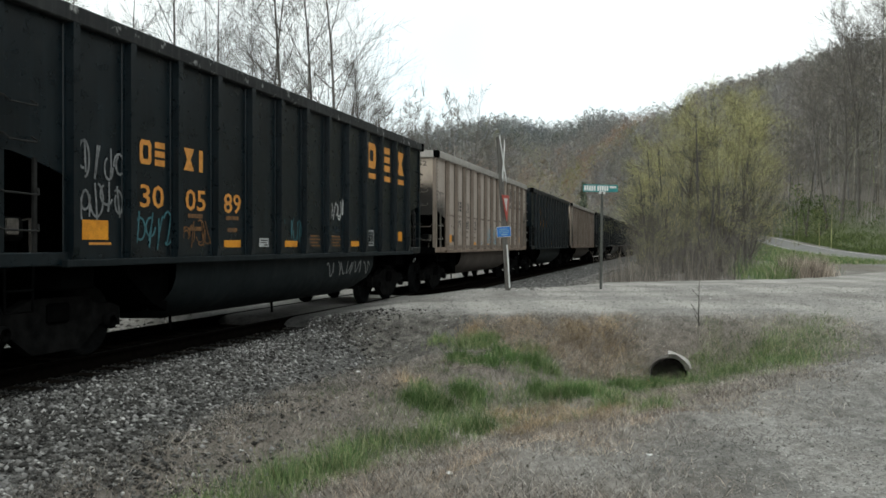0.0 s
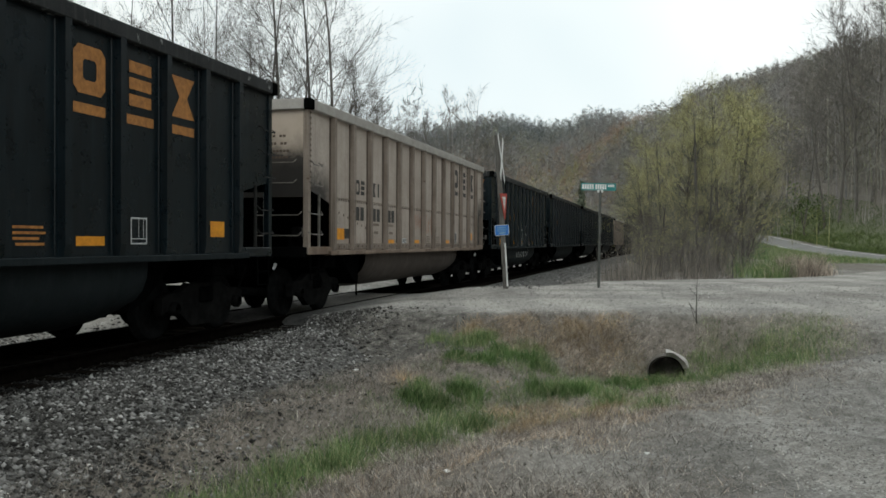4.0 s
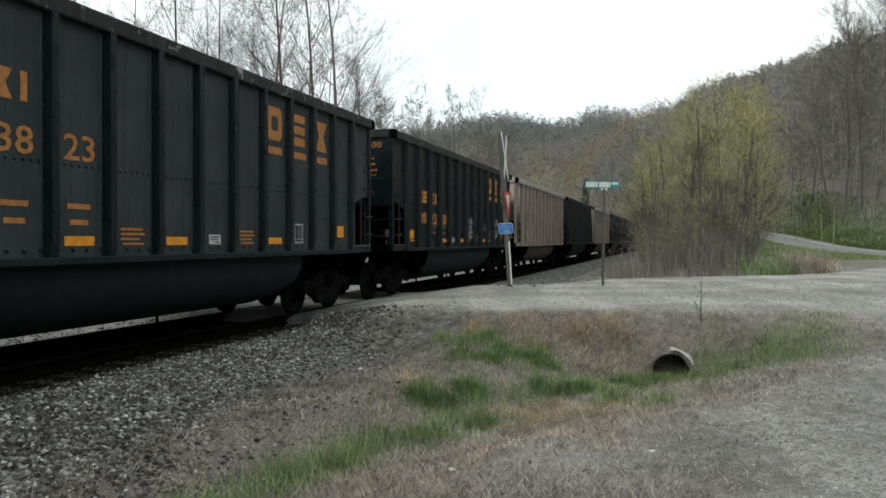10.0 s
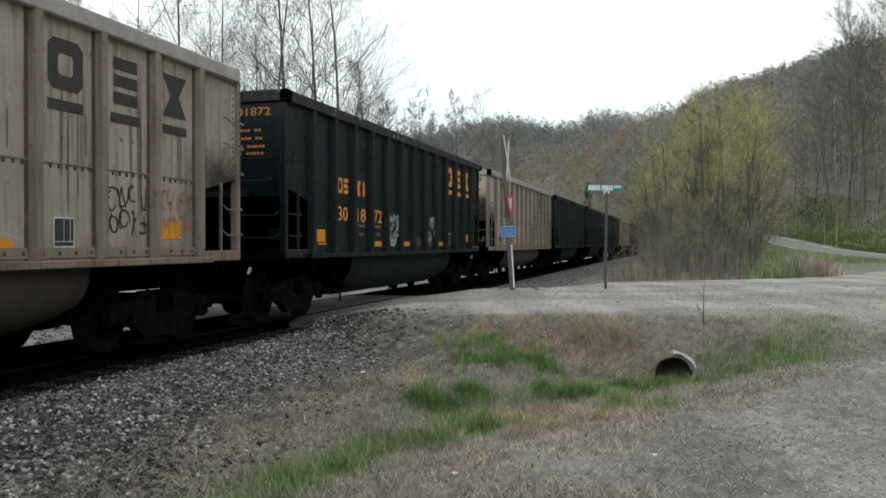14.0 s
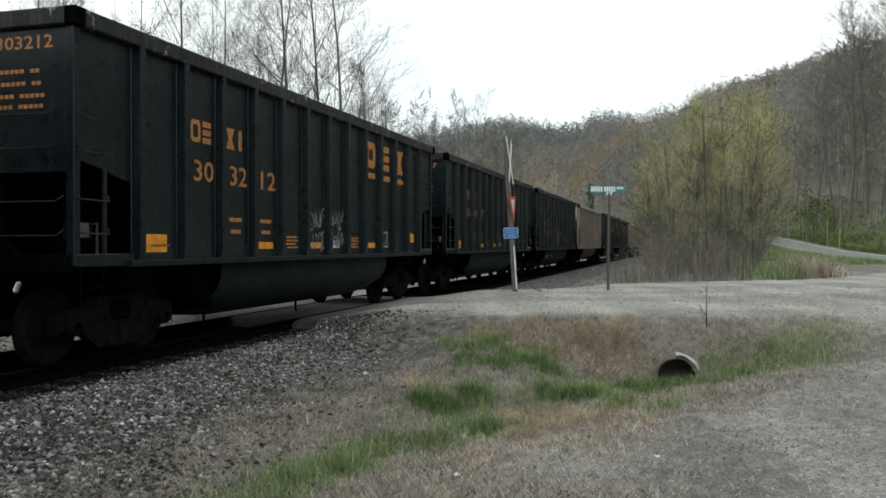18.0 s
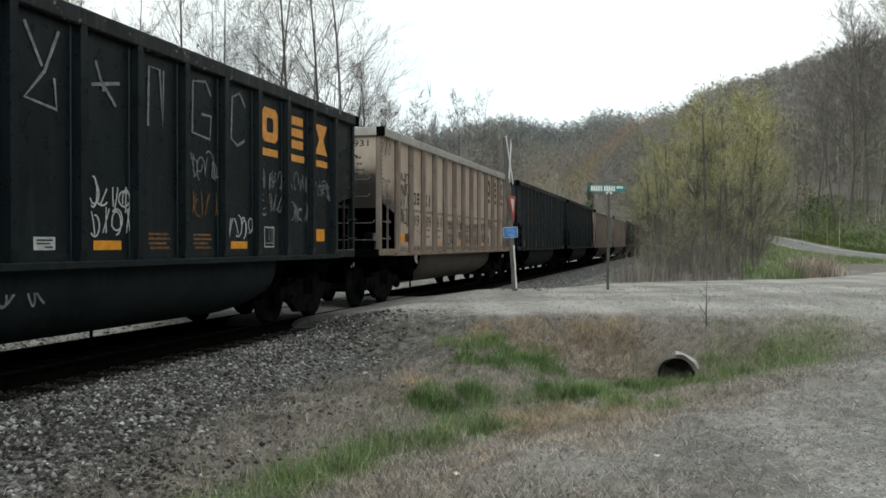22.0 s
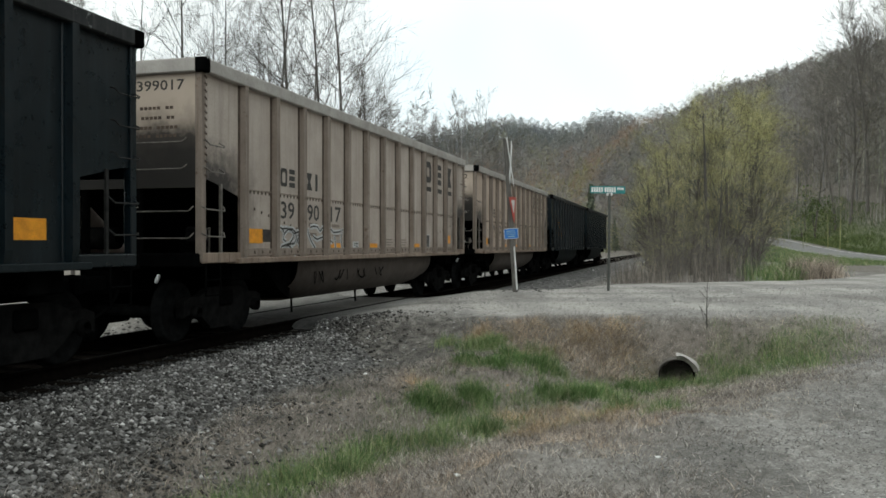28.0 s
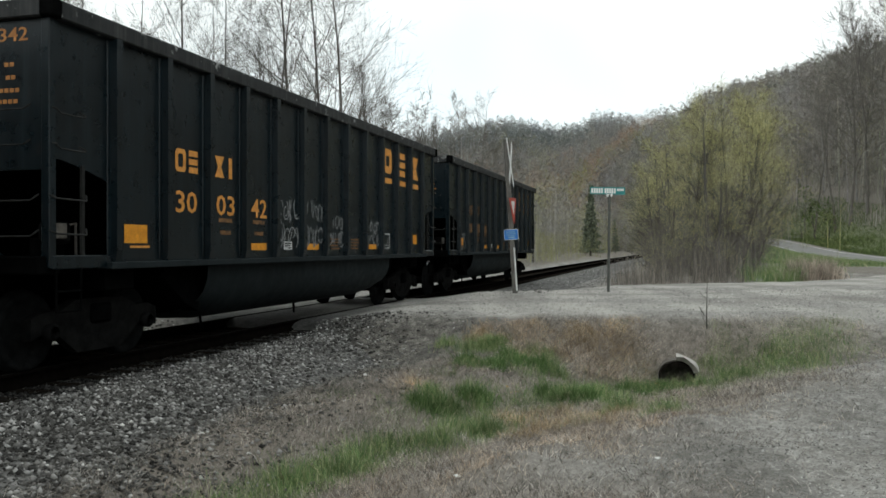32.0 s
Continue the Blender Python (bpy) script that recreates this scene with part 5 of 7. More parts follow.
def paint_cars():
    def tag(i, j, mat, z, h, seed, label, f0=0.12, w=0.8, width=0.022, loops=3):
        style = TRAIN[i][0]
        ribs = PITCH[style]
        x = ribs[j] + 0.11 + f0 * 0.3
        spray(CARS[i], style, mat, width, scribble(x, z, w, h, seed), label)

    rs = random.Random(77)
    for i in (9, 11):
        ribs, runs = PITCH["tan"], []
        for j in range(12):
            if rs.random() < (0.9 if i == 9 else 0.4):
                for k in range(rs.randint(2, 6) if i == 9 else 2):
                    x, top, low = rs.uniform(ribs[j] + 0.2, ribs[j + 1] - 0.2), rs.uniform(2.5, 3.3), rs.uniform(1.4, 2.2)
                    runs.append((x, top, low, rs.uniform(0.008, 0.03)))
        V, F = [], []
        for x, top, low, w in runs:
            o = len(V)
            V += [(x - 0.2 * w, 0, top), (x + 0.2 * w, 0, top), (x + w, 0, 0.6 * top + 0.4 * low), (x + 0.3 * w, 0, low), (x - 0.3 * w, 0, low), (x - w, 0, 0.6 * top + 0.4 * low)]
            F.append(tuple(o + q for q in range(6)))
        tagged(part("soot_run", mesh_of("soot_run", V, F, M["soot"]), CARS[i], pose(0, -HALF - 0.005, 0), "dark runs of coal soot"), kind="stuff")
    tag(1, 0, "chalk", 1.45, 0.95, 1, "grey scrawl of spray paint", width=0.03)
    tag(1, 1, "teal", 1.1, 0.48, 2, "teal scrawl of spray paint", width=0.03)
    tag(1, 2, "orange_old", 1.15, 0.4, 3, "faint rusty scrawl")
    tag(1, 5, "teal", 1.22, 0.45, 4, "teal scrawl of spray paint")
    tag(1, 7, "white", 1.7, 0.45, 5, "white scrawl of spray paint", width=0.03)
    tag(2, 5, "blue_paint", 1.15, 0.62, 6, "light blue scrawl of spray paint", width=0.04)
    tag(2, 6, "blue_paint", 1.15, 0.62, 7, "light blue scrawl of spray paint", width=0.04)
    tag(2, 10, "ink", 1.35, 0.6, 8, "black scrawl of spray paint")
    tag(4, 5, "red_paint", 1.55, 0.42, 9, "rusty red scrawl of spray paint")
    tag(4, 6, "red_paint", 1.4, 0.55, 10, "rusty red scrawl of spray paint")
    letters = [[(-1.27, 1.76), (-1.12, 1.86), (-0.98, 1.79), (-0.92, 1.66), (-0.96, 1.5), (-0.86, 1.45)], [(-0.92, 1.66), (-0.78, 1.8), (-0.62, 1.8), (-0.5, 1.7), (-0.47, 1.52), (-0.56, 1.38), (-0.8, 1.36)],
               [(-1.0, 1.79), (-0.85, 1.82), (-0.67, 1.77), (-0.57, 1.67), (-0.6, 1.53), (-0.73, 1.38), (-0.89, 1.34), (-1.02, 1.3), (-1.05, 1.17), (-1.25, 1.18)],
               [(-0.89, 1.34), (-0.76, 1.32), (-0.63, 1.22), (-0.52, 1.11), (-0.47, 1.06)], [(-0.57, 1.67), (-0.34, 1.75), (-0.13, 1.75), (-0.16, 1.86)], [(-0.47, 1.39), (-0.41, 1.53), (-0.31, 1.56)],
               [(-0.22, 1.59), (-0.17, 1.06)], [(-0.37, 1.39), (-0.32, 1.06)], [(-0.03, 1.84), (0.01, 1.65), (0.12, 1.45), (0.27, 1.25), (0.34, 1.06)],
               [(0.08, 1.88), (0.23, 1.92), (0.38, 1.9), (0.49, 1.77), (0.6, 1.89), (0.79, 1.96), (0.96, 1.86), (1.09, 1.75), (1.37, 1.77), (1.54, 1.86), (1.44, 1.54), (1.51, 1.26), (1.69, 1.06)],
               [(0.19, 1.61), (0.35, 1.51), (0.62, 1.6), (0.88, 1.53), (1.05, 1.42)], [(1.14, 1.64), (1.22, 1.06)]]
    spray(CARS[5], "short", "white", 0.045, letters, "white balloon outlines of spray paint across three panels")
    wave = [(1.76, 0.88)] + [(1.73 - 0.04 * i, 0.80 - 0.24 * abs(math.sin(0.21 * i))) for i in range(75)]
    belly(CARS[5], "white", 0.04, [wave], "white scalloped line of spray paint on the belly")
    belly(CARS[1], "chalk", 0.035, [curl(BODY["black"] / 2 - 6.0 + 0.5 * k, 0.55, 0.5, 0.3, 200 + k, 2) for k in range(5)], "white scrawl of spray paint on the belly")
    for k, (j, z) in enumerate(((6, 1.75), (6, 1.5), (6, 1.28), (8, 1.55), (10, 1.3))):
        tag(8, j, "white", z, 0.24 if j != 10 else 0.7, 30 + k, "white scrawl of spray paint", width=0.025)
    for k, (j, c) in enumerate(((4, "ink"), (5, "tan_rib"), (6, "ink"), (7, "tan_rib"), (10, "ink"), (11, "red_paint"))):
        tag(9, j, c, 1.3, 0.62, 40 + k, "dark scrawl of spray paint")
    tag(10, 4, "white", 1.15, 0.8, 50, "white scrawl of spray paint", width=0.03)
    tag(10, 7, "white", 1.25, 0.7, 51, "white scrawl of spray paint", width=0.03)
    ribs = PITCH["tan"]
    tagged(part("graffiti", stroke_mesh([[(px * 1.12 + ribs[8] + 0.2, (pz - 1.06) * 1.25 + 1.03) for px, pz in line] for line in letters], 0.05, M["ink"]), CARS[11], pose(0, -HALF - 0.012, 0), "bold black balloon outlines of spray paint"), kind="stuff")
    tag(11, 5, "ink", 1.2, 0.6, 66, "black scrawl of spray paint")
    tag(12, 5, "chalk", 1.1, 0.75, 70, "thin grey scrawl of chalk", loops=1, width=0.03)
    tag(12, 6, "chalk", 1.15, 0.75, 71, "thin grey scrawl of chalk", loops=1, width=0.03)
    ribs = PITCH["black"]
    marks = [[[(0.75, 0.85), (0.6, 1.0), (0.3, 1.0), (0.1, 0.85), (0.15, 0.62), (0.6, 0.5), (0.85, 0.3), (0.75, 0.05), (0.4, 0.0), (0.15, 0.08)]],
             [[(0.75, 0.95), (0.1, 1.0), (0.1, 0.3), (0.8, 0.25)], [(0.1, 0.62), (0.6, 0.6)]], [[(0.1, 0.9), (0.5, 0.25), (0.6, 0.2), (0.8, 0.95)]],
             [[(0.1, 0.98), (0.75, 0.95), (0.3, 0.1), (0.85, 0.08)]], [[(0.1, 0.95), (0.45, 0.5)], [(0.8, 0.95), (0.5, 0.45), (0.1, 0.12), (0.75, 0.05), (0.7, 0.4)]],
             [[(0.2, 0.75), (0.4, 0.4)], [(0.8, 0.55), (0.1, 0.45)], [(0.7, 0.25), (0.3, 0.55)]], [[(0.15, 0.1), (0.18, 0.9), (0.5, 0.9), (0.6, 0.12), (0.62, 0.9)]],
             [[(0.8, 0.75), (0.6, 0.95), (0.15, 0.9), (0.12, 0.15), (0.75, 0.1), (0.8, 0.45), (0.45, 0.45)]], [[(0.75, 0.75), (0.5, 0.95), (0.2, 0.85), (0.15, 0.2), (0.4, 0.1), (0.7, 0.2)]]]
    for j, lines in enumerate(marks):
        drawn = [[(ribs[j] + 0.16 + 0.72 * a, 2.62 + 0.95 * b) for a, b in line] for line in lines]
        spray(CARS[14], "black", "chalk", 0.042, drawn, "tall thin grey chalk strokes")
    for k, (j, z, c) in enumerate(((5, 1.6, "white"), (5, 1.3, "white"), (7, 2.15, "chalk"), (7, 1.6, "orange_old"), (8, 1.3, "white"), (9, 2.1, "chalk"), (9, 1.7, "chalk"), (10, 2.1, "chalk"), (10, 1.6, "chalk"), (11, 2.05, "chalk"))):
        tag(14, j, c, z, 0.36, 90 + k, "grey scrawl of spray paint", width=0.022)
    tagged(part("graffiti", stroke_mesh([curl(-3.8, 0.52, 0.9, 0.36, 101, 3), [(-2.9, 0.7), (-2.3, 0.68)], curl(-2.3, 0.52, 1.0, 0.36, 102, 3)], 0.03, M["chalk"]), CARS[14], pose(0, -HALF + 0.09, 0), "grey scrawl of spray paint on the belly"), kind="stuff")
    for k, (j, z, h) in enumerate(((0, 1.7, 0.8), (0, 2.4, 0.6), (4, 1.2, 0.75), (5, 1.3, 0.7), (6, 1.2, 0.7), (7, 1.15, 0.8), (8, 1.2, 0.75), (9, 1.7, 0.35), (10, 1.2, 0.7))):
        tag(15, j, "rib_edge" if j > 3 else "ink", z, h, 110 + k, "dark scrawl of spray paint", width=0.03)
    x = -(BODY["tan"]) / 2
    spray(CARS[15], "tan", "ink", 0.025, [curl(x + 0.1, 3.25, 0.8, 0.4, 130, 3)], "black scrawl of spray paint")
    ribs = PITCH["tan"]
    for wide, mat, off in ((0.10, "white", 0.009), (0.03, "ink", 0.012)):
        tagged(part("graffiti", stroke_mesh([[(px * 1.05 + ribs[2] + 0.3, (pz - 1.06) * 0.6 + 1.05) for px, pz in line] for line in letters], wide, M[mat]), CARS[18], pose(0, -HALF - off, 0), "grey balloon letters with dark outlines"), kind="stuff")
    tagged(part("graffiti", stroke_mesh([curl(-3.6 + 1.1 * k, 0.5, 0.8, 0.3, 150 + k, 2) for k in range(4)], 0.035, M["under"]), CARS[18], pose(0, -HALF + 0.09, 0), "dark scrawl of spray paint on the belly"), kind="stuff")
    tag(19, 7, "ink", 1.35, 0.85, 160, "black scrawl of spray paint", width=0.025)
    tag(19, 6, "tan_rib", 1.5, 0.4, 161, "dark scrawl of spray paint")
    tag(19, 10, "ink", 1.35, 0.7, 162, "black scrawl of spray paint", width=0.025)
    for k, j in enumerate((4, 5, 6, 8)):
        tag(20, j, "chalk", 1.2, 0.85 if k < 2 else 0.6, 170 + k, "grey scrawl of spray paint", loops=2, width=0.026)
    tag(21, 0, "chalk", 1.1, 0.6, 180, "grey scrawl of spray paint")


paint_cars()
# how far the train has come: seconds and metres
RUN = [(0, 6.14), (1, -3.96), (2, -14.13), (3, -24.19), (4, -34.31), (5, -44.37), (6, -54.38), (7, -64.15), (8, -73.79), (9, -83.59), (10, -93.14), (11, -102.77), (12, -112.23), (13, -121.91), (14, -131.55), (15, -141.09), (16, -150.60), (17, -160.06), (18, -169.38), (19, -178.70), (20, -187.98), (21, -197.27), (22, -206.44), (23, -215.65), (24, -225.00), (25, -233.72), (26, -242.87), (27, -251.99), (28, -261.08), (29, -270.29), (30, -279.15), (31, -288.26), (32, -296.98)]
RT, RS = [r[0] for r in RUN], [r[1] for r in RUN]


def car_pose(mid_s):
    a, b = on_track(mid_s - 5.7), on_track(mid_s + 5.7)
    d = b - a
    return Matrix.Translation((a + b) / 2) @ pose(0, 0, 0, 0, 0, math.degrees(math.atan2(d.y, d.x)))


def motions():
    """The train rolls by and its wheels turn."""
    for car, start in zip(CARS, START):
        walk(car, [(t, car_pose(start + s)) for t, s in RUN])
    fine = [k / FPS for k in range(int(32 * FPS) + 1)]
    gone = np.interp(fine, RT, RS)
    first = {}
    for car in CARS:
        wheels = [w for b in car.children if b.name.startswith("bogie") for w in b.children if w.name.startswith("wheelset")]
        for w in wheels:
            key = round(w.location.x, 2)
            if key not in first:
                x, y, z = w.location
                walk(w, [(t, pose(x, y, z, 0, math.degrees((s - gone[0]) / 0.457), 0)) for t, s in zip(fine, gone)])
                first[key] = w
            else:
                w.rotation_mode = "QUATERNION"
                src = first[key].animation_data
                dst = w.animation_data_create()
                dst.action = src.action
                dst.action_slot = src.action_slot

# ---- the crossing: signs, post, culvert ----


def standing(x, y, extra=0.0):
    return Vector((x, y, float(ground_z(x, y)) + extra))


SIGN_TURN = math.degrees(math.atan2(-math.sin(PSI), math.cos(PSI))) + 90


def crossing_sign():
    """A leaning timber post with a crossbuck and a yield sign that face the road, and a small blue sign."""
    base = standing(1.92, 22.5, -0.15)
    thing = new("crossing_sign")
    thing.matrix_basis = Matrix.Translation(base) @ pose(0, 0, 0, 1.0, -3.7, 0)
    part("post", box(0.13, 0.13, 4.25, M["wood_post"], 0.012), thing, pose(0, 0, 2.12), "grey weathered timber post")
    part("post_strip", box(0.04, 0.012, 1.15, M["sign_white"], 0.003), thing, pose(0.045, -0.073, 0.80), "white reflective strip")
    face = pose(0, 0, 0, 0, 0, SIGN_TURN)
    edge_on = pose(0, 0, 0, 0, 0, SIGN_TURN + 4.5)
    for a, off in ((49, -0.084), (-44, -0.097)):
        part("crossbuck_blade", box(1.55, 0.008, 0.20, M["sign_white"], 0.002), thing, pose(0, 0, 3.62) @ edge_on @ pose(0, off, 0, 0, a, 0), "white crossbuck blade")
    tri = [(-0.40, 0.34), (-0.37, 0.37), (0.37, 0.37), (0.40, 0.34), (0.03, -0.32), (-0.03, -0.32)]
    y = part("yield_sign", plate(tri, M["sign_red"], 0.006), thing, pose(0, 0, 2.32) @ face @ pose(0, -0.09, 0, 0, 0, -2.5), "red and white yield triangle")
    part("yield_centre", plate([(x * 0.5, 0.12 + z * 0.5 - 0.02) for x, z in tri], M["sign_white"], 0.003), y, pose(0, -0.005, 0))
    b = part("notice_sign", plate([(-0.19, -0.12), (-0.17, -0.14), (0.17, -0.14), (0.19, -0.12), (0.19, 0.12), (0.17, 0.14), (-0.17, 0.14), (-0.19, 0.12)], M["sign_white"], 0.006), thing, pose(-0.02, -0.09, 1.72), "small bright blue notice")
    part("notice_field", plate([(-0.178, -0.128), (0.178, -0.128), (0.178, 0.128), (-0.178, 0.128)], M["sign_blue"], 0.003), b, pose(0, -0.005, 0))
    part("notice_print", bars_mesh([(-0.12, 0.1, 0.06, 0.08), (-0.13, 0.13, 0.015, 0.03), (-0.12, 0.12, -0.03, -0.015), (-0.08, 0.1, -0.09, -0.06)], M["blue_paint"]), b, pose(0, -0.0075, 0))
    tagged(thing, "leaning timber post with edge-on crossbuck, yield triangle and blue notice", "crossing sign")


def street_sign():
    base = standing(4.47, 22.9, -0.2)
    thing = new("street_sign")
    thing.matrix_basis = Matrix.Translation(base) @ pose(0, 0, 0, 0, 0.6, 4)
    part("pole", mesh_of("pole", *tube([(0, 0, 0), (0, 0, 2.84)], 0.038, 10), M["pole"]), thing, None, "dull dark steel pole")
    part("bracket", box(0.16, 0.05, 0.07, M["sign_white"], 0.006), thing, pose(0, 0, 2.82))
    s = part("sign_blade", plate([(-0.50, -0.1), (0.46, -0.1), (0.46, 0.1), (-0.50, 0.1)], M["sign_teal"], 0.008), thing, pose(-0.03, -0.01, 2.94), "teal street name blade")
    part("name_bars", bars_mesh([(-0.47 + 0.066 * k, -0.42 + 0.066 * k, -0.068, 0.068) for k in range(5)] + [(-0.11 + 0.064 * k, -0.062 + 0.064 * k, -0.068, 0.068) for k in range(5)] + [(0.235 + 0.048 * k, 0.27 + 0.048 * k, 0.0, 0.066) for k in range(4)], M["sign_white"]), s, pose(0, -0.005, 0))
    tagged(thing, "teal street name sign with white lettering on a steel pole", "street sign")


def culvert():
    thing = new("culvert_pipe")
    thing.matrix_basis = Matrix.Translation((3.68, 13.30, -0.85)) @ pose(0, 0, 0, -5, 6, -14)
    V, F = [], []
    n, rings = 28, 26
    for i in range(rings):
        y = i * 0.08
        for k in range(n):
            a = 2 * math.pi * k / n
            r = 0.285 + 0.012 * math.cos(i * math.pi)
            dent = 1 - 0.12 * max(0, math.cos(a - 2.2)) * (1 - i / rings)
            V.append((r * math.cos(a), y + 0.10 * math.sin(a) * (i == 0), r * math.sin(a) * dent))
    for i in range(rings - 1):
        for k in range(n):
            F.append((i * n + k, i * n + (k + 1) % n, (i + 1) * n + (k + 1) % n, (i + 1) * n + k))
    part("pipe_wall", mesh_of("pipe_wall", V, F, M["pipe_old"], True), thing, None, "muddy corrugated pipe wall")
    Vi = [(x * 0.95, y + 0.01, z * 0.95) for x, y, z in V]
    part("pipe_inside", mesh_of("pipe_inside", Vi + [(0, 2.2, 0)], [f[::-1] for f in F] + [((rings - 1) * n + k, (rings - 1) * n + (k + 1) % n, rings * n) for k in range(n)], M["pipe_in"]), thing, None, "inside painted dark for shade")
    Vr = [v for k in range(n) for v in (V[k], Vi[k])]
    part("rim", mesh_of("rim", Vr, [(2 * k, 2 * ((k + 1) % n), 2 * ((k + 1) % n) + 1, 2 * k + 1) for k in range(n)], M["pipe_old"]), thing)
    # lip on the upper right arc; its pale colour carries the light on the rim
    Vl, Fl = [], []
    for k in range(9):
        a = math.radians(22 + 9.5 * k)
        for r, y in ((0.262, -0.02), (0.325 + 0.008 * math.sin(1.3 * k), -0.11), (0.365 + 0.012 * math.sin(0.9 * k), 0.06)):
            Vl.append((r * math.cos(a), y, r * math.sin(a)))
    for k in range(8):
        for j in range(2):
            Fl.append((3 * k + j, 3 * k + 3 + j, 3 * k + 4 + j, 3 * k + 1 + j))
    part("bent_lip", mesh_of("bent_lip", Vl, Fl, M["pipe"]), thing, None, "bent metal lip, pale for the lit rim")
    tagged(thing, "pale corrugated culvert pipe opening into the grassy ditch", "culvert")


crossing_sign()
street_sign()
culvert()


def litter(name, x, y, size, mat, label, seed):
    r = random.Random(seed)
    bm = bmesh.new()
    bmesh.ops.create_icosphere(bm, subdivisions=1, radius=size)
    for v in bm.verts:
        v.co = Vector((v.co.x * r.uniform(0.6, 1.5), v.co.y * r.uniform(0.6, 1.4), v.co.z * 0.4 * r.uniform(0.5, 1.3)))
    me = bpy.data.meshes.new(name)
    bm.to_mesh(me)
    bm.free()
    me.materials.append(mat)
    ob = new(name, me)
    ob.location = standing(x, y, size * 0.3)
    tagged(ob, label, name.split("_")[0])


litter("wrapper", 0.1, 6.15, 0.035, M["litter_white"], "small white scrap of litter on dry grass", 1)
litter("bottle", 3.42, 13.45, 0.06, M["litter_orange"], "crumpled orange plastic scrap beside the culvert", 2)
litter("wrapper", -1.15, 12.4, 0.05, M["litter_white"], "white scrap of paper on the ballast", 3)
litter("wrapper", 1.6, 6.3, 0.025, M["litter_white"], "small white scrap of litter on gravel", 4)
litter("bottle", -1.35, 5.6, 0.03, M["litter_orange"], "small orange scrap on the ditch bank", 5)


# ---- stones ----


def from_su(s, u):
    a = np.interp(s, TS, HEAD)
    return np.interp(s, TS, TX) + u * np.cos(a), np.interp(s, TS, TY) - u * np.sin(a)


ICO = np.array([(0, 0, 1), (0.9, 0, 0.1), (0.1, 0.9, 0), (-0.85, 0.1, 0.05), (0, -0.9, 0.1), (0.1, 0, -0.9)])
ICO_F = np.array([(0, 1, 2), (0, 2, 3), (0, 3, 4), (0, 4, 1), (5, 2, 1), (5, 3, 2), (5, 4, 3), (5, 1, 4)])


def scatter_stones(name, x, y, z, size, mat, label, rng):
    n = len(x)
    V = ICO[None] * (1 + rng.uniform(-0.35, 0.35, (n, 6, 3)))
    V = V * (size * rng.uniform(0.6, 1.4, (n, 1, 3)).transpose(0, 1, 2) if np.ndim(size) == 0 else size[:, None, None] * rng.uniform(0.6, 1.4, (n, 1, 3)))
    a = rng.uniform(0, 2 * np.pi, n)
    c, s_ = np.cos(a)[:, None], np.sin(a)[:, None]
    X, Y = V[..., 0] * c - V[..., 1] * s_, V[..., 0] * s_ + V[..., 1] * c
    W = np.stack([X + x[:, None], Y + y[:, None], V[..., 2] * 0.6 + z[:, None]], -1).reshape(-1, 3)
    F = (ICO_F[None] + 6 * np.arange(n)[:, None, None]).reshape(-1, 3)
    tagged(new(name, mesh_array(name, W, F, 3, mat)), label, "stones", kind="stuff")


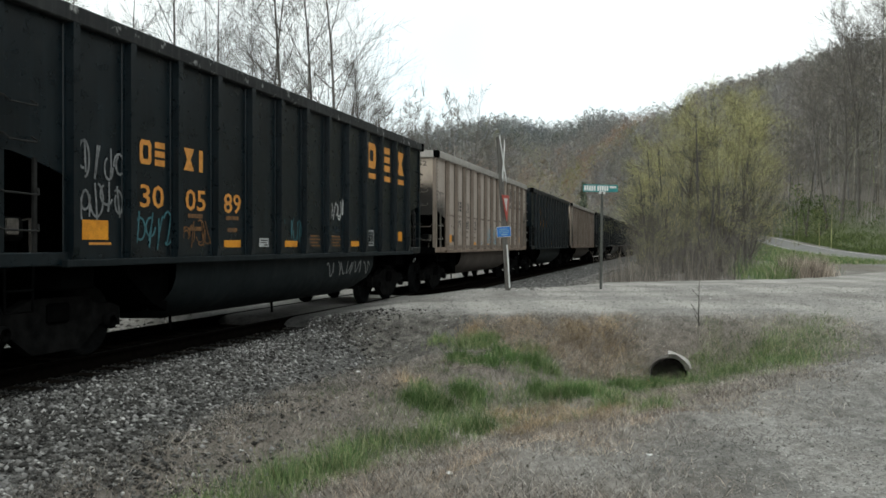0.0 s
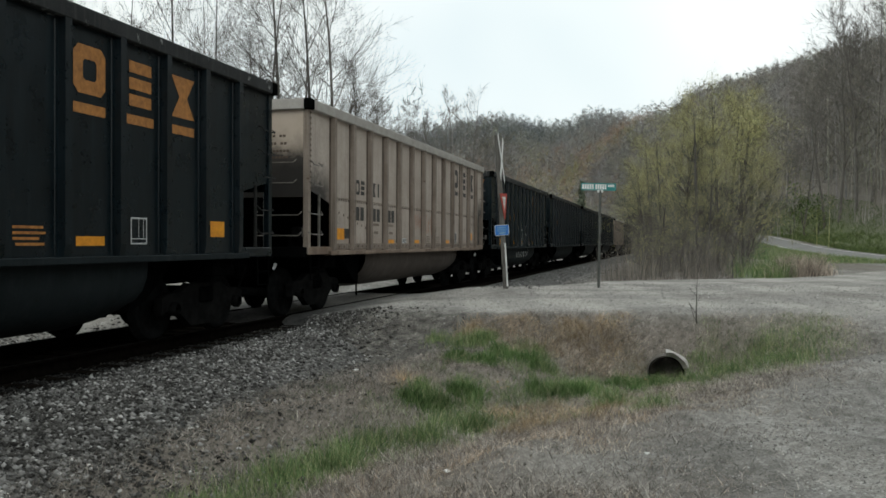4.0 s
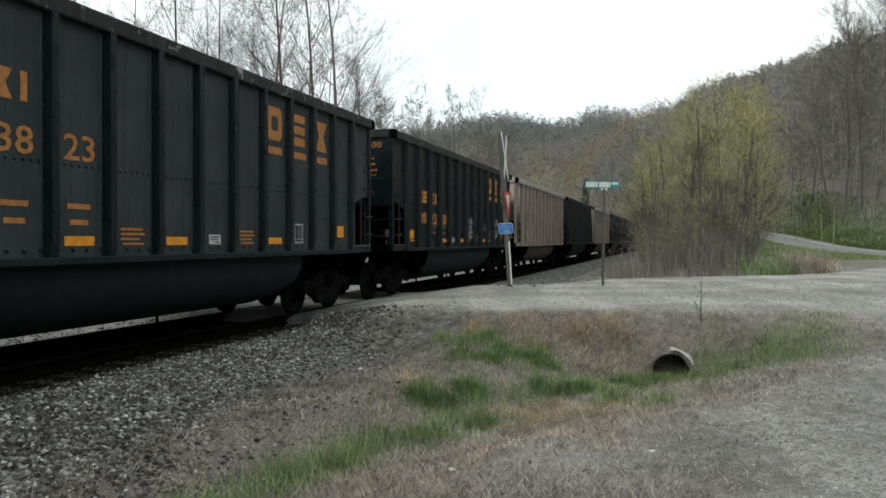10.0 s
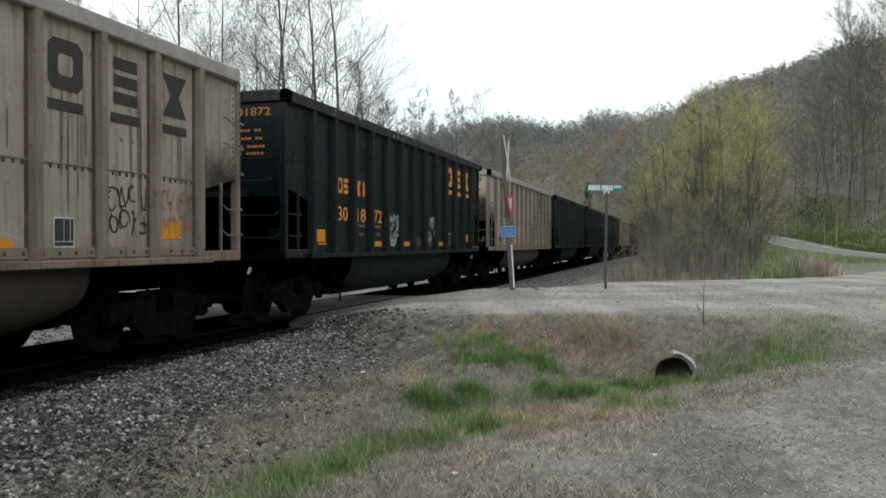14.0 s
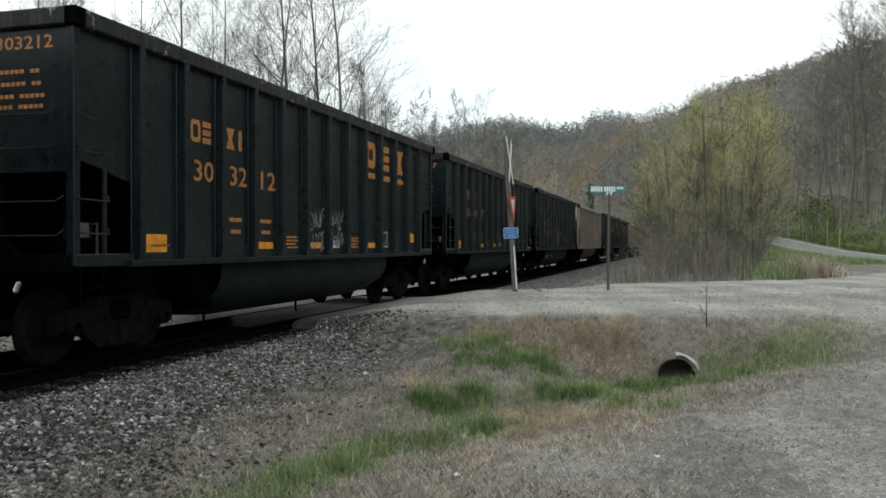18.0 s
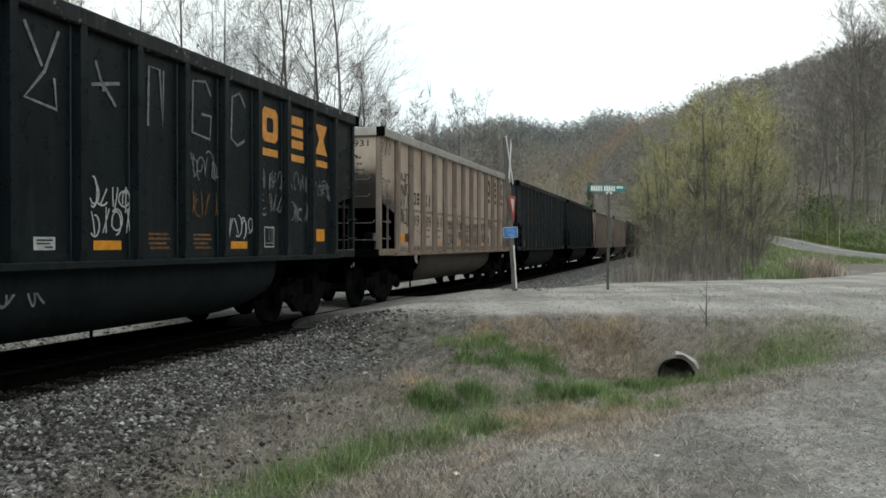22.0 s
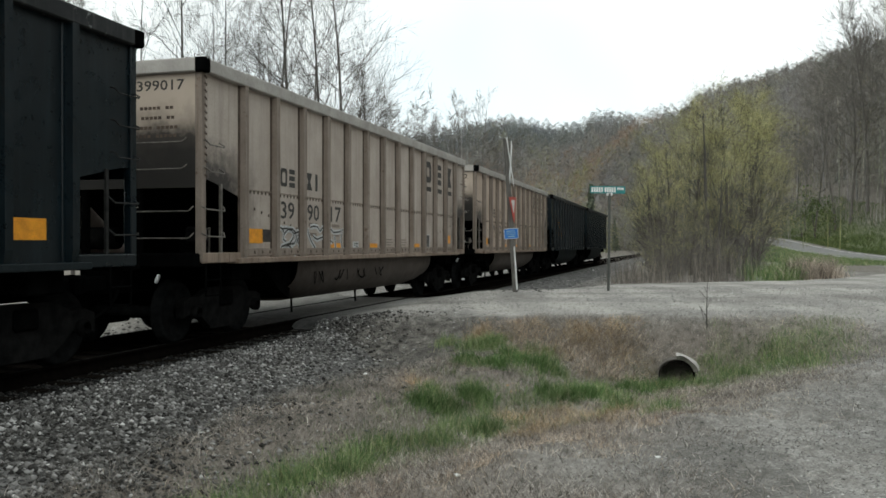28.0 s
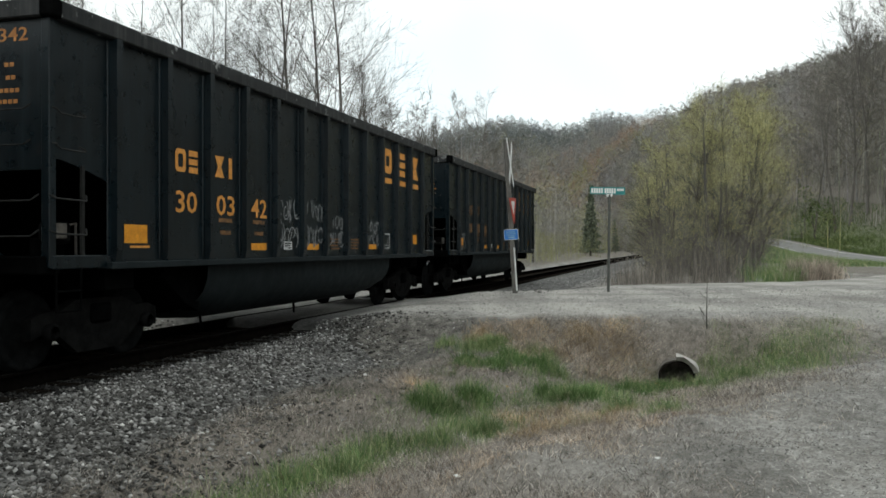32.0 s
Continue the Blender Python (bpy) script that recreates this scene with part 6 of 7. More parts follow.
def stones():
    rng = np.random.default_rng(5)
    # ballast shoulder on the camera side
    n = 84000
    s, u = rng.uniform(2.0, 15.2, n), 1.25 + 3.65 * rng.beta(1.15, 1.6, n)
    edge = np.interp(s, [2, 7, 8, 10.3, 13.4, 14.5], [4.1, 3.9, 3.65, 3.05, 2.6, 2.6])
    keep = rng.random(n) < np.interp(u - edge, [-1.4, -0.7, -0.1, 0.5, 1.2], [1.0, 0.7, 0.34, 0.12, 0.03]) * smooth(1.0, 1.4, u)
    s, u = s[keep], u[keep]
    x, y = -BESIDE * math.cos(PSI) + s * math.sin(PSI) + u * math.cos(PSI), BESIDE * math.sin(PSI) + s * math.cos(PSI) - u * math.sin(PSI)
    bedz = np.interp(u, *zip(*BED))
    z = np.maximum(ground_z(x, y), bedz)
    scatter_stones("ballast_stones", x, y, z + 0.008, rng.uniform(0.0, 1.0, len(x)) ** 2.6 * 0.037 + 0.006, M["stones"], "loose grey ballast stones on the track shoulder", rng)
    # stones round the ends of the ties, dark with coal and painted train shade
    n = 9000
    s, u = rng.uniform(2.0, 15.4, n), 0.80 + 0.75 * rng.beta(1.6, 1.8, n)
    x, y = from_su(s, u)
    scatter_stones("ballast_stones", x, y, np.interp(u, *zip(*BED)) + 0.010, rng.uniform(0.0, 1.0, n) ** 2.0 * 0.032 + 0.010, M["coal_stones"], "stones beside the ties, black with coal and painted shade", rng)
    # clods of soil on the dirt bank
    n = 26000
    s, u = rng.uniform(4, 15, n), rng.uniform(2.6, 7.5, n)
    x, y = from_su(s, u)
    d_, g_, st_, f_ = cover(x, y)
    keep = rng.random(n) < np.maximum(d_, 0.35 * st_) * (1 - g_) * (0.25 + 0.75 * fractal(x * 1.7, y * 1.7, 85)) * 0.8
    x, y = x[keep], y[keep]
    scatter_stones("soil_clods", x, y, ground_z(x, y) + 0.002, rng.random(len(x)) ** 2.5 * 0.019 + 0.005, M["clod"], "small clods and pebbles on the dirt bank", rng)
    # between and beyond the rails, and past the road
    n = 16000
    s, u = np.concatenate([rng.uniform(3, 15.5, n // 2), rng.uniform(22.4, 62, n // 2)]), np.concatenate([rng.uniform(-4.5, 1.6, n // 2), rng.uniform(-2.5, 4.6, n // 2)])
    k = np.abs(u) > 1.4
    s, u = s[k], u[k]
    a, hx = np.interp(s, TS, HEAD), np.interp(s, TS, TX)
    x, y = hx + u * np.cos(a), np.interp(s, TS, TY) - u * np.sin(a)
    z = np.maximum(ground_z(x, y), np.interp(u, *zip(*BED)))
    scatter_stones("ballast_stones", x, y, z, rng.uniform(0.018, 0.05, len(x)), M["stones"], "loose grey ballast stones along the track", rng)
    # gravel of the lot and the crossing
    n = 60000
    az, r = np.radians(rng.uniform(-8, 31, n)), 3.9 * (26 / 3.9) ** rng.random(n)
    x, y = r * np.sin(az), r * np.cos(az)
    s, u = su(x, y)
    d_, g_, st_, f_ = cover(x, y)
    keep = (d_ + g_ + st_ < 0.6 * rng.random(n)) & (u > 2.0 + rng.random(n))
    x, y, r = x[keep], y[keep], r[keep]
    z = ground_z(x, y)
    scatter_stones("gravel_stones", x, y, z + 0.001, rng.uniform(0.25, 1.0, len(x)) ** 3 * 0.013 * np.interp(r, [4, 26], [0.8, 2.2]), M["gravel"], "loose pale gravel on the lot and the crossing", rng)


stones()


# ---- grass and weeds ----


def blades(name, x, y, z, height, lean, width, mat, label, rng):
    """Tapered blades: a quad and a tip each, bent outwards."""
    n = len(x)
    a = rng.uniform(0, 2 * np.pi, n)
    dx, dy = np.cos(a), np.sin(a)
    b = rng.uniform(0, 2 * np.pi, n)
    lx, ly = np.cos(b) * lean * height, np.sin(b) * lean * height
    w = width
    P = np.empty((n, 5, 3))
    base = np.stack([x, y, z - 0.01], -1)
    side = np.stack([dx * w, dy * w, 0 * x], -1)
    rise = np.sqrt(np.clip(1 - lean ** 2 * 0.5, 0.03, 1))
    mid = base + np.stack([lx * 0.42, ly * 0.42, height * 0.62 * rise], -1)
    P[:, 0], P[:, 1], P[:, 2], P[:, 3] = base - side, base + side, mid + side * 0.75, mid - side * 0.75
    P[:, 4] = base + np.stack([lx, ly, height * rise], -1)
    o = 5 * np.arange(n)[:, None]
    F = np.concatenate([o + np.array([0, 1, 2]), o + np.array([0, 2, 3]), o + np.array([3, 2, 4])], 1).reshape(-1, 3)
    tagged(new(name, mesh_array(name, P.reshape(-1, 3), F, 3, mat)), label, "grass" if "grass" in name else "weeds", kind="stuff")


def tufts(name, spots, count, spread, low, high, lean, mat, label, rng, width=(0.0016, 0.0036)):
    """Clumps of blades round given places."""
    c = np.array(spots)
    X = np.repeat(c[:, 0], count) + rng.normal(0, spread, count * len(c))
    Y = np.repeat(c[:, 1], count) + rng.normal(0, spread, count * len(c))
    fade = np.exp(-((X - np.repeat(c[:, 0], count)) ** 2 + (Y - np.repeat(c[:, 1], count)) ** 2) / (3 * spread ** 2))
    size = np.repeat(rng.uniform(0.7, 1.25, len(c)), count)
    n = len(X)
    blades(name, X, Y, ground_z(X, Y), rng.uniform(low, high, n) * (0.4 + 0.6 * fade) * size, rng.uniform(*lean, n), rng.uniform(*width, n), mat, label, rng)


def grasses():
    rng = np.random.default_rng(9)
    n = 360000
    s = rng.uniform(5.0, 15.8, n)
    u = ditch_u(s) + rng.uniform(-3.2, 4.4, n)
    x, y = from_su(s, u)
    d, g, st, f = cover(x, y)
    k = rng.random(n) < 0.85 * g * (0.35 + 0.65 * smooth(0.3, 0.6, fractal(x * 2.2, y * 2.2, 71)))
    m = k.sum()
    tuft = fractal(x[k] * 1.6, y[k] * 1.6, 73)
    blades("grass_green", x[k], y[k], ground_z(x[k], y[k]), (0.04 + 0.26 * tuft ** 1.7) * rng.uniform(0.4, 1.3, m), rng.uniform(0.15, 1.0, m), rng.uniform(0.0014, 0.0034, m), M["grass"], "lush green spring grass in the ditch", rng)
    k = rng.random(n) < 0.62 * st * (1 - 0.7 * g) * (0.25 + 0.75 * smooth(0.36, 0.58, fractal(x * 1.5, y * 1.5, 77))) * (1 - 0.6 * (u < ditch_u(s)))
    m = k.sum()
    blades("grass_straw", x[k], y[k], ground_z(x[k], y[k]), (0.03 + 0.13 * fractal(x[k] * 2.4, y[k] * 2.4, 79) ** 2) * rng.uniform(0.4, 1.4, m), rng.uniform(0.35, 1.3, m), rng.uniform(0.0010, 0.0026, m), M["straw"], "matted dead straw on the ditch banks", rng)
    # flattened grey litter over the dirt between the stones and the ditch
    k = (rng.random(n) < np.maximum(0.8 * d, 0.45 * st) * (0.2 + 0.8 * smooth(0.38, 0.6, fractal(x * 1.2, y * 1.2, 81)))) & (u > 2.6)
    m = k.sum()
    blades("grass_litter", x[k], y[k], ground_z(x[k], y[k]) + 0.016, rng.uniform(0.03, 0.14, m), rng.uniform(0.7, 1.38, m), rng.uniform(0.0010, 0.0028, m), M["thatch"], "flattened grey-brown dead grass on the dirt", rng)
    n = 60000
    s2 = rng.uniform(5.0, 14.6, n)
    u2 = ditch_u(s2) + rng.uniform(1.8, 6.0, n)
    x2, y2 = from_su(s2, u2)
    k = rng.random(n) < 0.5 * smooth(0.40, 0.62, fractal(x2 * 0.9, y2 * 0.9, 87)) * (1 - smooth(3.0, 6.0, u2 - ditch_u(s2)))
    m = k.sum()
    blades("grass_thin_litter", x2[k], y2[k], ground_z(x2[k], y2[k]) + 0.008, rng.uniform(0.02, 0.09, m), rng.uniform(0.9, 1.38, m), rng.uniform(0.0010, 0.0024, m), M["thatch"], "thin dead grass scattered over the gravel", rng)
    # tufts that stand out
    spots = [(0.80, 14.15), (0.66, 14.05), (0.92, 14.2), (0.58, 13.1), (0.45, 13.2), (0.05, 14.3), (-0.12, 11.2), (0.0, 11.0), (0.38, 11.6), (1.65, 13.0), (1.5, 13.9), (1.2, 13.4), (1.85, 12.1), (2.05, 12.2), (1.7, 12.2), (2.3, 12.3), (2.9, 12.7), (3.15, 12.8), (3.5, 12.9), (3.9, 13.0), (4.3, 12.9), (4.7, 13.2), (5.2, 13.6), (4.5, 13.5), (-0.9, 8.6), (-0.65, 8.9), (-0.3, 9.4), (0.1, 9.9), (0.4, 10.3), (-1.3, 7.8), (-1.1, 8.1), (2.2, 10.6), (2.5, 9.4)]
    spots += [(a + rng.normal(0, 0.2), b + rng.normal(0, 0.2)) for a, b in spots]
    tufts("grass_tufts", spots, 330, 0.12, 0.08, 0.34, (0.15, 0.95), M["grass"], "tall tufts of green grass in the ditch", rng)
    spots = [(rng.uniform(0.6, 3.3), rng.uniform(14.2, 14.75)) for _ in range(18)] + [(2.6, 13.85), (2.2, 13.8), (2.9, 13.95), (-0.5, 11.6), (-0.38, 11.5), (-0.15, 11.7), (-0.4, 12.6), (0.2, 13.0)] + [(rng.uniform(-1.2, 2.9), rng.uniform(5.2, 11.0)) for _ in range(60)]
    spots = [(a, b) for a, b in spots if b > 11 or 0.45 < su(a, b)[1] - ditch_u(su(a, b)[0]) < 3.0]
    tufts("grass_dry", spots, 150, 0.17, 0.05, 0.17, (0.4, 1.25), M["dry_clump"], "pinkish dry clumps of grass on the banks", rng, (0.0011, 0.0024))
    spots = [(1.63, 12.1), (1.75, 11.75), (1.97, 11.8), (2.11, 11.9), (2.81, 12.8), (3.04, 12.75), (3.36, 12.95), (-0.24, 10.71), (-0.06, 10.74), (0.12, 10.99), (0.41, 13.43), (0.67, 13.07), (0.84, 13.03), (0.98, 13.5), (1.28, 13.14), (1.52, 12.92), (0.28, 11.45), (0.51, 11.45)]
    tufts("grass_lush", spots + [(a + rng.normal(0, 0.13), b + rng.normal(0, 0.13)) for a, b in spots], 260, 0.085, 0.10, 0.30, (0.2, 0.95), M["lush"], "dark lush clumps of grass in the ditch", rng, (0.002, 0.0045))
    spots = [(rng.uniform(1.1, 3.4), rng.uniform(13.7, 14.7)) for _ in range(46)] + [(rng.uniform(0.4, 1.2), rng.uniform(14.3, 14.7)) for _ in range(9)] + [(2.2, 13.3), (2.6, 13.4), (2.9, 13.5), (-0.46, 11.04), (-0.41, 11.43)] + [(rng.uniform(0.6, 2.3), rng.uniform(9.4, 11.0)) for _ in range(26)]
    tufts("grass_tawny", spots, 130, 0.13, 0.06, 0.22, (0.4, 1.25), M["tawny"], "tawny dry grass on the bank above the culvert", rng, (0.0013, 0.003))
    tufts("weeds_fallen_leaves", [(3.12, 13.35), (3.05, 13.4), (0.93, 12.02), (-0.41, 11.43)], 9, 0.07, 0.03, 0.07, (0.9, 1.35), M["fallen_leaf"], "a few rusty fallen leaves on the bank", rng, (0.015, 0.028))
    tufts("grass_strands", [(rng.uniform(1.2, 3.3), rng.uniform(13.3, 14.4)) for _ in range(34)], 90, 0.2, 0.15, 0.4, (0.8, 1.35), M["straw"], "long dead strands hanging down the bank", rng, (0.002, 0.004))
    # verge beyond the crossing and along the paved road
    n = 60000
    s = rng.uniform(24, 44, n)
    u = rng.uniform(5.0, 17, n)
    x, y = from_su(s, u)
    d, g, st, f = cover(x, y)
    clump = fractal(x * 0.9, y * 0.9, 95)
    k = rng.random(n) < g * smooth(0.3, 0.55, clump) * 0.8
    m = k.sum()
    blades("grass_verge", x[k], y[k], ground_z(x[k], y[k]), (0.12 + 2.2 * clump[k] ** 2.2) * rng.uniform(0.3, 1.2, m), rng.uniform(0.2, 0.9, m), rng.uniform(0.005, 0.012, m), M["grass"], "green weeds on the verge", rng)
    tufts("grass_verge_straw", [(rng.uniform(12.6, 14.0), rng.uniform(30.2, 31.6)) for _ in range(26)], 220, 0.28, 0.25, 1.1, (0.1, 0.8), M["straw"], "pale dead grass on the verge", rng, (0.004, 0.008))
    n = 16000
    y = rng.uniform(47, 90, n)
    x = road_x(y) - 2.2 - 6.0 * rng.random(n)
    blades("grass_near_verge", x, y, ground_z(x, y), rng.uniform(0.1, 0.4, n), rng.uniform(0.3, 1.1, n), rng.uniform(0.008, 0.016, n), M["grass"], "green grass on the near verge of the paved road", rng)
    n = 46000
    y = rng.uniform(45, 140, n)
    x = road_x(y) + 3.0 + 6.5 * rng.random(n) ** 1.2
    blades("grass_roadside", x, y, ground_z(x, y), rng.uniform(0.1, 0.45, n), rng.uniform(0.3, 1.1, n), rng.uniform(0.010, 0.022, n), M["bank_grass"], "green bank beside the paved road", rng)
    # grey stalks in front of the thicket
    n = 15000
    s, u = 28.0 + 9 * rng.random(n) ** 1.2, rng.uniform(5.4, 10.2, n)
    x, y = from_su(s, u)
    k = (rng.random(n) < smooth(0.40, 0.66, fractal(x * 0.8, y * 0.8, 91)) * 0.30 * smooth(0.0, 4.0, s - road_edge(u)))
    m = k.sum()
    blades("weeds_dead", x[k], y[k], ground_z(x[k], y[k]), 1.7 * rng.uniform(0.12, 1.0, m) ** 1.6, rng.uniform(0.03, 0.5, m), rng.uniform(0.003, 0.007, m), M["weed"], "grey dead stalks before the thicket", rng)


grasses()


# ---- trees ----


def grow(rng, height, spread, levels, start=0.25, droop=0.0, limbs=14, girth=0.012, thin=0.0035):
    """A tapered trunk, limbs and twigs. Returns rods (points, radii) by level, and the twig ends."""
    rods, tips = [[] for _ in range(levels + 1)], []

    def rod(p, d, length, r0, level, steps):
        pts, rad = [p], [r0]
        for i in range(steps):
            d = (d + Vector((rng.gauss(0, 0.07), rng.gauss(0, 0.07), rng.gauss(0.06 - droop * (level > 1), 0.06))) * (0.35 if level == 0 else 1.0)).normalized()
            p = p + d * (length / steps)
            pts.append(p)
            rad.append(max(thin, r0 * (1 - 0.85 * (i + 1) / steps)))
        rods[level].append((pts, rad))
        if level >= levels:
            tips.extend(pts[1:])
            return
        count = limbs if level == 0 else max(3, int(limbs * (0.55 if level == 1 else 0.4)))
        for k in range(count):
            f = (start + (1 - start) * (k + rng.random()) / count) if level == 0 else rng.uniform(0.2, 1.0)
            i = min(int(f * steps), steps - 1)
            q = pts[i].lerp(pts[i + 1], f * steps - i)
            a = rng.uniform(0, 2 * math.pi)
            tilt = rng.uniform(0.55, 1.0) if level == 0 else rng.uniform(0.35, 0.9)
            axis = d if level == 0 else (pts[i + 1] - pts[i]).normalized()
            o = axis.orthogonal().normalized()
            o = Matrix.Rotation(a, 3, axis) @ o
            nd = (axis * math.cos(tilt) + o * math.sin(tilt)).normalized()
            ln = length * spread * (1.12 - 0.75 * f) * rng.uniform(0.7, 1.2) if level == 0 else length * rng.uniform(0.35, 0.6)
            rod(q, nd, ln, max(0.005, rad[i] * (0.45 if level == 0 else 0.5)), level + 1, 5 if level == 0 else 3)

    rod(Vector((0, 0, -0.3)), Vector((rng.gauss(0, 0.03), rng.gauss(0, 0.03), 1)).normalized(), height, height * girth, 0, 10)
    return rods, tips


def rods_mesh(name, rods, mat, sides):
    V, F = [], []
    for pts, rad in rods:
        vs, fs = tube(pts, rad, sides)
        o = len(V)
        V += vs
        F += [tuple(o + i for i in f) for f in fs[:-2]]
    return mesh_of(name, V, F, mat)


def leaf_mesh(name, tips, rng, per, size, scatter, mat):
    n = len(tips) * per
    P = np.repeat(np.array([tuple(t) for t in tips]), per, 0) + rng.normal(0, scatter, (n, 3))
    d1 = rng.normal(0, 1, (n, 3))
    d2 = rng.normal(0, 1, (n, 3))
    d1 /= np.linalg.norm(d1, axis=1)[:, None]
    d2 -= d1 * (d1 * d2).sum(1)[:, None]
    d2 /= np.linalg.norm(d2, axis=1)[:, None]
    sz = size * rng.uniform(0.5, 1.4, (n, 1))
    V = np.stack([P - d1 * sz, P + d2 * sz * 0.55, P + d1 * sz, P - d2 * sz * 0.55], 1).reshape(-1, 3)
    return mesh_array(name, V, np.arange(4 * n), 4, mat)


def tree_kind(name, seed, height, spread, levels, limbs, mat, leaves=None, start=0.25, girth=0.012, label="", category="tree", thin=0.0035):
    """Builds one tree under an Empty and returns it."""
    rng = random.Random(seed)
    rods, tips = grow(rng, height, spread, levels, start, 0.0, limbs, girth, thin)
    thing = new(name)
    part("trunk", rods_mesh("trunk", rods[0], mat, 7), thing)
    part("crown", rods_mesh("crown", [r for lv in rods[1:] for r in lv], mat, 3), thing, None, "open crown of limbs and fine twigs")
    if leaves:
        leaf_mat, per, size, sc = leaves
        tips = [t for t in tips if lattice(int(t.x * 0.8 + 50), int(t.y * 0.8 + 50) * 31 + int(t.z * 0.9), seed) < 0.22 + 0.42 * t.z / height]
        part("foliage", leaf_mesh("foliage", tips, np.random.default_rng(seed), per, size, sc, leaf_mat), thing, None, "sparse crown of small young leaves")
    return tagged(thing, label, category)


def at_sight(px, dist):
    """A place in a given direction from the camera; the direction as an offset over the focal length."""
    return (px - 784) / FOCAL * dist, dist


def place(thing, spots, rng, base_h, group):
    """Copies of a tree at places, each turned and sized."""
    first = True
    for x, y, h in spots:
        k = h / base_h
        m = Matrix.Translation(standing(x, y)) @ pose(0, 0, 0, rng.uniform(-3, 3), rng.uniform(-3, 3), rng.uniform(0, 360))
        if first:
            ob, first = thing, False
            ob.matrix_basis = m
        else:
            ob = copy_thing(thing, m)
        ob.scale = (k, k, k)
        tagged(ob, group=group)


def trees():
    rng = random.Random(3)
    # bare trees behind the train
    spots = [(12, 31, 14), (62, 34, 15), (128, 37, 14), (182, 42, 15), (258, 46, 16), (330, 39, 16.5), (372, 52, 16), (412, 47, 16.5), (440, 58, 17), (480, 48, 18), (532, 43, 18.5), (556, 56, 18), (576, 45, 17.5),
             (604, 47, 19), (632, 62, 15), (652, 70, 17), (300, 60, 17), (215, 55, 16), (505, 66, 18), (455, 72, 18), (350, 75, 18), (395, 66, 17), (90, 48, 16), (150, 60, 17), (590, 74, 18), (545, 84, 18)]
    spots = [(*at_sight(px, d), h) for px, d, h in spots]
    kinds = [tree_kind("bare_tree", 40 + k, 17, (0.34, 0.42, 0.30, 0.38, 0.46)[k], 3, (17, 14, 20, 16, 13)[k], M["bark" if k % 2 else "bark_dark"], None, (0.22, 0.3, 0.2, 0.35, 0.15)[k], 0.0072,
                       "tall bare grey tree with fine twigs behind the track", thin=0.0045) for k in range(5)]
    for k, t in enumerate(kinds):
        place(t, spots[k::5], rng, 17, "bare trees behind the track")
    # slender trees further along the track
    spots = [(640, 78, 19), (658, 70, 15.5), (670, 72, 15), (684, 82, 16.5), (698, 84, 15.5), (706, 90, 15), (716, 86, 16.5), (728, 88, 16), (738, 94, 15.5), (748, 90, 16.5), (758, 92, 15), (768, 96, 17.5), (780, 94, 16), (792, 98, 15), (804, 92, 14), (815, 92, 18.6), (838, 96, 19.6), (826, 110, 18), (850, 104, 16), (862, 112, 17.5), (876, 112, 17), (888, 108, 18.5), (902, 120, 17), (918, 126, 16)]
    spots = [(*at_sight(px, d), h) for px, d, h in spots]
    kinds = [tree_kind("slender_tree", 45 + k, 15, (0.26, 0.34, 0.22)[k], 3, (15, 13, 17)[k], M["bark"], None, (0.3, 0.22, 0.4)[k], 0.0075, "slender bare tree beside the track", thin=0.010) for k in range(3)]
    for k, t in enumerate(kinds):
        place(t, spots[k::3], rng, 16.4, "slender trees along the track")
    # tall bare trees at the foot of the hillside
    spots = [(1408, 118, 12), (1440, 102, 15), (1462, 116, 15), (1478, 96, 17), (1503, 93, 20), (1520, 112, 19), (1534, 90, 21.5), (1549, 118, 20), (1562, 88, 22), (1592, 92, 22), (1612, 84, 21), (1424, 108, 11)]
    spots = [(*at_sight(px, d), h) for px, d, h in spots]
    kinds = [tree_kind("bare_tree", 50 + k, 18, (0.40, 0.46)[k], 3, (18, 15)[k], M["bark"], None, (0.25, 0.35)[k], 0.0085, "tall bare grey tree above the paved road", thin=0.009) for k in range(2)]
    for k, t in enumerate(kinds):
        place(t, spots[k::2], rng, 18, "bare trees above the paved road")
    # the yellow-green thicket between track and road
    spots = [(1160, 43, 5.4), (1192, 45, 7.2), (1222, 41, 7.2), (1256, 38.5, 7.8), (1288, 40, 8.2), (1316, 42, 8.0), (1340, 46, 7.0), (1236, 46, 8.0), (1300, 47, 9.2), (1172, 52, 7.6), (1150, 60, 7.2), (1160, 70, 9.0), (1205, 58, 9.6), (1262, 58, 11.0), (1330, 60, 11.5), (1276, 36, 5.2), (1332, 37, 5.0), (1142, 78, 8.0), (1185, 36, 4.0)]
    spots = [(*at_sight(px, d), h) for px, d, h in spots]
    kinds = [tree_kind("budding_tree", 60 + k, 8.5, (0.40, 0.46, 0.36)[k], 3, (16, 14, 18)[k], M["bark_dark"], (M["bud"], 9, 0.020, 0.19), 0.06, 0.014,
                       "young tree in yellow-green bud between track and road") for k in range(3)]
    for k, t in enumerate(kinds):
        place(t, spots[k::3], rng, 8.5, "budding trees of the thicket")
    # leafless brush in the thicket and along the track
    kinds = [tree_kind("brush", 80 + k, 2.6, 0.7, 2, 13, M["bark"], (M["weed"] if k == 1 else M["bud"], 3, 0.017, 0.10) if k else None, 0.03, 0.009, "tangled leafless grey brush", "shrub") for k in range(4)]
    spots = []
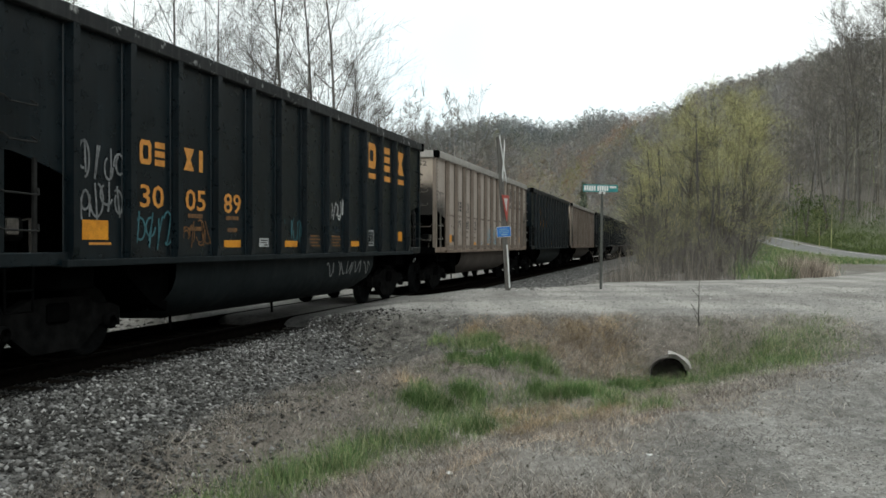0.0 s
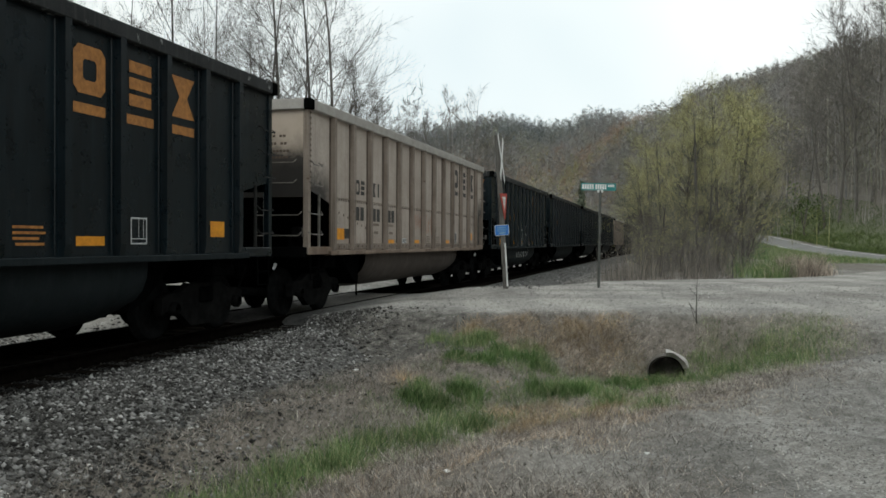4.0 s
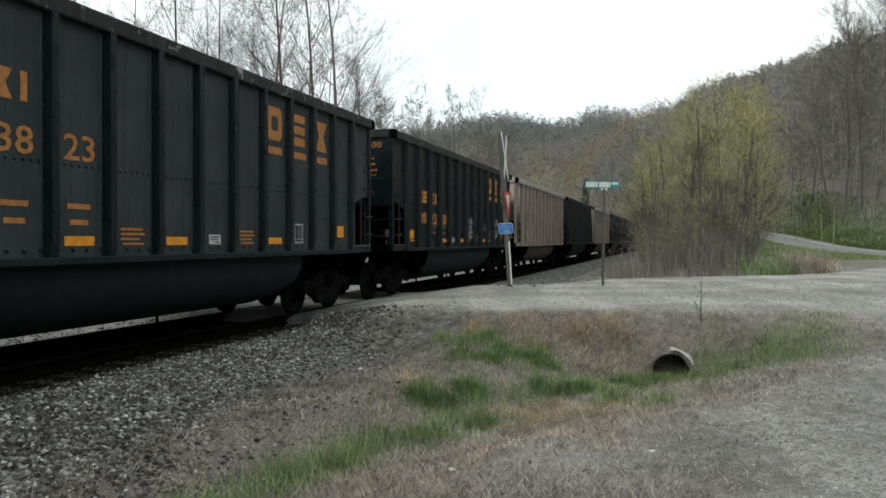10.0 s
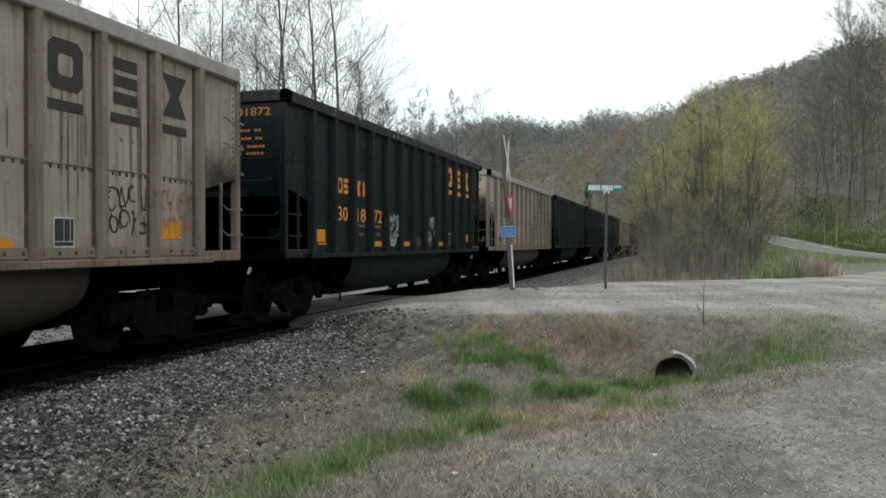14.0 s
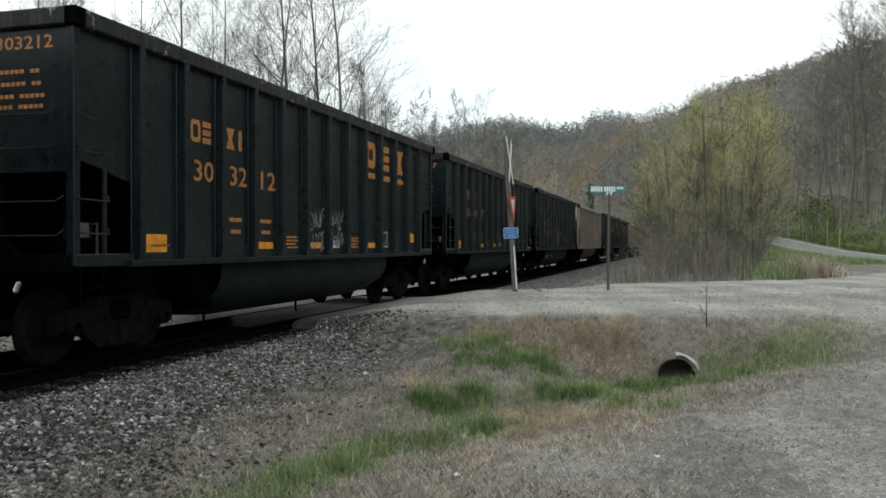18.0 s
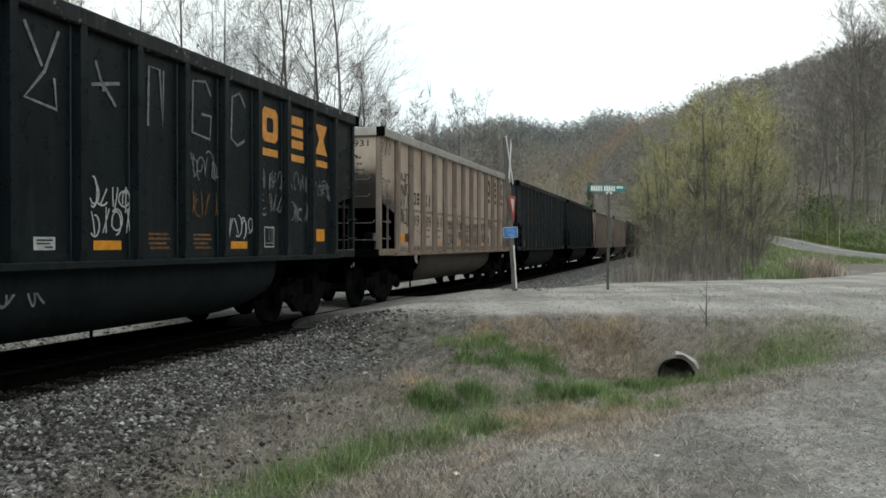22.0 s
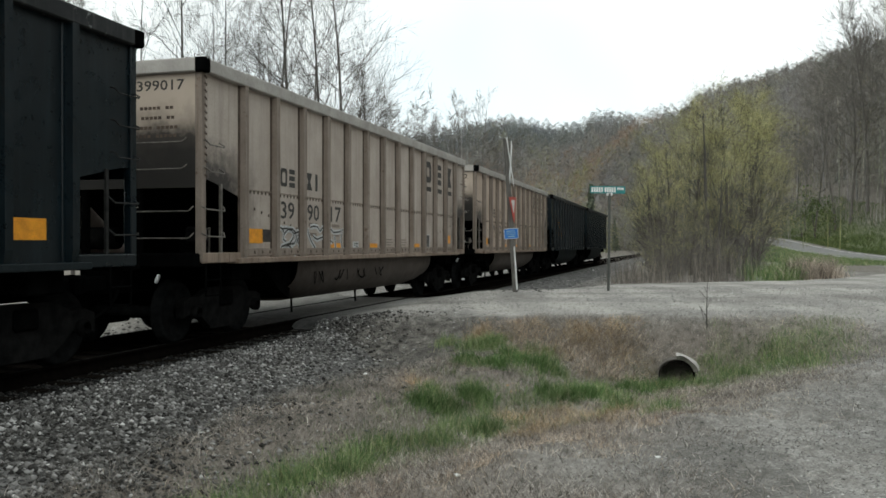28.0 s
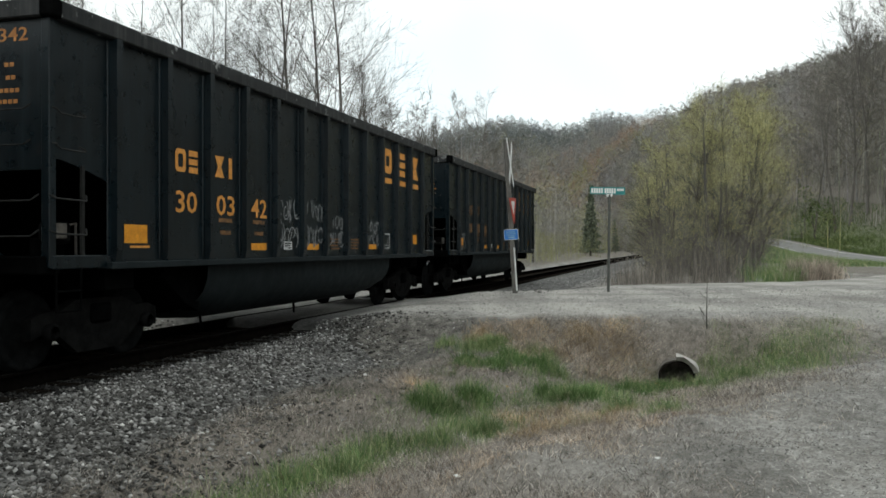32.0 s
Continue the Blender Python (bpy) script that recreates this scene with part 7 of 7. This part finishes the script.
    for k in range(330):
        s, u = rng.uniform(30.0, 100), None
        lo = 5.3 if s < 60 else 5.0
        u = lo + abs(rng.gauss(0, 1)) * (4.2 if s < 60 else 3.5)
        if s < 33 and u < 5.8:
            continue
        x, y = from_su(np.array(s), np.array(u))
        h = rng.uniform(1.0, 2.6) if s < 36 else rng.uniform(1.6, 4.0)
        if (x > 0.40 * y - 1.0 and y < 60) or x - 0.45 * h < 0.226 * y:
            continue
        spots.append((float(x), float(y), h))
    for k, t in enumerate(kinds):
        place(t, spots[k::4], rng, 2.6, "brush beside the track")
    # evergreens and leafy shrubs across the paved road
    spots = [(*at_sight(px, d), h) for px, d, h in ((1442, 99, 5.5), (1418, 104, 4.0), (1466, 95, 3.0), (1384, 112, 4))]
    t = tree_kind("leafy_shrub", 95, 4, 0.6, 2, 11, M["bark_dark"], (M["leaf"], 5, 0.10, 0.3), 0.05, 0.014, "green leafy shrub under the bare trees", "shrub")
    place(t, spots, rng, 4, "leafy shrubs by the road")
    # a sapling on the ditch bank
    t = tree_kind("sapling", 97, 0.95, 0.3, 1, 7, M["bark_dark"], None, 0.25, 0.016, "thin leafless sapling on the ditch bank", "sapling")
    x, y = 4.5, 14.35
    place(t, [(x, y, 1.05)], rng, 0.95, "")


trees()


def evergreen():
    rng = np.random.default_rng(17)
    thing = new("evergreen")
    part("trunk", mesh_of("trunk", *tube([(0, 0, -0.3), (0, 0, 12.5)], [0.2, 0.03], 7), M["bark_dark"]), thing)
    n = 2600
    z = 1.2 + 11.4 * rng.random(n) ** 1.2
    r = (13 - z) * 0.21 * np.sqrt(rng.random(n)) * (0.75 + 0.25 * np.sin(z * 5))
    a = rng.uniform(0, 2 * np.pi, n)
    tips = np.stack([r * np.cos(a), r * np.sin(a), z - r * 0.25], -1)
    part("crown", leaf_mesh("crown", tips, rng, 1, 0.28, 0.1, M["needle"]), thing, None, "dark drooping needles")
    tagged(thing, "dark evergreen tree at the foot of the woods", "tree")
    spots = [(*at_sight(px, d), h) for px, d, h in ((1044, 150, 12.5), (1036, 168, 8.5), (1088, 190, 7.5))]
    place(thing, spots, random.Random(8), 12.5, "evergreens at the foot of the woods")


evergreen()


def woods(name, x, y, height, mat, label, rng, twigs, wide, broad=1.0, low=0.18, askew=1.2):
    """Many far trees as one mass: a thin trunk and a spray of slivers each."""
    n = len(x)
    z = ground_z(x, y)
    lean = rng.normal(0, 0.03, (n, 2))
    # trunks: three-sided spikes
    w = 0.0058 * height + 0.02
    a = np.array([0, 2.1, 4.2])
    base = np.stack([x[:, None] + w[:, None] * np.cos(a), y[:, None] + w[:, None] * np.sin(a), np.repeat(z[:, None] - 0.5, 3, 1)], -1)
    top = np.stack([x + lean[:, 0] * height, y + lean[:, 1] * height, z + height * 0.95], -1)[:, None]
    TV = np.concatenate([base, top], 1).reshape(-1, 3)
    o = 4 * np.arange(n)[:, None]
    TF = np.concatenate([o + np.array([0, 1, 3]), o + np.array([1, 2, 3]), o + np.array([2, 0, 3])], 1).reshape(-1, 3)
    # twigs: short slivers scattered through an uneven egg-shaped crown
    f = rng.random((n, twigs))
    ang = rng.uniform(0, 2 * np.pi, (n, twigs))
    lob = 0.75 + 0.25 * np.sin(3 * ang + 6.3 * rng.random((n, 1))) * np.sin(5 * f + 6.3 * rng.random((n, 1)))
    rr = np.sqrt(np.clip(1 - (2 * f - 0.9) ** 2, 0.02, 1)) * wide * height[:, None] * np.cbrt(rng.random((n, twigs))) * lob
    hz = height[:, None] * (low + (1.02 - low) * f * (0.85 + 0.15 * lob))
    cx = x[:, None] + lean[:, :1] * hz + rr * np.cos(ang)
    cy = y[:, None] + lean[:, 1:] * hz + rr * np.sin(ang)
    cz = z[:, None] + hz
    ln = height[:, None] * rng.uniform(0.04, 0.12, (n, twigs))
    near = np.clip(np.hypot(x, y) / 260, 0.4, 1.3)[:, None]
    tw = broad * rng.uniform(0.02, 0.06, ang.shape) * (height[:, None] / 14) * near
    # the slivers lie along the crown's surface, each a little askew
    full = wide * height[:, None]
    nrm = np.stack([rr * np.cos(ang) / full, rr * np.sin(ang) / full, (hz / height[:, None] - 0.5) * 1.8 + 0.15], -1) + rng.normal(0, askew, (*ang.shape, 3))
    nrm /= np.linalg.norm(nrm, axis=-1, keepdims=True) + 1e-9
    d = rng.normal(0, 1, (*ang.shape, 3)) + np.array([0, 0, 0.6])
    d -= nrm * (nrm * d).sum(-1, keepdims=True)
    d /= np.linalg.norm(d, axis=-1, keepdims=True) + 1e-9
    wv = np.cross(nrm, d) * tw[..., None]
    c0 = np.stack([cx, cy, cz], -1)
    p0, p1, p2 = c0 - wv, c0 + wv, c0 + d * ln[..., None]
    WV = np.stack([p0, p1, p2], 2).reshape(-1, 3)
    WF = np.arange(len(WV)).reshape(-1, 3) + len(TV)
    V, F = [TV, WV], [TF, WF]
    me = mesh_array(name, np.concatenate(V), np.concatenate(F), 3, mat)
    bright = rng.uniform(0.84, 1.12, n)
    tone = np.stack([bright * rng.uniform(0.93, 1.06, n), bright, bright * rng.uniform(0.85, 1.1, n), np.ones(n)], -1)
    per = np.concatenate([np.repeat(tone * 1.12, 4, 0), np.repeat(tone, 3 * twigs, 0)])
    at = me.color_attributes.new("tone", "FLOAT_COLOR", "POINT")
    at.data.foreach_set("color", per.astype(np.float32).ravel())
    tagged(new(name, me), label, "woods", kind="stuff")


def all_woods():
    rng = np.random.default_rng(23)
    # the hillside across the paved road
    n = 4600
    y = 62 + 400 * rng.random(n) ** 1.35
    x = road_x(y) + 9 + 190 * rng.random(n) ** 1.35
    k = np.abs(x / y) < 0.60
    x, y = x[k], y[k]
    woods("hillside_woods", x, y, rng.uniform(10, 17, len(x)), M["woods"], "bare grey woods on the hillside above the road", rng, 250, 0.30, 1.25, 0.10)
    n = 420
    y = 70 + 330 * rng.random(n)
    x = road_x(y) + 10 + 120 * rng.random(n)
    woods("hillside_green", x, y, rng.uniform(7, 13, n), M["woods_green"], "scattered trees in green bud on the hillside", rng, 160, 0.28, 1.6)
    n = 1100
    y = 55 + 120 * rng.random(n)
    x = road_x(y) + 7.5 + 38 * rng.random(n) ** 1.2
    g = (fractal(x / 7, y / 7, 109) > 0.57) & (x - road_x(y) > 11)
    woods("hillside_brush", x[~g], y[~g], rng.uniform(1.2, 3.8, (~g).sum()), M["woods"], "tangled underbrush at the foot of the hillside", rng, 200, 0.5, 1.8, 0.0)
    woods("hillside_brush_green", x[g], y[g], rng.uniform(1.0, 3.2, g.sum()), M["leaf_brush"], "young green underbrush at the foot of the hillside", rng, 260, 0.5, 1.3, 0.0)
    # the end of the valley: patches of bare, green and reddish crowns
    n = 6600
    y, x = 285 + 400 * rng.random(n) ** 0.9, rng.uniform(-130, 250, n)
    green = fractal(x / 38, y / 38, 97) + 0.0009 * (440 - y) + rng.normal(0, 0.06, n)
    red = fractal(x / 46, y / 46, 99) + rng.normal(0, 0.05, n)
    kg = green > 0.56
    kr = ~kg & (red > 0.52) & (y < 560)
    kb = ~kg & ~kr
    # trees along the ridge get the haze-tinted material
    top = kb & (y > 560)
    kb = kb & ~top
    woods("ridge_woods", x[top], y[top], rng.uniform(11, 19, top.sum()), M["woods_haze"], "ridge woods tinted blue-grey for haze", rng, 150, 0.40, 2.4, 0.06)
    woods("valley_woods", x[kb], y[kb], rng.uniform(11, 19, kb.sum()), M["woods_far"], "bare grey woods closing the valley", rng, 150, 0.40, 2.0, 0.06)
    woods("valley_green", x[kg], y[kg], rng.uniform(10, 16, kg.sum()), M["woods_green"], "patches of budding trees in the valley", rng, 150, 0.40, 2.0, 0.06)
    woods("valley_red", x[kr], y[kr], rng.uniform(10, 16, kr.sum()), M["woods_red"], "patches of trees in reddish bud", rng, 150, 0.40, 2.0, 0.06)
    # left of the track, behind the train
    n = 900
    s, u = rng.uniform(70, 330, n), -rng.uniform(9, 90, n)
    x, y = from_su(s, u)
    woods("trackside_woods", x, y, rng.uniform(8, 15, n), M["woods"], "bare woods beside the track", rng, 200, 0.24, 2.0)
    n = 90
    s, u = rng.uniform(95, 300, n), -rng.uniform(9, 60, n)
    x, y = from_su(s, u)
    woods("trackside_green", x, y, rng.uniform(6, 13, n), M["woods_green"], "budding trees beside the track", rng, 200, 0.28, 2.2)
    n = 220
    s, u = rng.uniform(100, 330, n), rng.uniform(6, 30, n)
    x, y = from_su(s, u)
    k = (x < road_x(y) - 7) & (x / y > 0.235)
    woods("thicket_woods", x[k], y[k], rng.uniform(7, 13, k.sum()), M["woods"], "bare woods between the track and the road", rng, 190, 0.26, 1.8)
    n = 260
    y = rng.uniform(136, 420, n)
    x = road_x(y) + rng.uniform(-16, 11, n)
    s, u = su(x, y)
    k = u > 5.5
    woods("hollow_woods", x[k], y[k], rng.uniform(6, 13, k.sum()), M["woods"], "bare woods where the road bends out of sight", rng, 200, 0.28, 2.0, 0.05)
    # brush close behind the track, past the crossing
    n = 260
    s, u = rng.uniform(30, 110, n), -(5.0 + 7.0 * rng.random(n))
    x, y = from_su(s, u)
    g = fractal(x / 9, y / 9, 107) > 0.55
    woods("trackside_brush", x[~g], y[~g], rng.uniform(1.2, 3.6, (~g).sum()), M["woods"], "tangled bare brush behind the track", rng, 260, 0.5, 2.6, 0.0)
    woods("trackside_brush_green", x[g], y[g], rng.uniform(1.2, 3.4, g.sum()), M["woods_green"], "budding brush behind the track", rng, 260, 0.5, 2.6, 0.0)
    # brush and saplings on the valley floor
    n = 900
    s, u = rng.uniform(85, 340, n), np.where(rng.random(n) < 0.75, -rng.uniform(6.5, 70, n), rng.uniform(6.5, 22, n))
    x, y = from_su(s, u)
    g = fractal(x / 14, y / 14, 103) > 0.54
    woods("valley_brush", x[~g], y[~g], rng.uniform(2.5, 6.5, (~g).sum()), M["woods"], "tangled bare brush on the valley floor", rng, 170, 0.5, 3.2, 0.0)
    woods("valley_brush_green", x[g], y[g], rng.uniform(2.5, 6.0, g.sum()), M["woods_green"], "budding brush on the valley floor", rng, 170, 0.5, 3.2, 0.0)
    # unseen hillside woods beside the lot, added to darken reflections in the cars
    n = 900
    a, r = rng.uniform(0.56, 2.0, n), 40 + 120 * rng.random(n) ** 1.3
    x, y = r * np.sin(a), r * np.cos(a)
    k = x - road_x(np.clip(y, 8, 400)) > 7
    woods("hillside_beside", x[k], y[k], rng.uniform(11, 18, k.sum()), M["woods"], "added unseen woods on the hillside beside the lot", rng, 110, 0.32, 2.2)
    # round the camera, out of its sight
    n = 500
    a, r = rng.uniform(math.radians(45), math.radians(300), n), rng.uniform(45, 160, n)
    x, y = r * np.sin(a), r * np.cos(a)
    s, u = su(x, y)
    k = (np.abs(u) > 9) & (np.abs(x - road_x(y)) > 7)
    woods("woods_round", x[k], y[k], rng.uniform(9, 16, k.sum()), M["woods"], "bare woods round the lot", rng, 60, 0.26)


all_woods()

motions()
